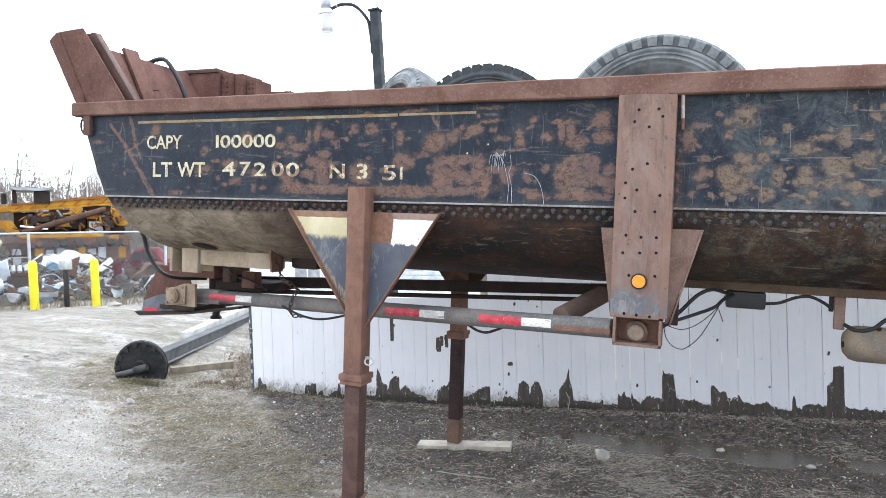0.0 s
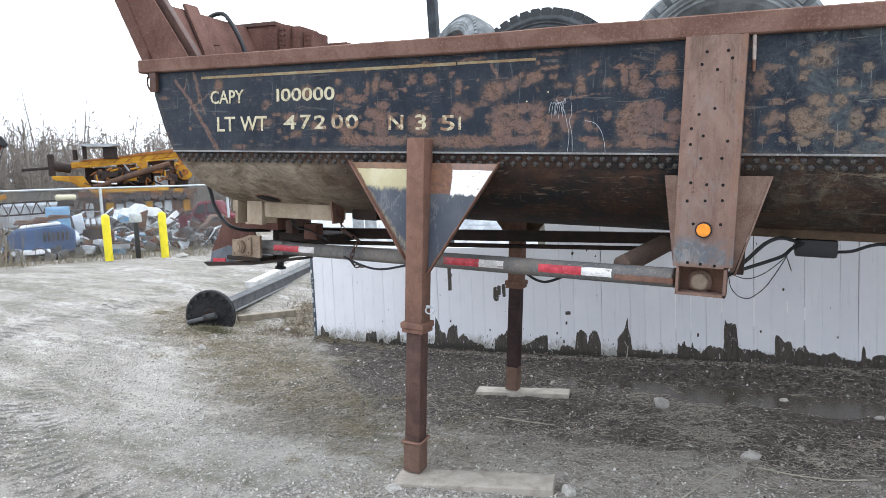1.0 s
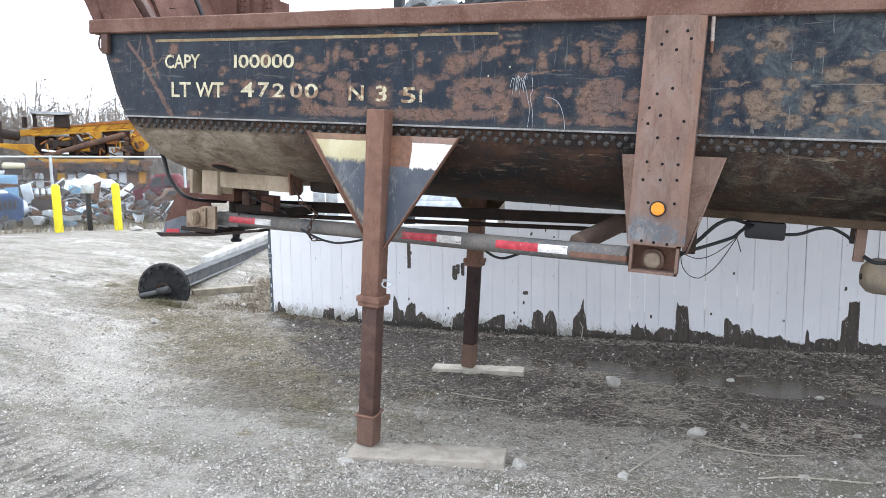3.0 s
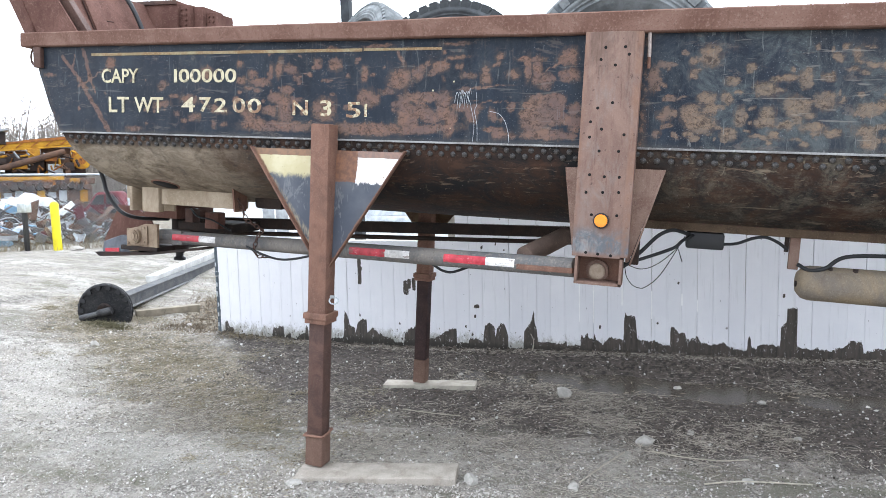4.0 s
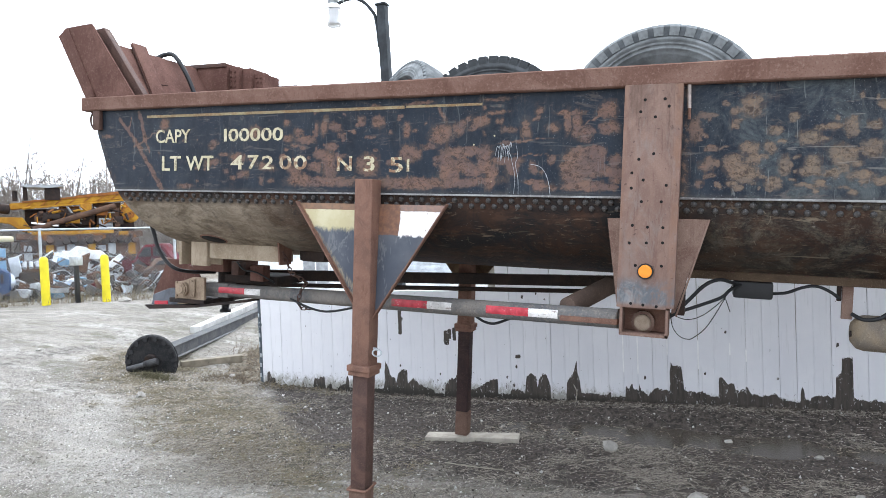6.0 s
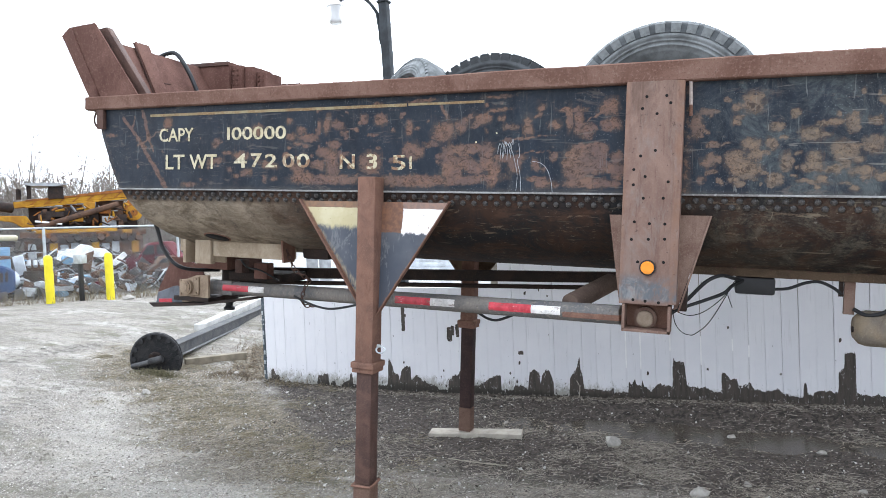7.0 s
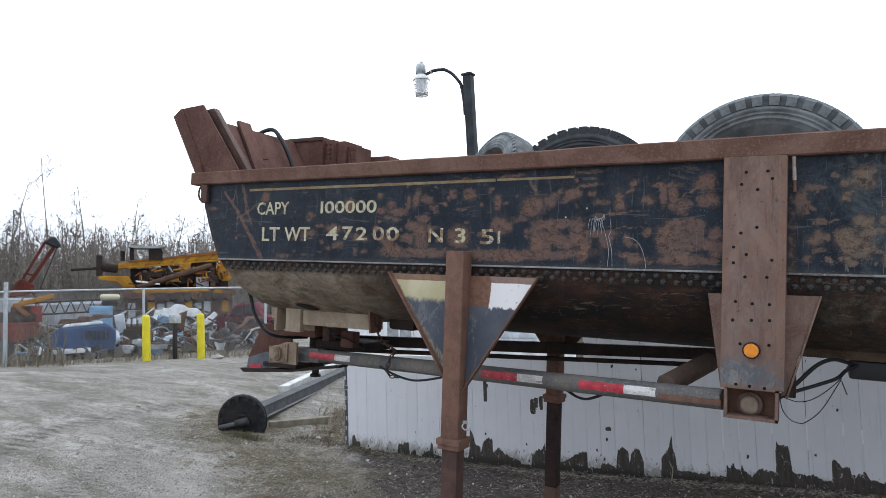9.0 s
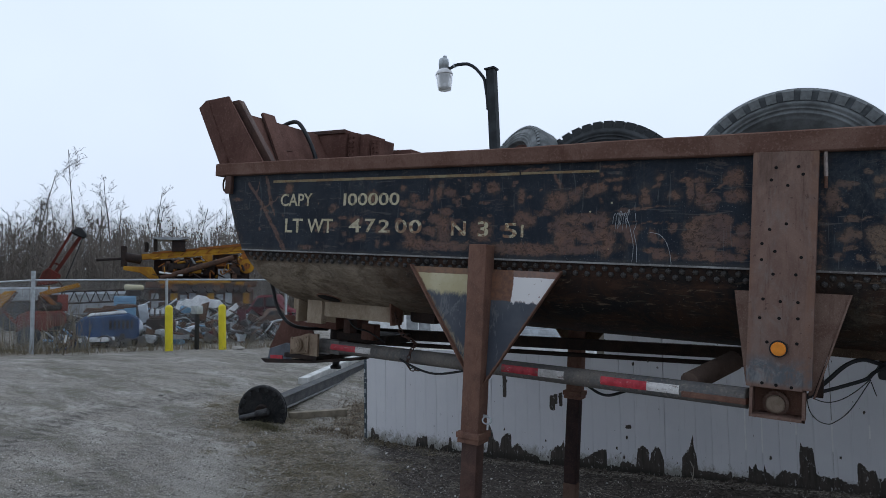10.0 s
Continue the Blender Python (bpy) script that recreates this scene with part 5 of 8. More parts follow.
part("tube_box", beam(TA, front, 0.10, 0.128, 0.012), M_TUBE, trailer, "squared front end of the draw tube")


def tape(x0, x1, material, colour):
    d = (TB - TA).normalized()
    p0, p1 = TA + (TB - TA) * ((x0 - TA.x) / (TB.x - TA.x)), TA + (TB - TA) * ((x1 - TA.x) / (TB.x - TA.x))
    q = d.to_track_quat("Z", "Y").to_matrix().to_4x4()
    m = Matrix.Translation(p0) @ q
    # the strip faces the open side of the trailer
    f = (m.to_3x3().inverted() @ Vector((0.12, -1, 0.12)))
    a = math.atan2(f.y, f.x)
    bm = lathe([(0.0605, 0), (0.0605, (p1 - p0).length)], 8, None, m, a - 0.44, 0.88)
    bmesh.ops.recalc_face_normals(bm, faces=bm.faces)
    ob = part("reflective_tape", bm, material, tube, colour)
    s = ob.modifiers.new("thickness", "SOLIDIFY")
    s.thickness = 0.0012


for x0, xm, x1 in ((-2.10, -1.755, -1.555), (-0.148, 0.161, 0.362), (0.63, 0.933, 1.13)):
    tape(x0, xm, M_REDTAPE, "scuffed red reflective tape")
    tape(xm, x1, M_WHITETAPE, "white reflective tape")
part("tube_sleeve", beam(TA + (TB - TA) * 0.91 + Vector((0, -0.045, -0.012)), TB + Vector((0, -0.045, -0.012)), 0.05, 0.032, 0.004), M_LEG, trailer, "rusty angle bar welded along the tube")
far_tube = part("draw_tube", rod((-2.30, 4.98, 1.27), (1.6, 5.87, 1.365), 0.02, seg=14), M_DARK, trailer, "dark far draw tube")
part("cross_beam", beam((-2.2, 5.02, 1.364), (1.55, 5.9, 1.454), 0.06, 0.098), M_DARK, trailer)
part("brace_tube", rod((1.16, 3.95, 1.43), (1.34, 4.40, 1.535), 0.062, seg=18), M_TUBEB, trailer, "diagonal brace tube")
M_KEEL = rusty("keel_mud", (0.075, 0.052, 0.037), (0.115, 0.08, 0.054), (0.21, 0.16, 0.11), 6)
part("keel", box((1.75, 4.25, 1.632), (XEND, 4.37, 1.74), 0.008), M_KEEL, trailer, "riveted keel angle under the tub")
for i in range(24):
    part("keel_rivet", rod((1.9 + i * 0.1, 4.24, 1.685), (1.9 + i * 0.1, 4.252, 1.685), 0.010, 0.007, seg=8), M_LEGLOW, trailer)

# chalk scribble and two bright punctures in the side plate
M_CHALK = plain("white_chalk", (0.45, 0.48, 0.51), 0.8, 0, 0.3, 30)
random.seed(8)
for k in range(8):
    x0 = 0.725 + 0.012 * k + random.uniform(-0.005, 0.005)
    part("chalk_stroke", hose([(x0, YN - 0.016, 2.33 + random.uniform(-0.02, 0.02)), (x0 + 0.004, YN - 0.016, 2.38), (x0 + 0.012, YN - 0.016, 2.425 + random.uniform(-0.02, 0.01)), (x0 + 0.02, YN - 0.016, 2.40)], 0.0013, 5, 4), M_CHALK, trailer)
part("chalk_stroke", hose([(0.79, YN - 0.016, 2.40), (0.815, YN - 0.016, 2.36), (0.83, YN - 0.016, 2.31), (0.85, YN - 0.016, 2.22), (0.845, YN - 0.016, 2.12)], 0.0013, 5), M_CHALK, trailer)
part("chalk_stroke", hose([(0.855, YN - 0.016, 2.41), (0.862, YN - 0.016, 2.34), (0.85, YN - 0.016, 2.30), (0.868, YN - 0.016, 2.22), (0.874, YN - 0.016, 2.12)], 0.0012, 5), M_CHALK, trailer)
part("chalk_stroke", hose([(0.943, YN - 0.016, 2.30), (1.0, YN - 0.016, 2.285), (1.037, YN - 0.016, 2.244), (1.06, YN - 0.016, 2.18), (1.07, YN - 0.016, 2.115)], 0.0013, 5), M_CHALK, trailer)
for px, pz in ((0.713, 2.473), (0.70, 2.195), (0.58, 2.42)):
    part("puncture", rod((px, YN - 0.0175, pz), (px, YN - 0.012, pz), 0.0055, seg=8), M_LETTER, trailer, "bright nick in the plate")

# nose guard: leaning corner posts, headboard between them
def guard_post(y, sgn):
    """A bent plate post, leaning forward."""
    bm = bmesh.new()
    outline = [(-2.60, 2.832), (-2.20, 2.832), (-2.652, 3.417), (-2.93, 3.402)]
    f = [bm.verts.new((x, y, z)) for x, z in outline]
    strip = [bm.verts.new((-2.745, y + 0.03 * sgn, 2.832)), bm.verts.new((-3.065, y + 0.04 * sgn, 3.355))]
    bm.faces.new(f)
    bm.faces.new((f[0], f[3], strip[1], strip[0]))
    g = bmesh.ops.extrude_face_region(bm, geom=list(bm.faces))["geom"]
    for v in g:
        if isinstance(v, bmesh.types.BMVert):
            v.co.y += 0.014 * sgn
    bmesh.ops.recalc_face_normals(bm, faces=bm.faces)
    return bm


post = part("guard_post", guard_post(3.74, 1), M_GUARD, trailer, "rust-brown leaning corner plate of the headboard")
part("guard_post", guard_post(5.96, -1), M_GUARD, trailer)
# the dark tone of web and added plate paints the shade of the slot
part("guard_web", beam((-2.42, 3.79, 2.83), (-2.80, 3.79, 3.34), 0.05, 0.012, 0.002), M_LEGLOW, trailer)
part("guard_shade_plate", slab([(-2.62, 2.833), (-2.155, 2.833), (-2.587, 3.396), (-2.673, 3.388), (-2.95, 3.33)], 1, 3.80, 3.86, 0.003), M_LEGLOW, trailer, "inner plate added behind the corner post, coloured dark for the slot's shade")
part("weld_bead", hose([(-2.60, 3.737, 2.835), (-2.75, 3.737, 3.11), (-2.90, 3.737, 3.39)], 0.006, 5, 4), M_GUARD, trailer)


def headboard():
    bm = bmesh.new()
    rows = []
    for y in (3.90, 4.3, 4.85, 5.4, 5.82):
        rows.append([bm.verts.new((-2.40 - (z - 2.826) * 0.56 + 0.012 * nz(y, z, 1, 3), y, z)) for z in (2.74, 2.9, 3.05, 3.2, 3.31)])
    for A, B in zip(rows, rows[1:]):
        for j in range(4):
            bm.faces.new((A[j], B[j], B[j + 1], A[j + 1]))
    bmesh.ops.recalc_face_normals(bm, faces=bm.faces)
    return bm


hb = part("headboard", headboard(), M_GUARD, trailer, "rust-brown sloping headboard sheet")
s = hb.modifiers.new("thickness", "SOLIDIFY")
s.thickness = 0.01
part("rib", beam((-2.375, 4.22, 2.80), (-2.665, 4.22, 3.362), 0.15, 0.03, 0.003), M_GUARD, trailer)
M_WELD = rusty("weld_black", (0.045, 0.026, 0.022), (0.07, 0.04, 0.032), (0.10, 0.06, 0.05), 8)
part("weld_bead", hose([(-2.39, 4.135, 2.82), (-2.53, 4.135, 3.1), (-2.66, 4.135, 3.35)], 0.006, 5, 4), M_WELD, trailer)
for pts in ([(-2.505, 4.16, 3.02), (-2.475, 4.36, 3.04)], [(-2.455, 4.60, 2.96), (-2.455, 4.52, 2.96), (-2.39, 4.53, 2.85)], [(-2.455, 4.52, 2.96), (-2.455, 4.72, 2.975)]):
    part("weld_bead", hose(pts, 0.005, 5, 4), M_WELD, trailer)
part("hose", hose([(-2.80, 4.55, 3.33), (-2.745, 4.6, 3.375), (-2.66, 4.62, 3.372), (-2.563, 4.62, 3.271), (-2.477, 4.62, 3.14), (-2.41, 4.62, 3.0), (-2.36, 4.62, 2.83)], 0.02), M_CABLE, trailer, "black rubber hose")
block = part("corner_box", box((-2.80, 4.92, 2.8), (-2.306, 5.3, 3.345), 0.012), M_GUARD, trailer, "boxed inner stay of the headboard")
part("box_flange", box((-2.80, 4.905, 3.31), (-2.31, 4.919, 3.347), 0.004), M_LEGLOW, block)
for x0, x1, y0, top in ((-2.303, -2.19, 4.95, 3.315), (-2.187, -2.085, 4.99, 3.305), (-2.082, -1.975, 5.03, 3.258)):
    part("box_step", box((x0, y0, 2.8), (x1, 5.28, top), 0.014), M_GUARD, block)
for x0, y0, top in ((-2.28, 4.947, 3.27), (-2.05, 5.027, 3.22)):
    for k in range(10):
        part("rivet", rod((x0 + 0.045 * (k % 2), y0 - 0.008, top - 0.045 * (k // 2)), (x0 + 0.045 * (k % 2), y0 + 0.004, top - 0.045 * (k // 2)), 0.009, 0.012, seg=8), M_GUARD, block)
part("back_ledge", box((-2.34, 5.35, 2.8), (-2.11, 5.55, 3.225), 0.03), M_GUARD, trailer)
part("back_ledge", box((-2.108, 5.36, 2.8), (-1.82, 5.56, 3.205), 0.01), M_GUARD, trailer)

# bolster, hitch and turntable under the bow
part("bolster", box((-1.86, 4.20, 1.575), (-1.13, 4.33, 1.70), 0.008), M_TAN, trailer, "dust-covered bolster plate")
part("bolster_post", box((-2.16, 4.18, 1.51), (-2.13, 4.40, 1.76), 0.004), M_TAN, trailer)
part("bolster_post", box((-2.03, 4.18, 1.51), (-1.87, 4.24, 1.73), 0.004), M_TAN, trailer)
part("bolster_post", box((-2.30, 4.30, 1.60), (-2.17, 4.42, 1.75), 0.004), M_TAN, trailer)
part("bolster_back", box((-2.13, 4.36, 1.51), (-1.87, 4.38, 1.74), 0.004), M_TAN, trailer)
PHI_D = 0.80
dp, dn = tub_point(0, PHI_D), (tub_point(0, PHI_D + 0.02) - tub_point(0, PHI_D - 0.02)).normalized()
drain = Matrix.Translation((-1.72, dp.y, dp.z)) @ Matrix((Vector((1, 0, 0)), dn, Vector((1, 0, 0)).cross(dn))).transposed().to_4x4()
# flat near-black disc; the shade inside the drain is its colour
part("drain_hole", lathe([(0.0, -0.004), (1.0, -0.004), (1.0, 0.004), (0.0, 0.004)], 28, None, drain @ Matrix.Diagonal((0.10, 0.075, 1, 1))), M_HOLE, trailer, "dark oval drain hole")
part("drain_rim", lathe([(0.98, -0.006), (1.10, -0.004), (1.10, 0.004), (0.98, 0.006)], 28, None, drain @ Matrix.Diagonal((0.10, 0.075, 1, 1))), M_LEG, trailer)
part("hanger_plate", slab([(4.13, 1.56), (4.27, 1.56), (4.29, 1.72), (4.10, 1.785)], 0, -1.125, -1.11), M_LEG, trailer)
# dark block standing in for the shadow behind the hanger plate
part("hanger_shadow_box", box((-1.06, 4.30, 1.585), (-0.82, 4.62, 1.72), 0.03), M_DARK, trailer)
M_HITCH = rusty("hitch_rust", (0.38, 0.295, 0.215), (0.27, 0.20, 0.145), (0.46, 0.375, 0.285), 7)
hitch = part("hitch_frame", box((-2.62, 4.55, 1.12), (-2.22, 5.15, 1.16), 0.006), M_DARK, trailer, "dark hitch frame with side plates")
part("side_plate", slab([(-2.53, 1.105), (-2.225, 1.14), (-2.225, 1.366), (-2.36, 1.36), (-2.53, 1.30)], 1, 4.56, 4.585), M_HITCH, hitch)
part("bearing_flange", slab([(-2.545, 1.155), (-2.32, 1.18), (-2.32, 1.348), (-2.545, 1.31)], 1, 4.542, 4.558, 0.004), M_HITCH, hitch)
part("bearing_cap", rod((-2.445, 4.50, 1.252), (-2.445, 4.56, 1.252), 0.068, seg=24, bevel=0.012), M_HITCH, hitch)
part("bearing_rim", rod((-2.445, 4.488, 1.252), (-2.445, 4.515, 1.252), 0.046, seg=20, bevel=0.008), M_HITCH, hitch)
for dx, dz in ((-0.08, -0.075), (0.09, -0.06), (-0.08, 0.045), (0.09, 0.065)):
    part("bolt", rod((-2.44 + dx, 4.53, 1.262 + dz), (-2.44 + dx, 4.546, 1.262 + dz), 0.011, seg=6), M_HITCH, hitch)
M_WEDGE = plain("grey_blue_steel", (0.11, 0.12, 0.14), 0.6, 0, 0.3, 9)
part("nose_wedge", slab([(-2.86, 1.07), (-2.54, 1.09), (-2.54, 1.22), (-2.634, 1.245), (-2.84, 1.172)], 1, 4.58, 4.62, 0.003), M_WEDGE, hitch, "grey-blue wedge plate")
part("bottom_lip", slab([(-2.90, 1.075), (-2.84, 1.04), (-2.28, 1.095), (-1.72, 1.185), (-1.72, 1.205), (-2.28, 1.115)], 1, 4.53, 4.68), M_DARK, hitch)
part("reflector", slab([(-2.817, 1.063), (-2.662, 1.075), (-2.662, 1.125), (-2.817, 1.113)], 1, 4.572, 4.579), M_REDTAPE, hitch, "red reflector strip")
part("curved_guard", slab([(-2.955, 1.12), (-2.953, 1.17), (-2.86, 1.34), (-2.78, 1.50), (-2.66, 1.50), (-2.445, 1.424), (-2.40, 1.34), (-2.40, 1.14)], 1, 4.70, 4.72), M_GUARD, hitch)
part("turntable_post", rod((-2.22, 4.85, 1.12), (-2.22, 4.85, 1.56), 0.075, seg=20), M_DARK, trailer)
part("king_pin", lathe([(0.0, 1.02), (0.052, 1.022), (0.052, 1.045), (0.034, 1.055), (0.034, 1.085), (0.05, 1.095), (0.05, 1.14), (0.0, 1.14)], 18, None, Matrix.Translation((-2.23, 4.85, 0))), M_BLACKP, trailer)
part("pivot_block", box((-2.12, 4.70, 1.32), (-1.55, 5.1, 1.40), 0.01), M_DARK, trailer)
part("pivot_lug", box((-1.98, 4.62, 1.40), (-1.90, 4.72, 1.52), 0.008), M_LEGLOW, trailer)
part("pivot_lug", box((-1.76, 4.60, 1.36), (-1.62, 4.70, 1.50), 0.01), M_GUARD, trailer)
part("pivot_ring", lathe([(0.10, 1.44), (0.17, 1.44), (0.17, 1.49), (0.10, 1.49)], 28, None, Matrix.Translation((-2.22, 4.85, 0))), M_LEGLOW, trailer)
part("grease_line", hose([(-1.9, 4.6, 1.52), (-1.8, 4.57, 1.46), (-1.66, 4.57, 1.44), (-1.5, 4.6, 1.36)], 0.008, 6), M_CABLE, trailer)
part("pivot_block", box((-2.4, 4.6, 1.42), (-2.05, 5.1, 1.56), 0.01), M_GUARD, trailer)
part("air_hose", hose([(-2.55, 4.25, 1.86), (-2.54, 4.29, 1.75), (-2.513, 4.3, 1.64), (-2.43, 4.31, 1.522), (-2.333, 4.33, 1.454), (-2.285, 4.47, 1.42), (-2.27, 4.75, 1.40)], 0.0165), M_CABLE, trailer, "black air hose")
part("air_hose", hose([(-1.13, 4.3, 1.282), (-0.996, 4.3, 1.235), (-0.855, 4.3, 1.206), (-0.727, 4.3, 1.213), (-0.539, 4.3, 1.259), (-0.42, 4.3, 1.30)], 0.009), M_CABLE, trailer)
part("air_hose", hose([(0.46, 4.08, 1.33), (0.518, 4.08, 1.299), (0.579, 4.08, 1.27), (0.647, 4.08, 1.265), (0.743, 4.08, 1.303), (0.80, 4.08, 1.33)], 0.009), M_CABLE, trailer)


def chain_links(points, r=0.006, size=0.03):
    bm = bmesh.new()
    for i, (a, b) in enumerate(zip(points, points[1:])):
        a, b = Vector(a), Vector(b)
        n = max(1, round((b - a).length / (size * 1.3)))
        q = (b - a).to_track_quat("X", "Z").to_matrix().to_4x4()
        for k in range(n):
            p = a + (b - a) * ((k + 0.5) / n)
            m = Matrix.Translation(p) @ q @ Matrix.Rotation(radians(90 * ((k + i) % 2) + 25), 4, "X") @ Matrix.Diagonal((1.0, 0.62, 1, 1))
            lathe([(size * 0.8 + r * math.cos(j * math.tau / 6), r * math.sin(j * math.tau / 6)) for j in range(7)], 10, bm, m)
    return bm


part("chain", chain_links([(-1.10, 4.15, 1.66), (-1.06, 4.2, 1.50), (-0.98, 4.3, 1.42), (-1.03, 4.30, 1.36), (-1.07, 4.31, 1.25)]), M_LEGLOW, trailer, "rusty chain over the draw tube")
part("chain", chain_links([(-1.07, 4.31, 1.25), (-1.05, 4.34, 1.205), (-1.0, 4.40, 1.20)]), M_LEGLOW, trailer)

# air tank, valve box and cables under the tub
M_TANK = rusty("tank_dusty", (0.26, 0.205, 0.14), (0.18, 0.155, 0.13), (0.33, 0.275, 0.205), 5)
TAX = Matrix.Translation((2.775, 4.28, 1.368)) @ Matrix.Rotation(radians(90), 4, "Y") @ Matrix.Rotation(radians(-1.5), 4, "X")
tank = part("air_tank", lathe([(0.0, -0.035), (0.06, -0.03), (0.094, 0.0), (0.104, 0.035), (0.105, 0.9), (0.09, 0.95), (0.0, 0.97)], 28, None, TAX), M_TANK, trailer, "dusty tan cylindrical air tank")
part("drain_plug", rod((2.76, 4.26, 1.36), (2.735, 4.26, 1.36), 0.018, seg=10), M_DARK, tank)
for dx in (0.17, 0.30):
    part("fitting", rod((2.74 + dx, 4.24, 1.44), (2.74 + dx, 4.24, 1.475), 0.014, seg=8), M_DARK, tank)
part("tank_bracket", box((2.692, 4.28, 1.44), (2.748, 4.31, 1.631), 0.004), M_POST, trailer)
part("tank_bracket", box((2.668, 4.30, 1.54), (2.691, 4.33, 1.631), 0.004), M_DARK, trailer)
part("valve_box", box((2.106, 4.28, 1.522), (2.33, 4.40, 1.628), 0.018), M_BLACKP, trailer, "black plastic valve box")
part("cable", hose([(1.74, 4.0, 1.41), (1.79, 4.05, 1.44), (1.853, 4.08, 1.503), (1.944, 4.1, 1.603), (2.021, 4.15, 1.638), (2.09, 4.22, 1.622), (2.14, 4.3, 1.60)], 0.0115), M_CABLE, trailer)
part("cable", hose([(1.74, 4.0, 1.395), (1.80, 4.08, 1.43), (1.933, 4.15, 1.481), (2.042, 4.18, 1.53), (2.09, 4.22, 1.575), (2.16, 4.3, 1.61)], 0.0105), M_CABLE, trailer)
part("cable", hose([(2.32, 4.3, 1.56), (2.40, 4.28, 1.573), (2.488, 4.27, 1.612), (2.561, 4.27, 1.622), (2.636, 4.28, 1.59), (2.68, 4.29, 1.555)], 0.0095), M_CABLE, trailer)
part("cable", hose([(2.74, 4.26, 1.475), (2.80, 4.22, 1.45), (2.88, 4.22, 1.47), (2.98, 4.24, 1.54), (3.2, 4.26, 1.56), (3.5, 4.3, 1.56)], 0.012), M_CABLE, trailer)
part("wire", hose([(1.76, 4.03, 1.425), (1.858, 4.05, 1.397), (1.952, 4.08, 1.433), (2.056, 4.15, 1.528), (2.10, 4.25, 1.60)], 0.0026, 6), M_CABLE, trailer)
part("wire", hose([(1.765, 4.03, 1.40), (1.78, 4.04, 1.34), (1.815, 4.05, 1.295), (1.855, 4.05, 1.28), (1.894, 4.05, 1.29), (1.97, 4.06, 1.367), (2.064, 4.1, 1.54)], 0.0026, 6), M_CABLE, trailer)
part("wire", hose([(2.064, 4.08, 1.53), (2.075, 4.07, 1.50), (2.09, 4.06, 1.46)], 0.0026, 6), M_CABLE, trailer)

# bearing timbers under the legs
M_PADC = rusty("weathered_timber_grey", (0.36, 0.325, 0.28), (0.26, 0.232, 0.196), (0.46, 0.42, 0.365), 6, 0.95)
tagged(link("footing_beam", beam((-2.205, 3.574, -0.1175), (-1.17, 3.80, -0.097), 0.25, 0.12, 0.012), M_PADC), "weathered grey timber footing under the landing leg", "timber")
tagged(link("footing_plank", beam((-2.46, 5.575, -0.098), (-1.60, 5.735, -0.092), 0.18, 0.075, 0.008), M_TIMBER), "pale weathered plank under the far landing leg", "timber")


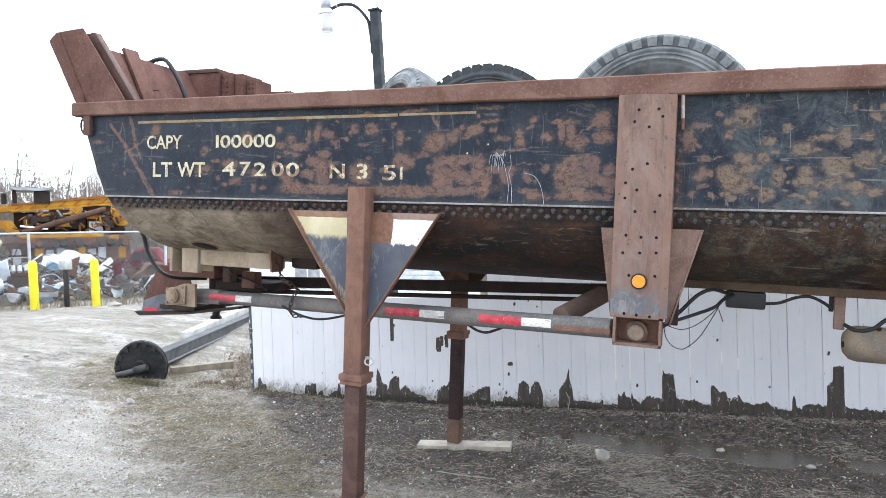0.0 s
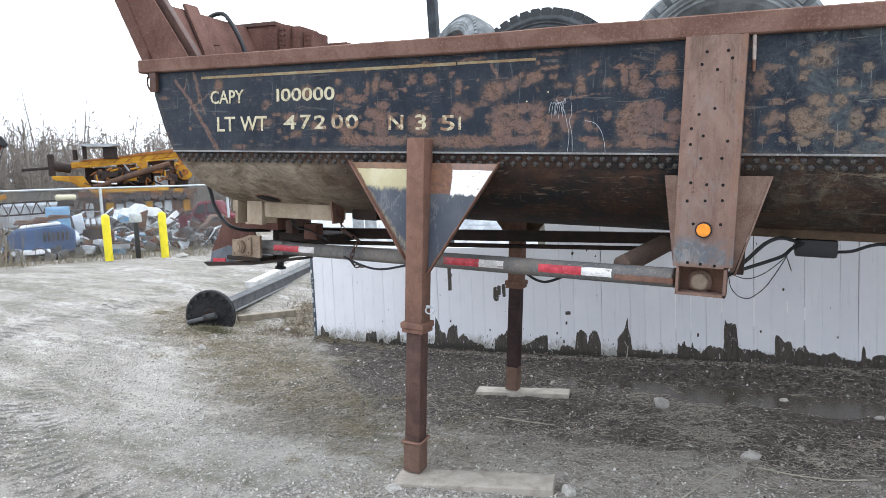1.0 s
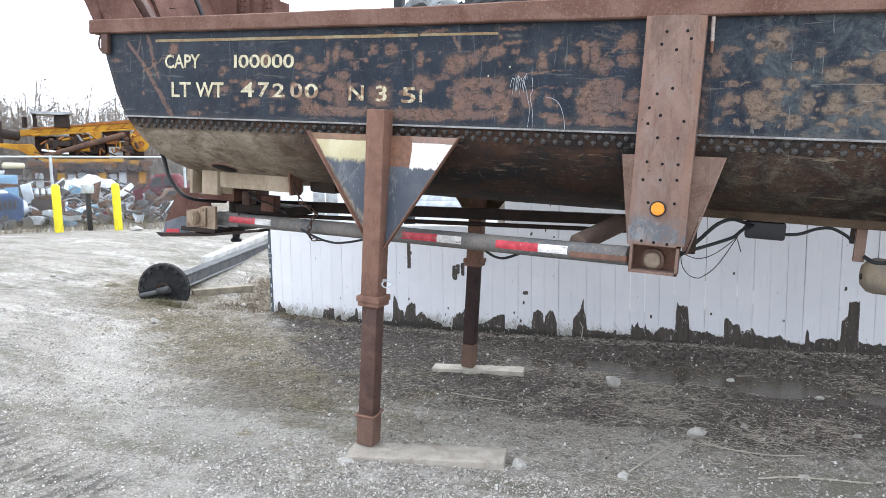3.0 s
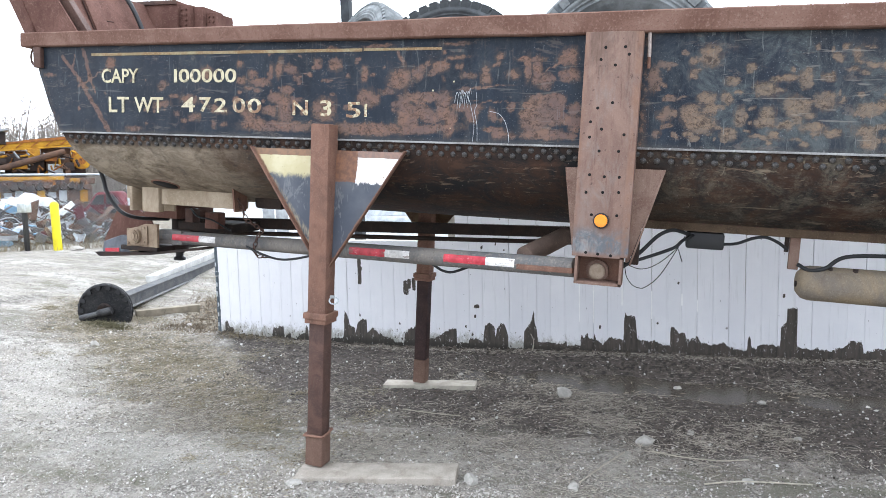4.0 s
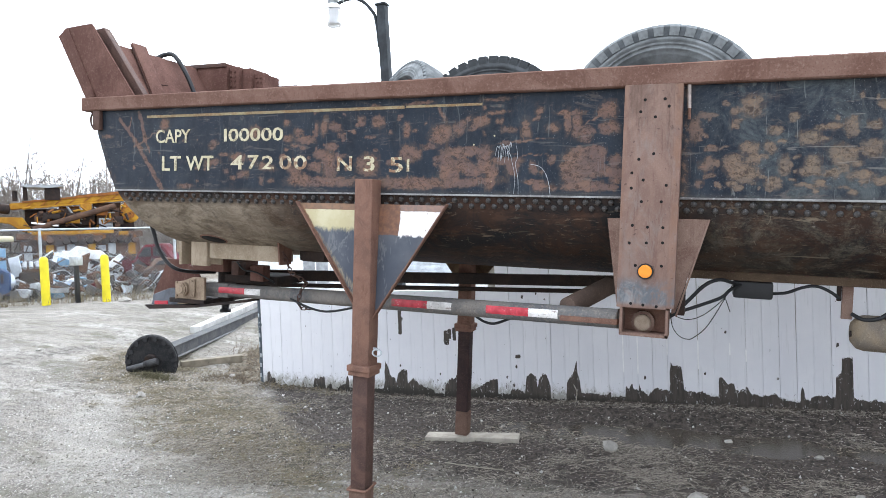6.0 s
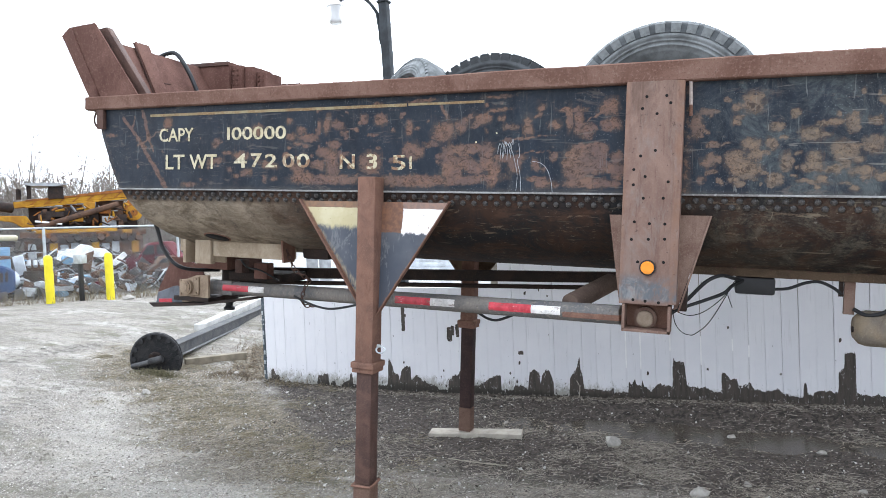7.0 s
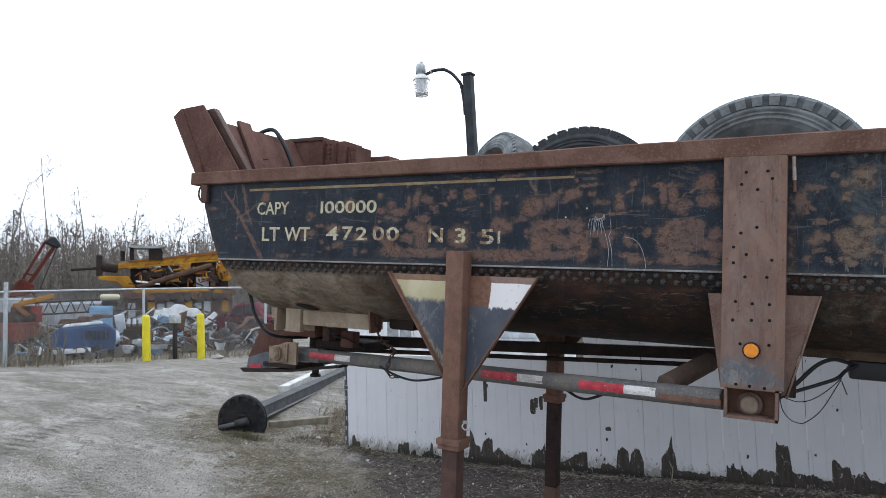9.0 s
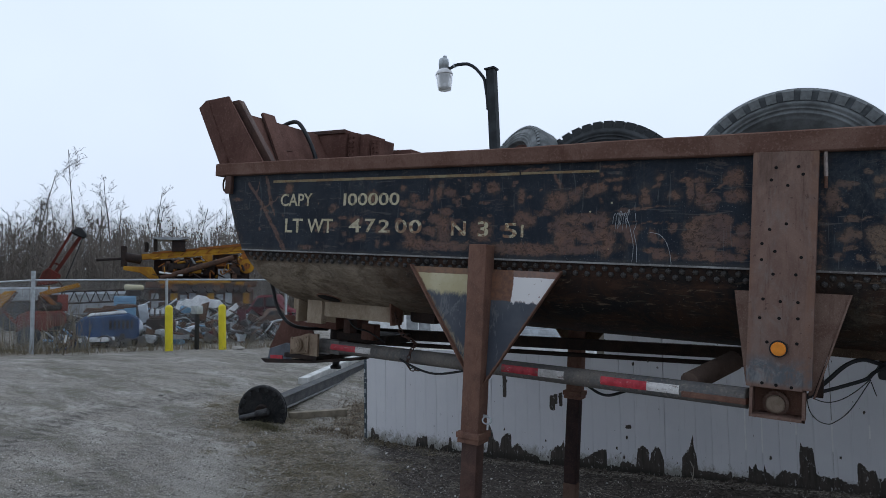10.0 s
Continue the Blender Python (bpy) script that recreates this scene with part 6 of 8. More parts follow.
# ---------------------------------------------------------------- tyres in the tub
def tyre(label, R, w, lugs, at, rim=False, smooth_crown=False, mat=None):
    """A truck tyre on the local Z axis."""
    t = thing("truck_tyre", label, "tyre", at, "tyres in the tub")
    h, b = w / 2, R * (0.66 if rim else 0.56)
    crown = 1.0 if smooth_crown else 0.972
    prof = [(b, -h * 0.62), (b + 0.02, -h * 0.78), (R * 0.70, -h * 1.0), (R * 0.71, -h * 1.03), (R * 0.745, -h * 1.035), (R * 0.75, -h * 1.07), (R * 0.762, -h * 1.07), (R * 0.767, -h * 1.04), (R * 0.79, -h * 1.045), (R * 0.794, -h * 1.075), (R * 0.803, -h * 1.075), (R * 0.808, -h * 1.048), (R * 0.82, -h * 1.05), (R * 0.83, -h * 1.08), (R * 0.855, -h * 1.08), (R * 0.86, -h * 1.04), (R * 0.90, -h * 0.98), (R * 0.945, -h * 0.90), (R * crown, -h * 0.62),
            (R * crown, 0), (R * crown, h * 0.62), (R * 0.945, h * 0.90), (R * 0.90, h * 0.98), (R * 0.82, h * 1.05), (R * 0.70, h * 1.0), (b + 0.02, h * 0.78), (b, h * 0.62), (b, -h * 0.62)]
    mat = mat or M_TYRE
    part("carcass", lathe(prof, 96), mat, t)
    for s in (-1, 1):
        bm = bmesh.new()
        da = math.tau / lugs * (0.31 if smooth_crown else 0.38)
        pts = []
        ends = ((s * h * 1.07, R * 0.872, R * 0.955), (s * h * 0.88, R * 0.872, R * 0.985)) if smooth_crown else ((s * h * 1.0, R * 0.885, R * 0.975), (s * h * 0.1, R * 0.94, R))
        if rim:
            ends = ((s * h * 0.99, R * 0.925, R * 0.955), (s * h * 0.88, R * 0.925, R * 0.985))
        for zz, rr0, rr1 in ends:
            for aa in (-da, da):
                pts += [Vector((rr0 * math.cos(aa), rr0 * math.sin(aa), zz)), Vector((rr1 * math.cos(aa), rr1 * math.sin(aa), zz))]
        v = [bm.verts.new(q) for q in pts]
        for q in ((0, 1, 3, 2), (4, 6, 7, 5), (0, 4, 5, 1), (2, 3, 7, 6), (1, 5, 7, 3), (0, 2, 6, 4)):
            bm.faces.new([v[i] for i in q])
        bmesh.ops.recalc_face_normals(bm, faces=bm.faces)
        first = part("tread_block", bm, mat, t)
        first.matrix_basis = Matrix.Rotation(0.5 * math.tau / lugs if s > 0 else 0, 4, "Z")
        for k in range(1, lugs):
            o = new("tread_block", first.data)
            o.parent = t
            o.matrix_basis = Matrix.Rotation((k + (0.5 if s > 0 else 0)) * math.tau / lugs, 4, "Z")
    if smooth_crown and not rim:
        # raised dark rings: the shade of the grooves is put into their colour
        part("shoulder_shade_ring", lathe([(R * 0.868, -h * 1.045), (R * 0.958, -h * 0.955), (R * 0.958, -h * 0.88), (R * 0.868, -h * 0.93), (R * 0.868, -h * 1.045)], 96), M_TYREG, t, "dark ring that paints the shade between the shoulder lugs")
        part("crown_shade_ring", lathe([(R * 0.962, -h * 0.815), (R * 0.980, -h * 0.745), (R * 0.974, -h * 0.70), (R * 0.955, -h * 0.78), (R * 0.962, -h * 0.815)], 96), M_TYREG, t, "dark ring that paints the shade of the crown groove")
    if rim:
        part("rim", lathe([(b * 1.02, -h * 0.7), (b * 0.95, -h * 0.6), (b * 0.9, h * 0.1), (b * 0.35, h * 0.2), (b * 0.35, h * 0.1)], 40), M_GUARD, t, "rust-brown wheel rim")
    return t


M_TYRE = plain("weathered_tyre", (0.165, 0.178, 0.181), 0.85, 0, 0.4, 9)
# darker rubber tone for the painted shade in the tread grooves
M_TYREG = plain("tyre_groove_shade", (0.070, 0.077, 0.081), 0.9, 0, 0.4, 9)
M_TYREB = plain("black_tyre", (0.05, 0.054, 0.057), 0.85, 0, 0.4, 9)


def facing(place, normal):
    """The pose of a wheel whose outer face looks along normal."""
    q = (-Vector(normal)).to_track_quat("Z", "Y").to_matrix().to_4x4()
    return Matrix.Translation(place) @ q


tyre("big worn grey-black lug tyre standing in the trailer tub", 0.64, 0.32, 40, facing((-0.172, 4.33, 2.437), (0.02, -1, -0.06)), smooth_crown=True)
tyre("black lug tyre standing in the trailer tub", 0.632, 0.30, 46, facing((-1.433, 4.75, 2.525), (0.1, -1, 0.03)), mat=M_TYREB)
tyre("worn grey tyre on a rusty rim leaning in the tub", 0.495, 0.218, 70, facing((-2.146, 4.60, 2.715), (-0.56, -0.733, 0.385)), True, True)

# ---------------------------------------------------------------- yard: fence, bollards
def gz(x, y):
    return ground_z(x, y)


def bollard(x, y, h, lean):
    b = thing("bollard", "bright yellow steel bollard set in the gravel", "bollard", Matrix.Translation((x, y, gz(x, y) - 0.05)) @ Matrix.Rotation(radians(lean), 4, "Y"), "yellow bollards")
    part("sleeve", lathe([(0.0, h + 0.05), (0.05, h + 0.04), (0.085, h + 0.0), (0.09, h - 0.03), (0.09, 0.0)], 20), M_YELLOW, b)
    return b


bollard(-13.75, 10.35, 1.09, -1.0)
bollard(-13.0, 11.3, 1.10, -1.0)
bp = thing("marker_post", "thin black steel post with a grey box on top", "post", Matrix.Translation((-13.5, 10.95, gz(-13.5, 10.95))))
part("post", box((-0.04, -0.04, -0.05), (0.04, 0.04, 0.86), 0.004), M_BLACKP, bp)
part("box", box((-0.11, -0.09, 0.86), (0.11, 0.09, 1.06), 0.01), M_GALV, bp, "grey metal box")

fence = thing("chain_link_fence", "galvanised chain-link fence with round steel posts", "fence")
FENCE = [(-19.6, 8.9), (-16.2, 8.5), (-14.12, 10.55), (-12.15, 12.6)]
FH = 1.72
M_WIRE = plain("weathered_wire", (0.50, 0.52, 0.53), 0.5, 0.3, 0.2, 12)


def chain_mesh(p, q):
    """Woven wire between two posts."""
    p, q = Vector(p), Vector(q)
    L, H, s = (q - p).length, FH - 0.06, 0.07
    d = (q - p).normalized()
    verts, faces = [], []

    def wire(u0, z0, u1, z1):
        r = 0.0015
        nrm = d.cross(Vector((0, 0, 1)))
        dirv = (d * (u1 - u0) + Vector((0, 0, z1 - z0))).normalized()
        side = dirv.cross(nrm)
        base = len(verts)
        for u, z in ((u0, z0), (u1, z1)):
            c = p + d * u + Vector((0, 0, z + 0.04))
            verts.extend([c + side * r, c - side * r * 0.5 + nrm * r, c - side * r * 0.5 - nrm * r])
        for k in range(3):
            faces.append((base + k, base + (k + 1) % 3, base + 3 + (k + 1) % 3, base + 3 + k))
    c = -H
    while c < L:
        u0, z0, u1, z1 = c, 0.0, c + H, H
        if u0 < 0:
            z0, u0 = -u0, 0.0
        if u1 > L:
            z1, u1 = z1 - (u1 - L), L
        wire(u0, z0, u1, z1)
        wire(L - u0, z0, L - u1, z1)
        c += s
    me = bpy.data.meshes.new("wire_mesh")
    me.from_pydata([tuple(v) for v in verts], [], faces)
    me.materials.append(M_WIRE)
    ob = new("wire_mesh", me)
    ob.parent = fence
    return tagged(ob, "woven wire mesh", kind="stuff")


for i, (px, py) in enumerate(FENCE):
    z = gz(px, py)
    tall = 0.22 if i == 1 else 0.03
    r = 0.045 if i == 1 else 0.032
    part("post", rod((px, py, z - 0.1), (px, py, z + FH + tall), r, seg=12, bevel=0.006), M_GALV, fence)
for (ax, ay), (bx, by) in zip(FENCE, FENCE[1:]):
    za, zb = gz(ax, ay), gz(bx, by)
    part("top_rail", rod((ax, ay, za + FH), (bx, by, zb + FH), 0.022, seg=10), M_GALV, fence)
    chain_mesh((ax, ay, za), (bx, by, zb))

# ---------------------------------------------------------------- street lamp behind the wall
lp = thing("yard_lamp", "dark timber pole with a bent arm and a barn-style lamp head", "street lamp", Matrix.Translation((-4.326, 9.05, -0.13)) @ Matrix.Rotation(radians(-1.6), 4, "Y"))
M_POLE = plain("dark_pole", (0.032, 0.037, 0.042), 0.8, 0, 0.35, 7)
part("pole", box((-0.068, -0.068, -0.15), (0.068, 0.068, 5.46), 0.012), M_POLE, lp)
part("pole_cap", box((-0.085, -0.085, 5.46), (0.085, 0.085, 5.49), 0.004), M_POLE, lp)
part("arm", hose([(-0.09, 0, 4.85), (-0.095, 0, 5.05), (-0.12, 0, 5.28), (-0.145, 0, 5.37), (-0.269, 0, 5.54), (-0.392, 0, 5.636), (-0.5, 0, 5.665), (-0.62, 0, 5.673), (-0.72, 0, 5.65), (-0.78, 0, 5.64)], 0.026), M_POLE, lp, "bent steel arm")
LH = Matrix.Translation((-0.849, 0, 5.60))
head = part("lamp_head", lathe([(0.0, 0.232), (0.06, 0.23), (0.078, 0.21), (0.084, 0.16), (0.084, 0.041), (0.0, 0.041)], 24, None, LH), M_GALV, lp, "grey cast lamp housing")
part("collar", rod((-0.66, 0, 5.668), (-0.64, 0, 5.671), 0.034, seg=14), M_GALV, lp)
part("photocell", rod((-0.825, 0, 5.83), (-0.825, 0, 5.868), 0.034, seg=12, bevel=0.006), M_GALV, head)
gm = Nodes("frosted_glass")
M_GLASSY = gm.done((0.90, 0.91, 0.92), 0.35, 0, None)
gm.bsdf.inputs["Transmission Weight"].default_value = 0.55
part("reflector_skirt", lathe([(0.084, 0.044), (0.10, 0.038), (0.128, 0.0), (0.143, -0.035), (0.143, -0.048), (0.138, -0.046), (0.122, -0.002), (0.08, 0.034)], 24, None, LH), plain("white_enamel", (0.82, 0.82, 0.82), 0.4, 0, 0.1, 9), lp, "white enamelled skirt")
part("refractor", lathe([(0.137, -0.05), (0.133, -0.10), (0.112, -0.25), (0.102, -0.292), (0.0, -0.298), (0.0, -0.292), (0.097, -0.287), (0.107, -0.248), (0.128, -0.10), (0.132, -0.05)], 24, None, LH), M_GLASSY, lp, "ribbed frosted refractor")

# ---------------------------------------------------------------- column lying on the ground
AX0, AX1 = Vector((-7.03, 6.76, 0.255)), Vector((-8.62, 10.75, 0.265))
col = thing("lying_column", "dark steel column with a round bolted base plate, lying on the gravel", "steel column",
            Matrix.Translation(AX0) @ (AX1 - AX0).to_track_quat("X", "Z").to_matrix().to_4x4())
M_COLD = rusty("old_steel", (0.07, 0.073, 0.08), (0.11, 0.11, 0.11), (0.22, 0.215, 0.205), 5)
M_COLP = rusty("pale_worn_steel", (0.26, 0.265, 0.27), (0.19, 0.19, 0.19), (0.36, 0.36, 0.35), 5)
M_BASEP = rusty("black_base_plate", (0.016, 0.017, 0.019), (0.035, 0.034, 0.034), (0.12, 0.115, 0.11), 6, 0.75)
disc = part("base_plate", rod((-0.04, 0, 0), (0.0, 0, 0), 0.355, seg=40, bevel=0.008), M_BASEP, col, "dark round base plate")
for k in range(14):
    a = k * math.tau / 14
    part("bolt", rod((-0.065, 0.30 * math.cos(a), 0.30 * math.sin(a)), (-0.038, 0.30 * math.cos(a), 0.30 * math.sin(a)), 0.032, seg=6), M_BLACKP, disc)
part("rim_ring", lathe([(0.325, -0.06), (0.35, -0.06), (0.35, -0.035), (0.325, -0.035)], 40, None, Matrix.Rotation(radians(90), 4, "Y")), M_BLACKP, disc)
M_BUMP = rusty("scuffed_black", (0.06, 0.06, 0.062), (0.03, 0.03, 0.032), (0.2, 0.19, 0.18), 9, 0.6)
for k in range(26):
    a = k * math.tau / 26
    part("stud", rod((-0.062, 0.337 * math.cos(a), 0.337 * math.sin(a)), (-0.036, 0.337 * math.cos(a), 0.337 * math.sin(a)), 0.018, 0.012, seg=8), M_BUMP, disc)
part("bar_sleeve", rod((-0.12, 0.06, -0.035), (-0.12, -0.12, 0.005), 0.052, seg=14, bevel=0.006), M_BUMP, disc)
part("hub", rod((-0.10, 0.0, 0.0), (-0.035, 0.0, 0.02), 0.085, seg=16, bevel=0.01), M_DARK, disc)
part("hub_bar", rod((-0.12, 0.30, -0.085), (-0.12, -0.10, 0.0), 0.034, seg=12, bevel=0.006), M_COLD, disc, "pale bar across the plate")
part("shaft", box((0.0, -0.085, -0.055), (5.6, 0.085, 0.085), 0.01), M_COLD, col)
part("flange", box((0.0, -0.105, 0.086), (5.6, 0.105, 0.104), 0.004), M_COLD, col, "worn top flange")
part("flange", box((0.0, -0.115, -0.076), (5.6, 0.115, -0.056), 0.004), M_COLP, col)
part("support_block", box((3.4, -0.09, -0.40), (3.6, 0.09, -0.078), 0.01), M_DARK, col)
tagged(link("white_beam", beam((-8.47, 9.15, gz(-8.47, 9.15) + 0.05), (-9.75, 12.7, gz(-9.75, 12.7) + 0.06), 0.18, 0.13, 0.01), plain("old_white_paint", (0.55, 0.55, 0.53), 0.8, 0, 0.2, 5)), "white-painted beam lying beside the steel column", "beam")
tagged(link("timber_offcut", beam((-6.95, 7.18, 0.085), (-6.43, 7.85, 0.075), 0.15, 0.16, 0.012), plain("brown_timber", (0.20, 0.172, 0.13), 0.9, 0, 0.25, 8)), "weathered brown timber offcut on the ground", "timber")

# ---------------------------------------------------------------- scrap yard behind the fence
def spot(az, d, dz=0.0):
    """A place on the ground, az degrees left of the trailer's square line and d metres off: x to the right, y away, z up."""
    a = radians(az)
    px, py = -math.sin(a) * d, math.cos(a) * d
    return Matrix.Translation((px, py, dz)) @ Matrix.Rotation(a, 4, "Z")


GY = 0.56
M_YRIG = rusty("worn_yellow", (0.53, 0.285, 0.03), (0.34, 0.155, 0.025), (0.14, 0.065, 0.03), 2.5, 0.7)
M_RIGRUST = rusty("rig_rust", (0.34, 0.13, 0.035), (0.19, 0.075, 0.03), (0.42, 0.22, 0.05), 3)
M_REDM = rusty("worn_red", (0.25, 0.052, 0.034), (0.16, 0.036, 0.027), (0.11, 0.055, 0.04), 2.5, 0.75)
M_BOOM = rusty("boom_red", (0.14, 0.032, 0.025), (0.085, 0.026, 0.02), (0.22, 0.08, 0.055), 3, 0.75)
M_BLUE = rusty("worn_blue", (0.045, 0.09, 0.20), (0.03, 0.06, 0.14), (0.14, 0.19, 0.27), 3, 0.65)
M_LBLUE = plain("light_blue_paint", (0.20, 0.36, 0.52), 0.5, 0, 0.2, 4)
M_WHITEM = plain("white_sheet_metal", (0.82, 0.84, 0.85), 0.4, 0, 0.2, 3)
M_PALE = plain("pale_blue_grey_metal", (0.58, 0.63, 0.68), 0.5, 0, 0.25, 4)
M_MAROON = rusty("maroon_paint", (0.12, 0.014, 0.022), (0.07, 0.012, 0.017), (0.14, 0.045, 0.045), 3, 0.8)
M_SCRAP = rusty("scrap_rust", (0.13, 0.075, 0.05), (0.075, 0.05, 0.04), (0.25, 0.15, 0.1), 4)
M_GREYM = plain("grey_metal", (0.36, 0.378, 0.395), 0.5, 0.1, 0.3, 4)
M_OILY = rusty("oily_steel", (0.07, 0.07, 0.073), (0.10, 0.092, 0.088), (0.20, 0.18, 0.165), 4, 0.7)
M_CREAM = plain("cream_plastic", (0.55, 0.50, 0.33), 0.5, 0, 0.15, 4)

# yellow drill rig on a carrier, mast folded flat
rig = thing("drill_rig", "worn yellow drill rig with its mast folded flat", "drill rig", spot(52, 27))
mast = part("mast", beam((-1.35, 0, 3.30), (2.6, 0, 3.68), 0.5, 0.2, 0.02), M_YRIG, rig)
part("mast_edge", beam((-1.0, -0.26, 3.44), (2.6, -0.26, 3.79), 0.05, 0.06, 0.006), M_RIGRUST, rig)
part("mast_edge", beam((-1.0, -0.26, 3.22), (2.6, -0.26, 3.53), 0.05, 0.06, 0.006), M_YRIG, rig)
part("mast_comb", slab([(0.6, 3.48), (2.5, 3.66), (2.5, 3.86), (0.6, 3.66)], 1, -0.23, -0.18), M_RIGRUST, rig)
for k in range(8):
    part("lattice", beam((-0.9 + k * 0.44, -0.27, 3.26 + k * 0.042), (-0.68 + k * 0.44, -0.27, 3.45 + k * 0.042), 0.04, 0.03, 0), M_RIGRUST, rig)
part("chuck", box((-2.05, -0.2, 2.95), (-1.85, 0.15, 3.7), 0.03), M_DARK, rig)
part("chuck", rod((-1.9, -0.1, 3.3), (-1.35, -0.1, 3.2), 0.17, seg=12, bevel=0.03), M_DARK, rig)
part("drill_rod", rod((-2.85, -0.1, 3.18), (-1.9, -0.1, 3.24), 0.05, seg=10), M_DARK, rig)
part("lower_frame", slab([(-1.95, 2.95), (-1.0, 2.92), (-0.75, 2.5), (-1.0, 2.42), (-1.4, 2.72), (-1.95, 2.82)], 1, -0.35, 0.3, 0.02), M_YRIG, rig)
part("canopy_post", box((-0.95, -0.3, 3.5), (-0.82, -0.2, 3.95), 0.01), M_DARK, rig)
part("canopy_post", box((-0.32, -0.35, 3.5), (0.15, -0.1, 3.92), 0.02), M_DARK, rig)
part("canopy_roof", slab([(-1.0, 3.98), (-0.8, 3.93), (-0.1, 3.92), (0.25, 3.97), (0.25, 4.01), (-1.0, 4.03)], 1, -0.5, 0.5), M_GREYM, rig)
part("stack", rod((-1.2, 0, 3.5), (-1.2, 0, 3.85), 0.08, seg=10), M_DARK, rig)
part("yellow_box", box((0.75, -0.4, 3.02), (1.1, -0.1, 3.36), 0.02), M_YRIG, rig)
part("hydraulic_ram", rod((-0.7, -0.55, 2.5), (1.85, -0.55, 3.28), 0.1, seg=12, bevel=0.02), M_SCRAP, rig)
part("winch", rod((2.35, -0.4, 2.95), (2.35, -0.1, 2.95), 0.28, seg=20, bevel=0.03), M_YRIG, rig)
part("winch", rod((2.35, -0.44, 2.95), (2.35, -0.4, 2.95), 0.12, seg=14), M_RIGRUST, rig)
part("engine", box((-0.3, -0.3, 2.6), (1.2, 0.5, 3.2), 0.04), M_DARK, rig)
part("engine", box((1.25, -0.25, 2.5), (2.0, 0.5, 3.2), 0.05), M_SCRAP, rig)
random.seed(31)
part("back_plate", box((0.1, 0.0, 2.75), (0.72, 0.06, 3.3), 0.01), M_RIGRUST, rig)
part("back_plate", box((1.15, 0.0, 2.7), (2.05, 0.06, 3.42), 0.01), M_SCRAP, rig)
part("side_plate", box((1.3, -0.42, 2.4), (1.75, -0.36, 2.85), 0.02), M_GREYM, rig)
part("white_pipe", rod((-0.75, -0.6, 2.72), (0.05, -0.6, 2.6), 0.035, seg=8), M_WHITEM, rig)
part("boom_hinge", slab([(2.0, 3.0), (2.35, 2.7), (2.6, 2.9), (2.55, 3.5), (2.2, 3.5)], 1, -0.3, -0.1, 0.02), M_RIGRUST, rig)
part("deck_rail", box((-0.75, -0.66, 2.30), (1.75, -0.6, 2.42), 0.01), M_YRIG, rig)
for k in range(26):
    lx = -0.8 + 0.125 * k + random.uniform(-0.04, 0.04)
    part("lug", slab([(lx, 2.08), (lx + 0.09, 2.05), (lx + 0.13, 2.17), (lx + 0.05, 2.25 + 0.04 * random.random())], 1, -0.74, -0.64, 0.006), random.choice((M_RIGRUST, M_DARK, M_SCRAP, M_SCRAP, M_DARK)), rig)
part("engine_cover", box((-0.95, 0.12, 2.36), (2.5, 0.6, 3.22), 0.04), M_DARK, rig)
for k in range(9):
    a = Vector((random.uniform(-0.8, 2.0), -0.42, random.uniform(2.42, 3.1)))
    w, h = random.uniform(0.06, 0.2), random.uniform(0.05, 0.16)
    part("housing", box(a - Vector((w, 0.1, h)), a + Vector((w, 0.25, h)), 0.02), random.choice((M_DARK, M_SCRAP, M_YRIG, M_DARK, M_RIGRUST)), rig)
for k in range(64):
    a = Vector((random.uniform(-0.9, 2.3), -0.4 + random.uniform(-0.15, 0.1), random.uniform(2.4, 3.3)))
    b = a + Vector((random.uniform(-0.4, 0.4), random.uniform(-0.1, 0.1), random.uniform(-0.25, 0.25)))
    part("pipe", rod(a, b, random.uniform(0.015, 0.045), seg=7), random.choice((M_DARK, M_SCRAP, M_YRIG, M_GREYM, M_RIGRUST)), rig)
part("deck", box((-1.2, -0.6, 2.16), (2.7, 1.0, 2.36), 0.02), M_SCRAP, rig)
for k in range(7):
    part("deck_plate", box((-0.6 + k * 0.42, -0.63, 2.2 + 0.03 * (k % 3)), (-0.3 + k * 0.42 + 0.06 * (k % 2), -0.6, 2.36), 0.01), (M_RIGRUST, M_SCRAP, M_YRIG, M_SCRAP)[k % 4], rig)
for k in range(14):
    part("track_roller", rod((-0.7 + k * 0.24, -0.75, 2.02 + 0.05 * (k % 3)), (-0.7 + k * 0.24, -0.4, 2.02), 0.11, seg=12), random.choice((M_SCRAP, M_DARK, M_DARK)), rig)
part("carrier", box((-1.1, -0.5, 1.2), (2.6, 1.0, 2.1), 0.05), M_SCRAP, rig)
for k in range(11):
    part("carrier_plate", box((-1.0 + 0.32 * k, -0.54, 1.35 + 0.05 * (k % 3)), (-0.76 + 0.32 * k, -0.5, 1.95 - 0.06 * (k % 2)), 0.01), (M_GREYM, M_SCRAP, M_YRIG, M_GREYM)[k % 4], rig)
for k in range(3):
    wh = part("wheel", rod((-0.5 + k * 1.35, -0.6, 1.06), (-0.5 + k * 1.35, -0.25, 1.06), 0.5, seg=24, bevel=0.06), M_RUBBER, rig)
    part("hub", rod((-0.5 + k * 1.35, -0.62, 1.06), (-0.5 + k * 1.35, -0.6, 1.06), 0.22, seg=16), M_SCRAP, wh)

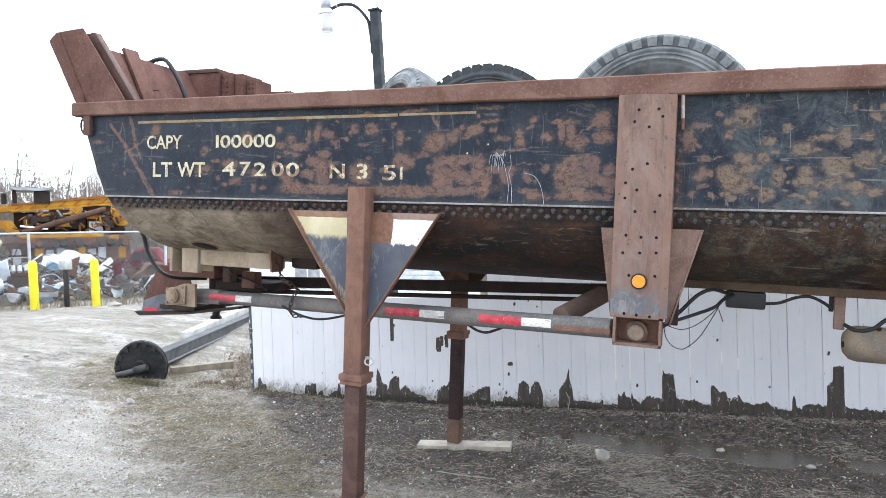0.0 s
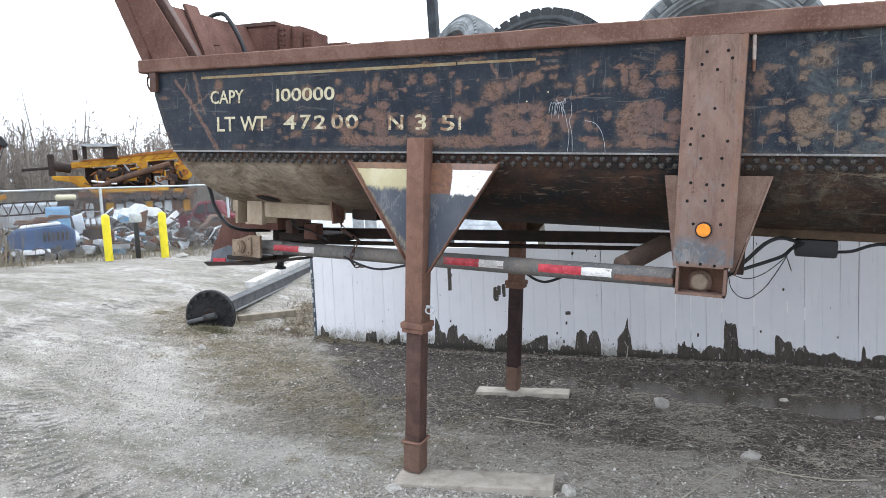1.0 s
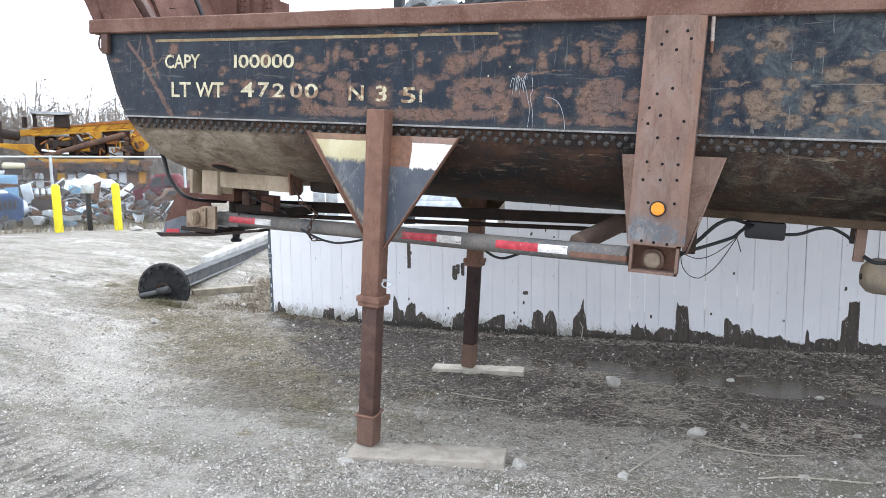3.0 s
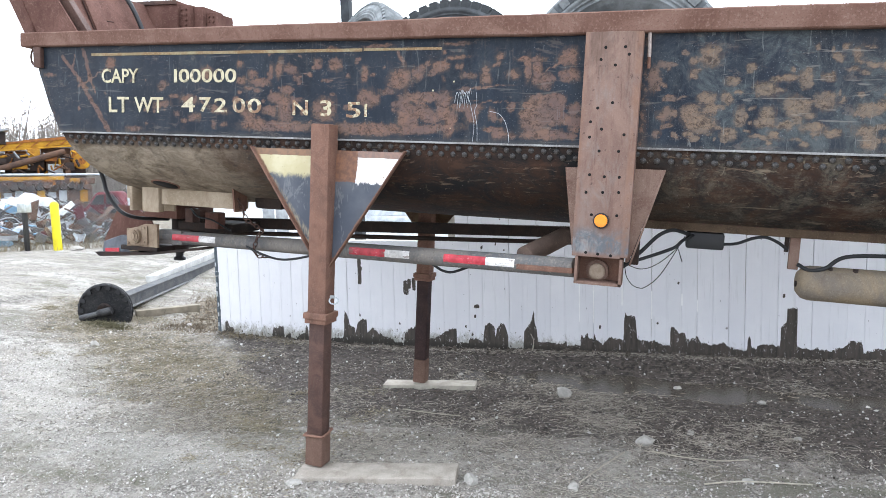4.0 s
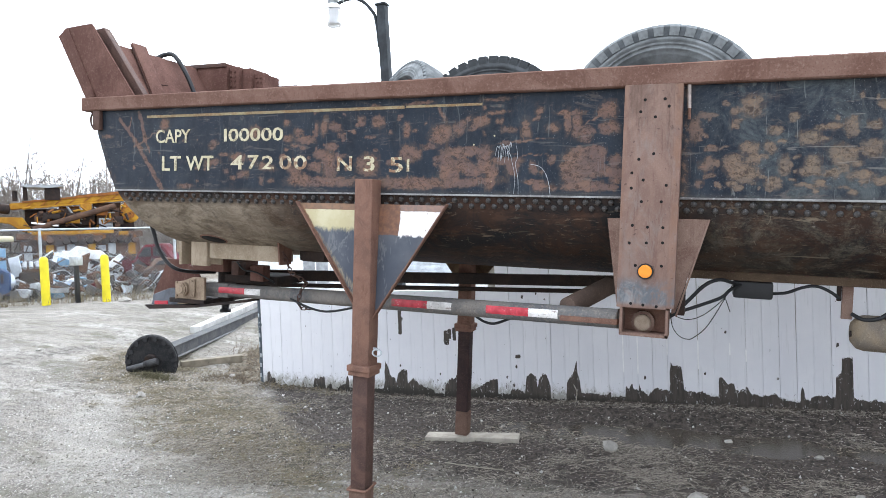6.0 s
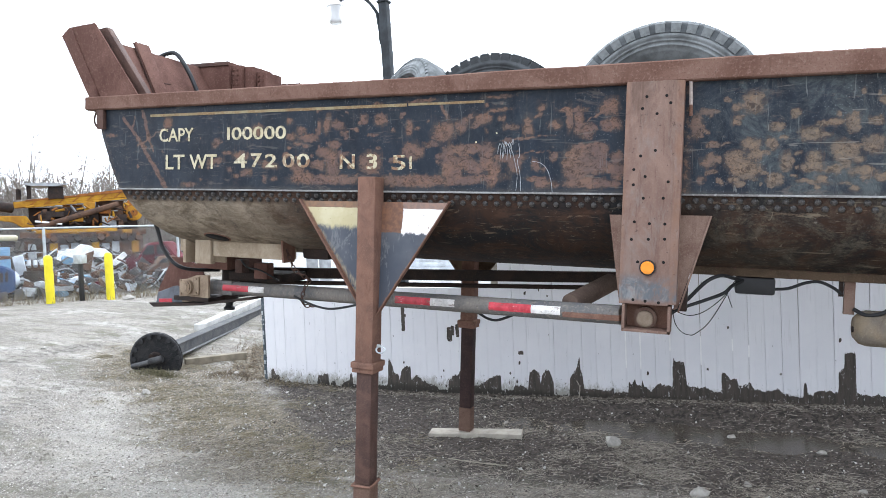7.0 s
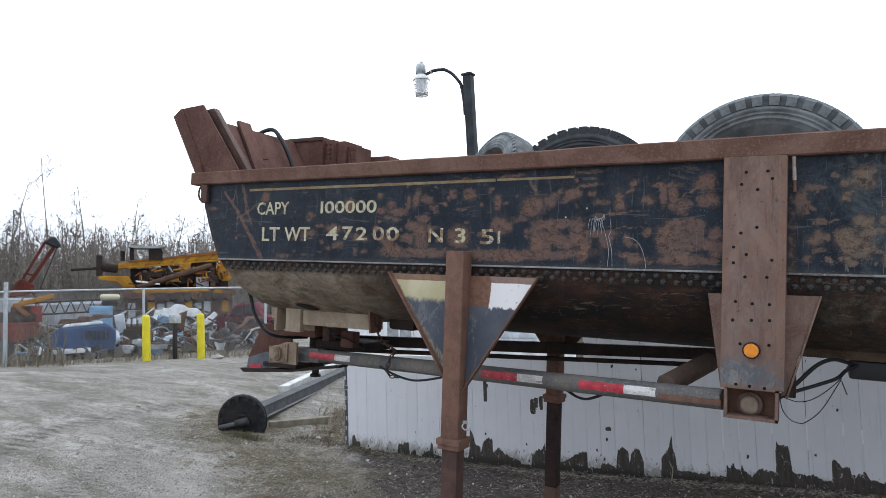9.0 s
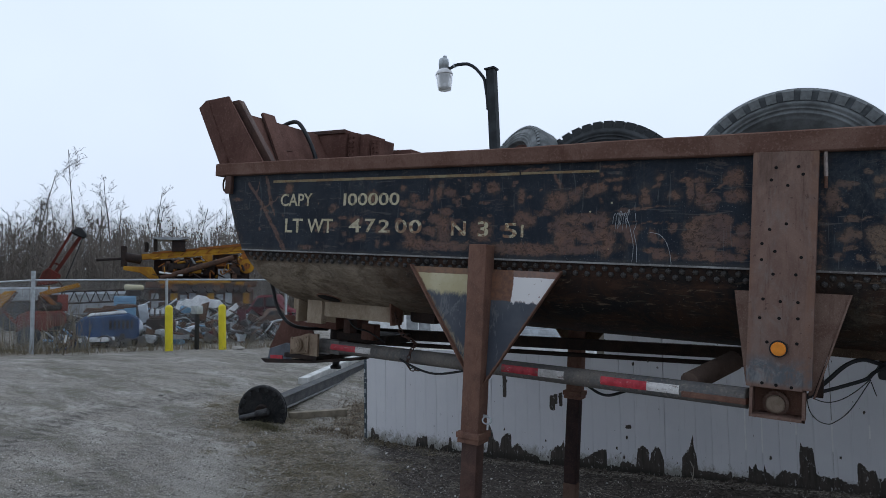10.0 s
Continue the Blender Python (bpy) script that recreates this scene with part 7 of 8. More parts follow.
# red boom machine
red = thing("boom_truck", "worn red utility machine with a raised twin-rail boom", "crane", spot(61, 22))
part("body", slab([(-0.85, 0.92), (0.2, 0.92), (0.36, 1.06), (0.36, 1.40), (0.24, 1.5), (-0.6, 1.48), (-0.85, 1.36)], 1, -0.2, 1.0, 0.04), M_REDM, red)
for k in range(5):
    part("grille_bar", box((0.0 + 0.06 * k, -0.235, 1.05), (0.03 + 0.06 * k, -0.2, 1.4), 0.004), M_SCRAP, red)
part("body_panel", box((-0.55, -0.225, 1.0), (0.25, -0.2, 1.35), 0.01), M_REDM, red)
part("cab", box((-0.35, 0.0, 1.44), (0.3, 0.8, 1.95), 0.05), M_SCRAP, red)
part("yellow_arm", beam((-0.3, -0.1, 1.95), (0.68, -0.1, 2.22), 0.16, 0.13, 0.02), M_YRIG, red, "worn yellow arm")
part("yellow_arm", beam((-0.25, -0.15, 1.98), (0.1, -0.15, 1.62), 0.14, 0.12, 0.02), M_RIGRUST, red)
part("tank", rod((-0.3, -0.1, 1.62), (0.25, -0.1, 1.62), 0.13, seg=14, bevel=0.03), M_DARK, red)
part("radiator", box((0.12, -0.15, 1.48), (0.4, 0.1, 1.95), 0.02), M_REDM, red)
part("turret", slab([(-0.4, 2.2), (0.1, 2.25), (0.22, 2.5), (-0.1, 2.72), (-0.25, 2.6)], 1, -0.1, 0.3, 0.02), M_BOOM, red)
part("boom_rail", beam((-0.2, 0.0, 2.45), (0.48, 0.0, 3.8), 0.07, 0.07, 0.01), M_BOOM, red)
part("boom_rail", beam((0.03, 0.0, 2.5), (0.68, 0.0, 3.62), 0.1, 0.1, 0.01), M_BOOM, red)
part("boom_tie", beam((0.02, 0, 2.85), (0.22, 0, 2.78), 0.05, 0.05, 0.005), M_BOOM, red)
part("boom_head", slab([(0.42, 3.74), (0.6, 3.9), (0.72, 3.88), (0.86, 3.64), (0.78, 3.56), (0.62, 3.62)], 1, -0.15, 0.2, 0.03), M_BLACKP, red, "black boom head")
part("cable", rod((0.75, 0, 3.6), (0.3, 0, 2.3), 0.012, seg=6), M_CABLE, red)
for sx in (-0.55, 0.15):
    part("wheel", rod((sx, -0.25, 0.82), (sx, 0.0, 0.82), 0.3, seg=24, bevel=0.05), M_RUBBER, red)
part("side_arm", slab([(-1.3, 1.5), (-0.85, 2.08), (-1.15, 2.05), (-1.32, 1.9)], 1, -0.1, 0.3, 0.02), M_YRIG, red, "yellow bent side arm")
part("side_frame", beam((-1.5, 0.0, 1.0), (-0.85, 0.0, 2.05), 0.1, 0.08, 0.01), M_SCRAP, red)
part("side_frame", beam((-1.35, 0.1, 1.75), (-0.8, 0.1, 1.1), 0.08, 0.08, 0.01), M_REDM, red)
for k in range(10):
    a = Vector((random.uniform(-0.5, 0.4), -0.12, random.uniform(1.4, 2.2)))
    part("pipe", rod(a, a + Vector((random.uniform(-0.3, 0.3), 0, random.uniform(-0.3, 0.3))), 0.025, seg=6), random.choice((M_DARK, M_SCRAP, M_YRIG)), red)


def panel(bm_pts, depth, mat, name, label, category, at, group=""):
    ob = tagged(link(name, slab(bm_pts, 1, 0, depth, 0.012), mat), label, category, group)
    ob.matrix_world = at
    return ob


def louvred_box():
    b = thing("louvred_cabinet", "light blue metal cabinet with louvres", "cabinet", spot(55.5, 21, 0))
    part("body", box((-0.52, 0, 0.9), (0.06, 0.5, 1.88), 0.02), M_LBLUE, b)
    for k in range(6):
        part("louvre", box((-0.48, -0.02, 1.48 + k * 0.062), (0.02, 0.0, 1.515 + k * 0.062), 0.005), M_LBLUE, b)
    part("skid", box((-0.55, -0.02, 0.5), (0.1, 0.5, 0.9), 0.02), M_SCRAP, b)
    t = thing("cream_tank", "cream plastic tank on the cabinet stack", "tank", spot(55.5, 21.3, 0))
    part("drum", rod((-0.26, 0.25, 2.13), (0.26, 0.25, 2.11), 0.09, seg=16, bevel=0.03), M_CREAM, t)
    part("stand", box((-0.2, 0.1, 1.88), (0.2, 0.4, 2.05), 0.01), M_DARK, t)


louvred_box()


def wrecked_car(label, mat, at, n_windows=2, crushed=0.75, group="car wrecks"):
    """A stripped, dented car shell lying in the scrap."""
    c = thing("car_wreck", label, "car wreck", at, group)
    prof = [(-1.0, 0.25), (-1.05, 0.62), (-0.62, 0.70), (-0.32, 1.02 * crushed + 0.2), (0.32, 1.04 * crushed + 0.2), (0.66, 0.72), (1.02, 0.66), (1.08, 0.3), (0.85, 0.2), (-0.8, 0.2)]
    bm = slab(prof, 1, 0, 1.3, 0.05)
    for v in bm.verts:
        v.co += Vector((nz(v.co.x, v.co.y, v.co.z, 2.3), nz(v.co.z, v.co.x, 3, 2.1), nz(v.co.y, v.co.z, 8, 2.2))) * 0.07
    body = part("body", bm, mat, c)
    # black slabs and discs on the solid body paint the openings' inner shade
    part("window_opening", slab([(-0.5, 0.74), (-0.27, 0.98 * crushed + 0.18), (-0.04, 0.98 * crushed + 0.18), (-0.04, 0.74)], 1, -0.03, 0.05, 0.01), M_BLACKP, body)
    part("window_opening", slab([(0.04, 0.74), (0.04, 0.98 * crushed + 0.18), (0.28, 0.98 * crushed + 0.18), (0.52, 0.74)], 1, -0.03, 0.05, 0.01), M_BLACKP, body)
    for sx in (-0.62, 0.66):
        part("wheel_arch", rod((sx, -0.04, 0.3), (sx, 0.1, 0.3), 0.24, seg=20), M_BLACKP, body)
        part("brake_drum", rod((sx, -0.06, 0.3), (sx, 0.0, 0.3), 0.1, seg=14), M_SCRAP, body)
    part("door_line", box((-0.02, -0.035, 0.3), (0.0, 0.02, 0.74)), M_BLACKP, body)
    return c


wrecked_car("maroon wrecked car body, crushed and torn", M_MAROON, spot(45.6, 21.5, GY) @ Matrix.Rotation(radians(-14), 4, "Z") @ Matrix.Diagonal((0.8, 1, 1.25, 1)), crushed=0.8)
wrecked_car("rust-brown car shell without doors", M_SCRAP, spot(44.7, 20.2, GY) @ Matrix.Rotation(radians(4), 4, "Z") @ Matrix.Diagonal((0.55, 1, 0.95, 1)), crushed=0.7)
wrecked_car("grey wrecked car shell under scrap sheets", M_GREYM, spot(53.3, 22.5, GY) @ Matrix.Diagonal((0.7, 1, 1, 1)), crushed=0.6)

panel([(-0.66, 1.62), (-0.45, 1.76), (-0.3, 1.74), (-0.12, 1.88), (0.1, 1.84), (0.25, 1.74), (0.5, 1.72), (0.62, 1.6), (0.4, 1.46), (0.2, 1.50), (0.0, 1.34), (-0.2, 1.44), (-0.35, 1.50)], 0.35, M_WHITEM, "sheet_metal", "crumpled white sheet metal lying on the scrap heap", "sheet metal", spot(50.5, 21.5))
panel([(0.45, 1.2), (0.6, 1.08), (1.06, 1.5), (0.98, 1.62)], 0.12, M_WHITEM, "door_frame", "white torn door frame leaning on the heap", "door frame", spot(50.5, 21.2))
panel([(-0.44, 1.62), (-0.2, 1.66), (-0.08, 0.8), (-0.3, 0.78)], 0.25, M_PALE, "fridge_door", "pale blue-grey appliance door standing in the scrap", "appliance door", spot(54, 20))
panel([(-0.05, 1.2), (0.1, 1.6), (0.32, 1.68), (0.2, 1.1)], 0.2, M_SCRAP, "rusty_sheet", "rust-brown bent sheet in the heap", "sheet metal", spot(50.8, 20.8))
panel([(-0.66, 1.4), (-0.5, 0.9), (-0.35, 0.85), (-0.42, 1.5)], 0.3, M_MAROON, "red_drum_part", "bright red torn panel beside the car wreck", "panel", spot(46, 20.6))

drum = tagged(link("drum", rod((-0.22, 0, 0), (0.22, 0.1, 0.03), 0.2, seg=20, bevel=0.03), M_PALE), "pale dented drum lying in the scrap", "drum")
drum.matrix_world = spot(55.6, 19.5, 1.02)
panel([(-0.45, 1.40), (-0.3, 1.52), (-0.1, 1.47), (0.1, 1.55), (0.32, 1.48), (0.34, 1.36), (-0.1, 1.33)], 0.5, M_RIGRUST, "rusty_hood", "rust-brown crumpled hood on the blue truck cab", "sheet metal", spot(57.5, 19.8))
# loose scrap, each piece bent and thrown on the heap
random.seed(77)
kinds = [("scrap_pipe", "bent steel pipe in the scrap heap", "pipe"), ("scrap_sheet", "torn sheet of scrap metal in the heap", "scrap metal"), ("scrap_block", "rusty machine part in the scrap heap", "machine part")]
for k in range(620):
    az, d = random.uniform(43.5, 60.5), random.uniform(18.9, 24.2)
    base = GY + (random.uniform(0, 0.3) + 0.85 * random.random() * smooth01((d - 19) / 4.0)) * (1 if az < 56 else 0.5)
    at = spot(az, d, base + 0.08) @ Matrix.Rotation(random.uniform(-0.6, 0.6), 4, "Y") @ Matrix.Rotation(random.uniform(-1.5, 1.5), 4, "Z")
    mat = random.choice((M_SCRAP, M_SCRAP, M_GREYM, M_OILY, M_OILY, M_GREYM, M_OILY, M_SCRAP, M_BLUE if az > 55 else M_GREYM, M_OILY, M_OILY, M_LBLUE if az > 51 else M_MAROON, M_GREYM, M_WHITEM if k % 4 == 0 else M_PALE))
    kind = random.choice((0, 0, 0, 1, 1, 2))
    if kind == 0:
        bm = hose([(-random.uniform(0.2, 0.7), 0, random.uniform(-0.15, 0.15)), (0, 0.05, random.uniform(-0.1, 0.15)), (random.uniform(0.2, 0.7), 0, random.uniform(-0.15, 0.15))], random.uniform(0.01, 0.035), 6, 3)
    elif kind == 1:
        w, h = random.uniform(0.08, 0.26), random.uniform(0.06, 0.2)
        bm = grid([-w, -w / 3, w / 3, w], [-h, 0, h], lambda u, v: (u, 0.12 * nz(u, v, k, 4), v + 0.08 * nz(v, u, k, 3)))
        e = [ed for ed in bm.edges if ed.is_boundary]
        for v in bmesh.ops.extrude_edge_only(bm, edges=e)["geom"]:
            if isinstance(v, bmesh.types.BMVert):
                v.co.y += 0.02
    else:
        bm = box((-random.uniform(0.06, 0.18), -0.12, -0.1), (random.uniform(0.06, 0.18), 0.12, random.uniform(0.04, 0.14)), 0.02)
        rod((0, -0.17, 0.03), (0, 0.17, 0.03), 0.07, seg=10, bm=bm)
    ob = tagged(link(kinds[kind][0], bm, mat), kinds[kind][1], kinds[kind][2], "scrap heap pieces")
    ob.matrix_world = at

# heap of earth and rubble on which the scrap lies
def heap():
    us = [43 + i * 0.5 for i in range(40)]
    vs = [18.9 + j * 0.35 for j in range(16)]

    def at(az, d):
        p = spot(az, d).translation
        return (p.x, p.y, GY - 0.1 + 0.55 * smooth01((d - 18.9) / 2.0) * smooth01((24.2 - d) / 1.5) * smooth01((62.3 - az) / 2.5) * (0.7 + 0.6 * nz(p.x, p.y, 0, 0.7)) + 0.08 * nz(p.x, p.y, 5, 3))
    bm = grid(us, vs, at)
    bmesh.ops.recalc_face_normals(bm, faces=bm.faces)
    return bm


tagged(link("rubble_heap", heap(), rusty("rubble", (0.09, 0.08, 0.07), (0.15, 0.135, 0.12), (0.33, 0.31, 0.28), 4, 0.95)), "low heap of dark rubble under the scrap metal", "rubble", kind="stuff")
# long grey trailers far behind the fence
far_t = thing("flat_trailer", "long grey flat-topped trailer parked beyond the scrap", "trailer", spot(64, 31))
part("deck", box((-5.5, 0, 1.75), (2.0, 2.2, 2.2), 0.03), M_GREYM, far_t)
part("deck_edge", box((-5.5, -0.03, 2.2), (2.0, 2.2, 2.27), 0.01), M_PALE, far_t)
part("frame", box((-5.2, 0.3, 1.3), (1.8, 1.9, 1.7), 0.03), M_DARK, far_t)
for sx in (-3.5, -2.4, 0.4, 1.4):
    part("wheel", rod((sx, 0.0, 1.02), (sx, 0.3, 1.02), 0.48, seg=20, bevel=0.05), M_RUBBER, far_t)
tipper = thing("grey_skip", "grey steel skip body behind the scrap heap", "skip", spot(58.0, 26))
part("body", slab([(-0.95, 1.25), (0.85, 1.25), (1.05, 1.95), (-1.1, 1.98)], 1, 0, 1.6, 0.03), M_GREYM, tipper)
part("rim", box((-1.12, -0.04, 1.95), (1.08, 1.64, 2.04), 0.01), M_PALE, tipper)
for k in range(5):
    part("rib", box((-0.85 + 0.4 * k, -0.06, 1.27), (-0.78 + 0.4 * k, 0.0, 1.95), 0.006), M_GREYM, tipper)
conv = thing("lattice_conveyor", "dark lattice conveyor frame lying across the scrap yard", "conveyor", spot(56.9, 24))
part("chord", beam((-1.6, 0, 2.03), (1.5, 0, 2.1), 0.06, 0.05, 0.004), M_DARK, conv)
part("chord", beam((-1.6, 0, 1.66), (1.5, 0, 1.74), 0.06, 0.05, 0.004), M_DARK, conv)
for k in range(10):
    part("lattice_bar", beam((-1.55 + 0.3 * k, 0, 1.67), (-1.4 + 0.3 * k, 0, 2.05), 0.04, 0.03, 0), M_DARK, conv)
    part("lattice_bar", beam((-1.4 + 0.3 * k, 0, 2.05), (-1.25 + 0.3 * k, 0, 1.68), 0.04, 0.03, 0), M_DARK, conv)
cab = thing("blue_truck_cab", "dark blue truck cab with a dented white roof, no wheels", "truck cab", spot(57.3, 19.3))
part("shell", slab([(-0.72, 0.75), (0.72, 0.72), (0.74, 1.28), (0.5, 1.42), (-0.55, 1.36), (-0.74, 1.2)], 1, 0, 1.1, 0.04), M_BLUE, cab)
part("roof", slab([(-0.5, 1.365), (0.45, 1.43), (0.4, 1.5), (-0.42, 1.45)], 1, 0.05, 1.05, 0.02), M_WHITEM, cab, "dented white roof")
for k in range(6):
    part("slot", box((0.02 + 0.1 * k, -0.02, 1.02), (0.08 + 0.1 * k, 0.02, 1.26), 0.006), M_DARK, cab)
part("bumper", box((-0.7, -0.1, 0.72), (0.15, 0.0, 0.84), 0.02), M_WHITEM, cab)
for sx, sz in ((-0.3, 1.47), (0.1, 1.52), (0.42, 1.56)):
    part("rusty_sheet", slab([(sx - 0.3, sz), (sx + 0.28, sz + 0.02), (sx + 0.22, sz + 0.09), (sx - 0.2, sz + 0.12)], 1, 0.1, 0.7, 0.01), M_SCRAP, cab)
engine = thing("scrap_engine", "dark oily engine block standing on the scrap", "engine", spot(53.6, 19.6))
part("block", box((-0.35, 0, 0.72), (0.3, 0.5, 1.25), 0.04), M_DARK, engine)
part("head", box((-0.28, 0.05, 1.25), (0.22, 0.4, 1.4), 0.03), M_SCRAP, engine)
for k in range(4):
    part("cylinder", rod((-0.22 + 0.14 * k, -0.02, 1.36), (-0.22 + 0.14 * k, 0.1, 1.5), 0.05, seg=10), M_GREYM, engine)
part("flywheel", rod((0.3, 0.25, 0.98), (0.38, 0.25, 0.98), 0.24, seg=20, bevel=0.02), M_SCRAP, engine)
# low pale unit seen under the tub
shed = thing("white_hut", "white-painted hut with a framed window behind the board wall", "hut", Matrix.Translation((-10.6, 13.5, 0.0)))
part("wall", box((0, 0, 0.0), (6.2, 2.5, 1.75), 0.01), M_WHITEM, shed)
part("roof", box((-0.15, -0.15, 1.755), (6.35, 2.65, 1.85), 0.01), M_PALE, shed)
win = part("window", box((1.5, -0.03, 0.7), (2.3, 0.0, 1.4), 0.005), M_WHITEM, shed)
part("pane", box((1.56, -0.035, 0.76), (1.88, -0.031, 1.34)), M_GREYM, win)
part("pane", box((1.92, -0.035, 0.76), (2.24, -0.031, 1.34)), M_GREYM, win)
for k in range(5):
    part("cladding_board", box((3.4, -0.02 - 0.004 * (k % 2), 0.8 + k * 0.12), (6.1, 0.0, 0.91 + k * 0.12), 0.004), M_PALE, shed)

# ---------------------------------------------------------------- bare trees
M_BARK = plain("grey_bark", (0.20, 0.18, 0.16), 0.9, 0, 0.35, 3)
M_BIRCH = plain("pale_birch_bark", (0.30, 0.285, 0.26), 0.9, 0, 0.4, 3)


def limb(verts, faces, a, b, r0, r1, n):
    d = (b - a).normalized()
    s = d.cross(Vector((0.31, 0.87, 0.38))).normalized()
    u = s.cross(d)
    base = len(verts)
    for p, r in ((a, r0), (b, r1)):
        for k in range(n):
            an = k * math.tau / n
            verts.append(p + (s * math.cos(an) + u * math.sin(an)) * r)
    for k in range(n):
        faces.append((base + k, base + (k + 1) % n, base + n + (k + 1) % n, base + n + k))


def grow(out, rng, p, d, length, r, level, most):
    """A limb with its rising, spreading side shoots: level 0 goes to the trunk, the rest to the crown."""
    segs = (10, 5, 4, 2)[level]
    verts, faces = out[0] if level == 0 else out[1]
    for i in range(segs):
        lift = (0.02, 0.10, 0.06, 0.04)[level]
        nd = (d + Vector((rng.uniform(-1, 1), rng.uniform(-1, 1), rng.uniform(-0.6, 0.8))) * (0.07, 0.20, 0.26, 0.30)[level] + Vector((0, 0, lift))).normalized()
        q = p + nd * (length / segs)
        r1 = max(r * (0.84 if level == 0 else 0.72), 0.007)
        limb(verts, faces, p, q, r, r1, 5 if level == 0 else 3)
        if level < most and (i > 2 if level == 0 else i > 0):
            for _ in range(rng.choice((2, 2, 3)) if level == 0 else rng.choice((1, 2, 2)) if level == 1 else 1):
                a = rng.uniform(0, math.tau)
                out_d = Vector((math.cos(a), math.sin(a), 0.0))
                side = (nd * rng.uniform(0.4, 0.9) + out_d * rng.uniform(0.6, 1.0)).normalized()
                reach = length * (0.36 - 0.028 * i) * rng.uniform(0.5, 1.0) if level == 0 else length * rng.uniform(0.3, 0.55)
                grow(out, rng, p.lerp(q, rng.random()), side, reach, max(r1 * 0.55, 0.011), level + 1, most)
        p, d, r = q, nd, r1


def bare_tree(seed, height, r, bark, at):
    rng = random.Random(seed)
    out = (([], []), ([], []))
    grow(out, rng, Vector((0, 0, -0.1)), Vector((rng.uniform(-0.06, 0.06), rng.uniform(-0.06, 0.06), 1)), height, r, 0, 3)
    t = thing("bare_tree", "leafless grey tree standing above the winter thicket", "tree", at, "bare trees")
    for name, (verts, faces), mat in (("trunk", out[0], bark), ("crown", out[1], M_BARK)):
        me = bpy.data.meshes.new(name)
        me.from_pydata([tuple(v) for v in verts], [], faces)
        me.materials.append(mat)
        new(name, me).parent = t
    return t


# az, distance, height
models = []
for i, (az, d, h) in enumerate(((59.3, 46, 10.6), (62.4, 46, 8.8), (65.2, 45, 9.0), (56.9, 48, 8.8), (54.4, 47, 8.2), (51.2, 49, 7.6), (57.9, 50, 7.4), (60.7, 51, 7.6), (67.4, 46, 8.8), (49.0, 49, 7.4))):
    models.append(bare_tree(100 + i, h, 0.11 + 0.015 * (i % 3), M_BIRCH if i % 3 == 1 else M_BARK, spot(az, d, GY)))
rng = random.Random(61)
for k in range(104):
    az, d = 43.5 + 31 * (k + rng.random()) / 104, rng.uniform(46, 66)
    size = rng.uniform(0.6, 0.92)
    copy_thing(models[3 + k % 7], spot(az, d, GY) @ Matrix.Rotation(rng.uniform(0, 6.3), 4, "Z") @ Matrix.Diagonal((size * rng.uniform(0.9, 1.25), size * rng.uniform(0.9, 1.25), size, 1)))


def thicket():
    rng = random.Random(9)
    verts, faces = [], []
    for k in range(3400):
        az, d = rng.uniform(42, 76), rng.uniform(41, 62)
        p = spot(az, d, GY - 0.1).translation
        h = (2.6 + 4.2 * rng.random() ** 1.2) * (1 + 0.25 * nz(az * 0.6, 0, 3, 1.0))
        lean = Vector((rng.uniform(-0.2, 0.2), rng.uniform(-0.2, 0.2), 1)).normalized()
        top = p + lean * h
        mid = p.lerp(top, 0.5) + Vector((rng.uniform(-0.25, 0.25), rng.uniform(-0.25, 0.25), 0))
        r = rng.uniform(0.018, 0.042)
        limb(verts, faces, p, mid, r, r * 0.7, 3)
        limb(verts, faces, mid, top, r * 0.7, 0.007, 3)
        for _ in range(rng.randint(12, 20)):
            f = rng.uniform(0.1, 0.97)
            a = p.lerp(mid, f / 0.5) if f < 0.5 else mid.lerp(top, (f - 0.5) / 0.5)
            dirv = Vector((rng.uniform(-1, 1), rng.uniform(-1, 1), rng.uniform(0.1, 1.2))).normalized()
            L = rng.uniform(0.35, 1.1) * (1.15 - 0.6 * f)
            b = a + dirv * L
            limb(verts, faces, a, b, r * 0.45, 0.008, 3)
            for g in (0.3, 0.65) if f > 0.55 else (0.5,):
                c = a.lerp(b, g)
                limb(verts, faces, c, c + (dirv + Vector((rng.uniform(-1, 1), rng.uniform(-1, 1), rng.uniform(-0.3, 0.5)))).normalized() * L * 0.5, 0.011, 0.006, 3)
    me = bpy.data.meshes.new("thicket")
    me.from_pydata([tuple(v) for v in verts], [], faces)
    m = Nodes("thicket_twigs")
    col = m.mix(m.island(), (0.13, 0.113, 0.097), (0.32, 0.282, 0.245))
    me.materials.append(m.done(col, 0.9))
    return tagged(new("thicket", me), "dense leafless winter thicket beyond the yard", "thicket", kind="stuff")


thicket()

# brush and dead weeds along the fence
def weeds(name, label, n, place, hmin, hmax, r, mat, seed, spread=0.5):
    rng = random.Random(seed)
    verts, faces = [], []
    for k in range(n):
        x, y = place(rng)
        p = Vector((x, y, ground_z(x, y) - 0.02))
        h = rng.uniform(hmin, hmax)
        d = Vector((rng.uniform(-spread, spread), rng.uniform(-spread, spread), 1)).normalized()
        q = p + d * h * 0.6
        limb(verts, faces, p, q, r, r * 0.7, 3)
        limb(verts, faces, q, q + (d + Vector((rng.uniform(-0.6, 0.6), rng.uniform(-0.6, 0.6), -0.1))).normalized() * h * 0.4, r * 0.7, r * 0.2, 3)
    me = bpy.data.meshes.new(name)
    me.from_pydata([tuple(v) for v in verts], [], faces)
    me.materials.append(mat)
    return tagged(new(name, me), label, "weeds", kind="stuff")


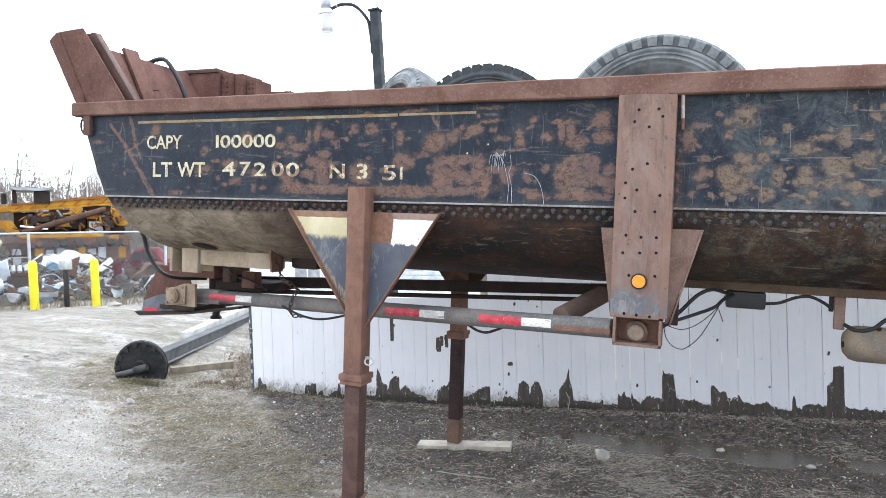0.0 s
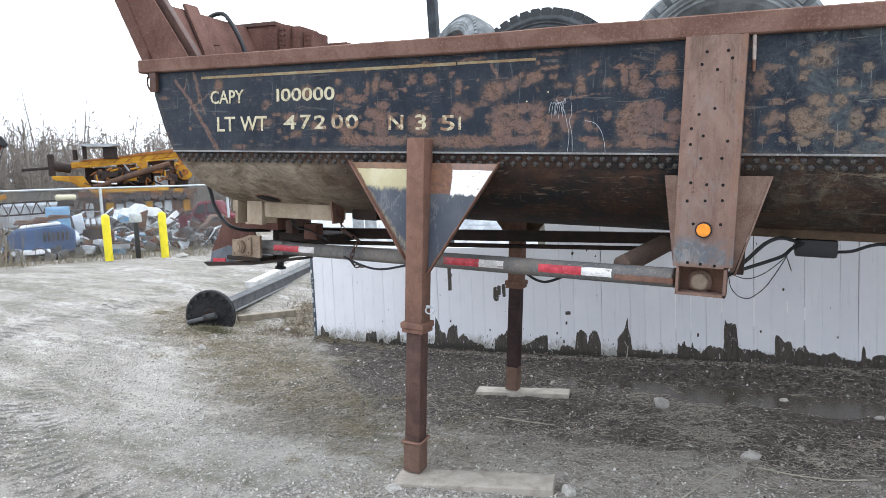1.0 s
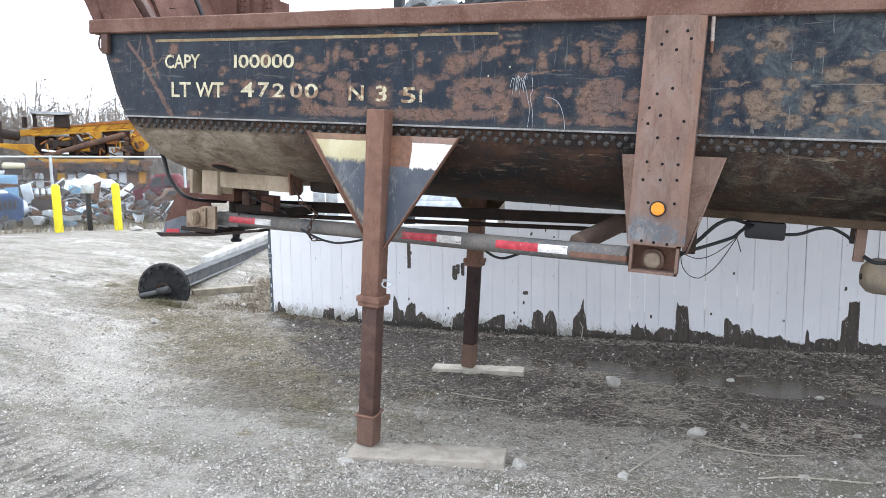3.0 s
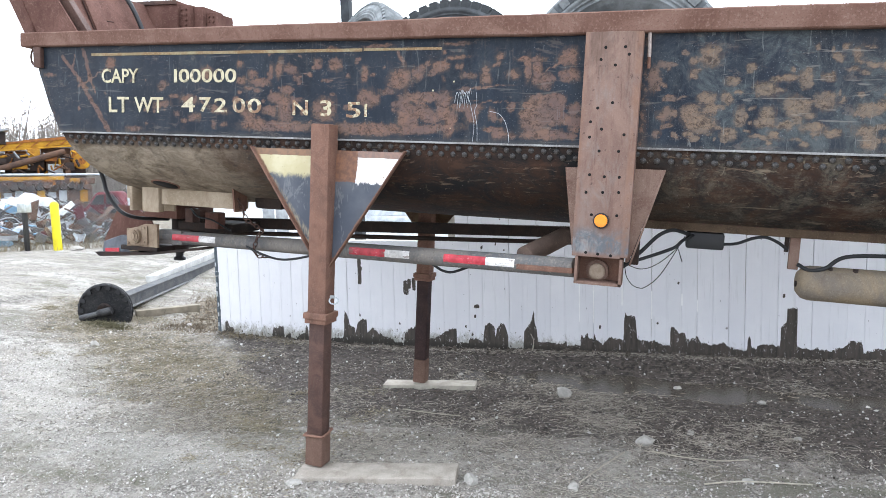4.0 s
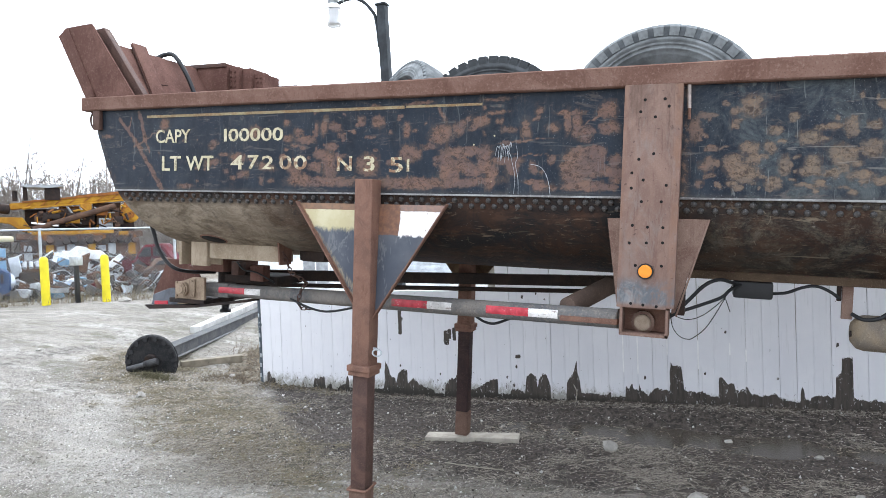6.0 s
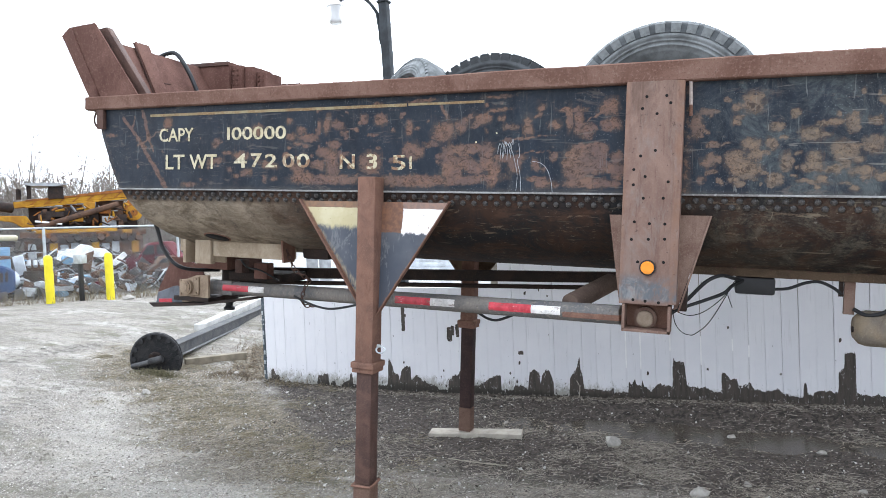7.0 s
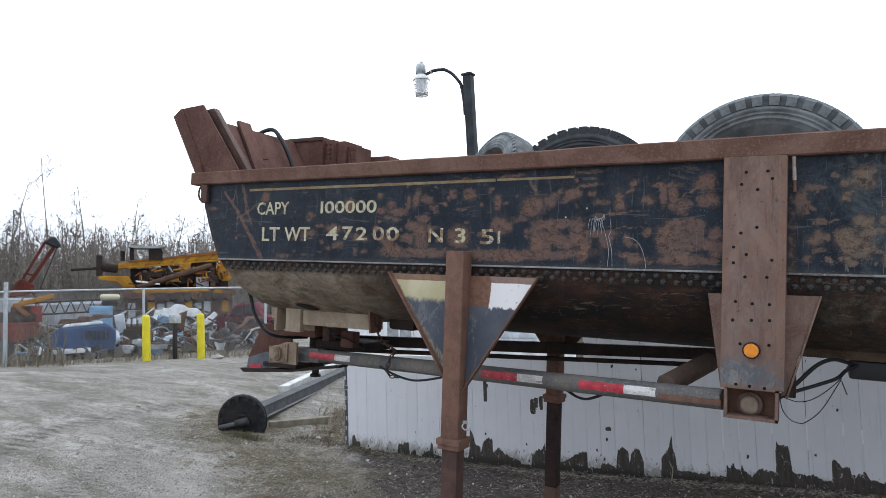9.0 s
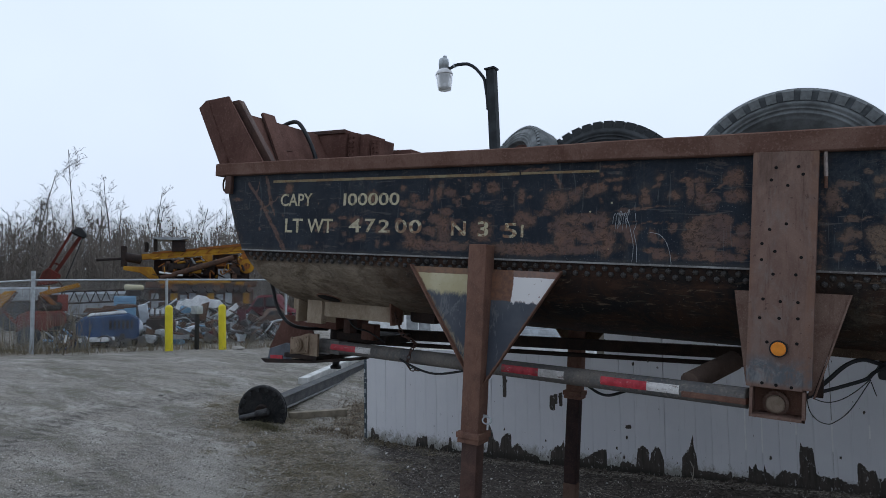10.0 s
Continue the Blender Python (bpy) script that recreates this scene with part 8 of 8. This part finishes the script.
m = Nodes("dead_stalks")
M_STALK = m.done(m.mix(m.island(), (0.09, 0.075, 0.05), (0.30, 0.25, 0.165)), 0.9)


def fence_foot(rng):
    t = rng.random() * 3
    i = min(2, int(t))
    (ax, ay), (bx, by) = FENCE[i], FENCE[i + 1]
    f = t - i
    return ax + (bx - ax) * f + rng.gauss(0, 0.2), ay + (by - ay) * f + rng.gauss(0, 0.25)


weeds("fence_weeds", "dead weeds and twigs along the fence foot", 900, fence_foot, 0.1, 0.4, 0.006, M_STALK, 3)
weeds("fence_brush", "tall bare brush stems by the corner post", 72, lambda r: (-16.3 + r.uniform(-2.2, 1.6), 8.9 + r.uniform(-0.3, 0.5)), 0.7, 1.7, 0.009, M_STALK, 5, 0.35)

m = Nodes("green_moss")
M_MOSS = m.done(m.mix(m.island(), (0.06, 0.055, 0.03), (0.165, 0.148, 0.085)), 0.9)
weeds("moss_tuft", "low green-brown tuft at the foot of the base plate", 520, lambda r: (-6.74 + r.gauss(0, 0.17), 6.50 + r.gauss(0, 0.06)), 0.04, 0.12, 0.0035, M_MOSS, 15, 0.8)
m = Nodes("leaf_litter")
M_LEAF = m.done(m.mix(m.island(), (0.06, 0.045, 0.033), (0.23, 0.18, 0.125)), 0.9)
weeds("wall_weeds", "dead weeds at the wall corner", 260, lambda r: (-5.25 + abs(r.gauss(0, 0.45)), 6.9 - abs(r.gauss(0, 0.08))), 0.03, 0.14, 0.003, M_STALK, 16, 0.8)
weeds("corner_weeds", "brown dead weeds round the wall corner", 420, lambda r: (-5.95 + r.gauss(0, 0.2), 6.93 + r.gauss(0, 0.12)), 0.03, 0.11, 0.0035, M_LEAF, 18, 1.1)
weeds("corner_litter", "brown leaf litter between the wall corner and the beams", 2600, lambda r: (-6.05 - 0.75 * (q := r.uniform(-0.6, 1.0)) + r.gauss(0.0, 0.2), 7.6 + 1.2 * q + r.gauss(0, 0.15)), 0.02, 0.08, 0.006, M_LEAF, 19, 1.6)
weeds("beam_weeds", "dead weeds beside the lying beams", 260, lambda r: (-6.5 - 1.9 * (q := r.random()) + r.gauss(0.25, 0.3), 7.4 + 3.2 * q + r.gauss(0, 0.3)), 0.03, 0.12, 0.004, M_LEAF, 17, 1.0)

# ---------------------------------------------------------------- loose ground cover near the trailer
def straw_mat(name, label, n, place, lmin, lmax, seed, mat):
    """Lying stalks."""
    rng = random.Random(seed)
    verts, faces = [], []
    for k in range(n):
        x, y = place(rng)
        z = ground_at(x, y)[2]
        a = rng.uniform(0, math.tau)
        L = rng.uniform(lmin, lmax)
        p = Vector((x, y, z + rng.uniform(0.0, 0.012)))
        d = Vector((math.cos(a), math.sin(a), rng.uniform(-0.05, 0.22)))
        q = p + d * L * 0.5
        e = q + (d + Vector((rng.uniform(-0.5, 0.5), rng.uniform(-0.5, 0.5), -0.25))) * L * 0.5
        e.z = max(e.z, z - 0.01)
        r = rng.uniform(0.0009, 0.0021)
        limb(verts, faces, p, q, r, r, 3)
        limb(verts, faces, q, e, r, r * 0.5, 3)
    me = bpy.data.meshes.new(name)
    me.from_pydata([tuple(v) for v in verts], [], faces)
    me.materials.append(mat)
    return tagged(new(name, me), label, "dead grass", kind="stuff")


m = Nodes("turf")
M_TURF = m.done(m.mix(m.island(), (0.12, 0.105, 0.068), (0.37, 0.32, 0.225)), 0.9)
m = Nodes("straw")
M_STRAW = m.done(m.mix(m.island(), (0.105, 0.092, 0.078), (0.485, 0.44, 0.375)), 0.9)


def clumps(n, spread, inside, seed):
    """A picker of places gathered in tussocks."""
    rng = random.Random(seed)
    mids = []
    while len(mids) < n:
        p = rng.uniform(-8.5, 2.3), rng.uniform(3.0, 8.4)
        if inside(*p) > rng.random():
            mids.append((*p, spread * rng.uniform(0.5, 1.6)))

    def pick(r):
        x, y, s = r.choice(mids)
        x, y = x + r.gauss(0, s), y + r.gauss(0, s * 0.8)
        return x, min(6.95 - 0.1 * r.random(), y) if x > -5.5 else y
    return pick


def damp(x, y):
    return 0 if x < -4.6 or not 3.7 < y < 6.7 else max(0.05, min(1, 0.35 + nz(x, y, 9, 1.1))) * (1.0 if y < 5.4 else 0.45)


def turf(x, y):
    mid = 5.4 + 0.56 * (-4.9 - x) if x < -4.9 else 5.4 - 0.66 * (x + 4.9)
    return math.exp(-((y - mid) / (0.72 if y > mid else 0.46)) ** 2) if x < -2.2 else 0


turf_side = clumps(170, 0.11, turf, 31)
straw_mat("dead_grass", "matted dead stalks on the damp mud", 15000, clumps(80, 0.19, damp, 32), 0.03, 0.12, 12, M_STRAW)
straw_mat("dead_grass", "tan dead grass trodden into the gravel", 17000, turf_side, 0.012, 0.06, 13, M_TURF)
straw_mat("wall_litter", "pale leaf litter along the wall foot", 3200, lambda r: (r.uniform(-5.3, 2.2), 6.93 - abs(r.gauss(0, 0.07))), 0.03, 0.09, 14, M_STRAW)

weeds("dead_turf", "short dead turf between the gravel and the mud", 11000, turf_side, 0.012, 0.05, 0.0017, M_TURF, 51, 1.3)
weeds("dead_turf", "broken grey stubble on the mud", 7000, clumps(80, 0.19, damp, 32), 0.015, 0.07, 0.0016, M_STRAW, 52, 1.3)


def pebbles(name, label, n, place, smin, smax, seed, mat):
    rng = random.Random(seed)
    base = [Vector(v) for v in ((1, 0, 0), (-1, 0, 0), (0, 1, 0), (0, -1, 0), (0, 0, 1), (0, 0, -0.6))]
    tri = ((0, 2, 4), (2, 1, 4), (1, 3, 4), (3, 0, 4), (2, 0, 5), (1, 2, 5), (3, 1, 5), (0, 3, 5))
    verts, faces = [], []
    for k in range(n):
        x, y = place(rng)
        z = ground_at(x, y)[2]
        s = smin + (smax - smin) * rng.random() ** 3
        rot = Euler((rng.uniform(0, 6), rng.uniform(0, 6), rng.uniform(0, 6))).to_matrix()
        sq = (rng.uniform(0.7, 1.3), rng.uniform(0.6, 1.1), rng.uniform(0.5, 0.9))
        b0 = len(verts)
        for v in base:
            w = rot @ Vector((v.x * sq[0], v.y * sq[1], v.z * sq[2])) * s * rng.uniform(0.75, 1.2)
            verts.append((x + w.x, y + w.y, z + s * 0.25 + w.z * 0.8))
        faces += [(b0 + i, b0 + j, b0 + l) for i, j, l in tri]
    me = bpy.data.meshes.new(name)
    me.from_pydata(verts, [], faces)
    me.materials.append(mat)
    return tagged(new(name, me), label, "gravel", kind="stuff")


m = Nodes("pebble_stone")
M_PEBBLE = m.done(m.ramp(m.island(), (0.0, (0.165, 0.15, 0.13)), (0.45, (0.345, 0.315, 0.282)), (0.85, (0.515, 0.483, 0.445)), (1.0, (0.60, 0.59, 0.56))), 0.85)


m = Nodes("white_stone")
M_WHITEST = m.done(m.mix(m.island(), (0.40, 0.39, 0.37), (0.68, 0.67, 0.64)), 0.85)


def yard_spot(rng):
    while True:
        x, y = rng.uniform(-8, 2.4), rng.uniform(2.2, 7.0)
        w = GL["wet"](x, y)
        if y < 3.0 + 0.8 * rng.random() or rng.random() > 0.15 + 0.82 * w:
            return x, y


pebbles("gravel", "loose pale crushed stone on the yard", 38000, yard_spot, 0.004, 0.015, 5, M_PEBBLE)
pebbles("gravel", "small white stones scattered on the mud", 320, lambda r: (r.uniform(-5.2, 2.4), r.uniform(3.7, 6.9)), 0.008, 0.026, 7, M_WHITEST)
pebbles("gravel", "pale crushed stone in front of the landing leg", 20000, lambda r: (r.uniform(-2.6, 1.6) + 0.3 * r.gauss(0, 1), 2.5 + 1.2 * r.random() ** 0.7), 0.004, 0.013, 6, M_PEBBLE)

m = Nodes("soil_clod")
M_CLOD = m.done(m.mix(m.island(), (0.037, 0.031, 0.026), (0.146, 0.123, 0.102)), 0.95)
pebbles("soil_clods", "dark crumbs of damp soil under the trailer", 22000, lambda r: (r.uniform(-4.2, 2.3), min(6.96, r.gauss(5.7, 0.8))), 0.003, 0.013, 41, M_CLOD)
pebbles("soil_clods", "dark soil heaped along the wall foot", 3600, lambda r: (r.uniform(-5.35, 2.2), 6.99 - abs(r.gauss(0, 0.08))), 0.006, 0.028, 42, M_CLOD)


def rock(x, y, s, seed, label, flat=0.7):
    bm = bmesh.new()
    s *= 0.85
    bmesh.ops.create_icosphere(bm, subdivisions=2, radius=1)
    for v in bm.verts:
        n = v.co.normalized()
        k = 1 + 0.35 * nz(n.x + seed, n.y, n.z, 1.5) + 0.1 * nz(n.x, n.y + seed, n.z, 4)
        v.co = Vector((n.x * k * 1.15, n.y * k * 0.9, n.z * k * flat)) * s
        for ax in (Vector((0.5, -0.3, 0.8)), Vector((-0.6, -0.6, 0.5))):
            dd = v.co.dot(ax.normalized()) - s * 0.55
            if dd > 0:
                v.co -= ax.normalized() * dd * 0.9
    for f in bm.faces:
        f.smooth = False
    ob = tagged(link("stone", bm, M_ROCK, smooth=False), label, "stone", "loose stones")
    ob.matrix_world = Matrix.Translation((x, y, ground_at(x, y)[2] + s * flat * 0.45)) @ Matrix.Rotation(seed * 1.7, 4, "Z")
    return ob


M_ROCK = plain("pale_limestone", (0.34, 0.325, 0.295), 0.9, 0, 0.18, 25)
for i, (x, y, s, fl) in enumerate(((-0.77, 5.70, 0.085, 0.8), (-0.045, 4.72, 0.075, 0.7), (-0.44, 3.87, 0.05, 0.7), (-1.07, 3.77, 0.05, 1.2), (0.60, 4.26, 0.05, 0.4), (0.18, 6.26, 0.05, 0.7),
                                   (0.45, 3.40, 0.11, 0.25), (0.272, 5.05, 0.035, 1.1), (-6.2, 5.75, 0.07, 0.7), (-9.3, 6.8, 0.05, 0.7), (-5.95, 7.05, 0.05, 0.7), (-1.34, 4.17, 0.03, 0.7),
                                   (0.85, 5.9, 0.04, 0.6), (-1.9, 6.2, 0.03, 0.7), (-2.15, 3.42, 0.06, 0.25), (-0.1, 3.3, 0.04, 0.5), (1.0, 5.1, 0.035, 0.7), (-3.1, 4.9, 0.03, 0.7), (-12.62, 11.45, 0.16, 0.5))):
    rock(x, y, s, i + 1, "pale grey broken stone lying on the muddy ground" if y > 3.7 and x > -3 else "pale stone lying on the gravel", fl)


def twig(points, label):
    pts = [(x, y, ground_at(x, y)[2] + z) for x, y, z in points]
    tagged(link("dry_stalk", hose(pts, 0.005, 6, 4), M_STRAW2), label, "stalk", "dry stalks")


M_STRAW2 = plain("pale_stalk", (0.36, 0.33, 0.27), 0.9, 0, 0.2, 20)
twig([(0.0, 4.52, 0.03), (0.2, 4.5, 0.02), (0.45, 4.52, 0.015), (0.62, 4.54, 0.012)], "long pale dry stalk lying on the mud")
twig([(-0.41, 3.93, 0.015), (-0.3, 4.15, 0.02), (-0.17, 4.45, 0.03)], "pale dry stalk lying on the mud")
twig([(0.33, 4.1, 0.02), (0.55, 4.2, 0.015), (0.95, 4.25, 0.012)], "thin dry stalk lying on the mud")
twig([(-1.3, 6.9, 0.0), (-1.28, 6.88, 0.12), (-1.31, 6.87, 0.2)], "upright dry stalk by the wall")
twig([(-2.0, 4.9, 0.02), (-1.75, 4.85, 0.03), (-1.5, 4.92, 0.02)], "bent dry stalk on the mud")

# puddle by the wall
pb = bmesh.new()
ring = []
for k in range(40):
    a = k * math.tau / 40
    ring.append(pb.verts.new((-0.1 + 2.5 * math.cos(a), 6.22 + 0.48 * math.sin(a), -0.124)))
pb.faces.new(ring)
m = Nodes("muddy_water")
M_WATER = m.done(m.mix(m.noise(9.0, 4, 0.6), (0.045, 0.038, 0.030), (0.085, 0.071, 0.056)), 0.22, 0, None, spec=0.3)
tagged(link("puddle", pb, M_WATER, smooth=False), "shallow muddy puddle beside the wall", "puddle", kind="structure")
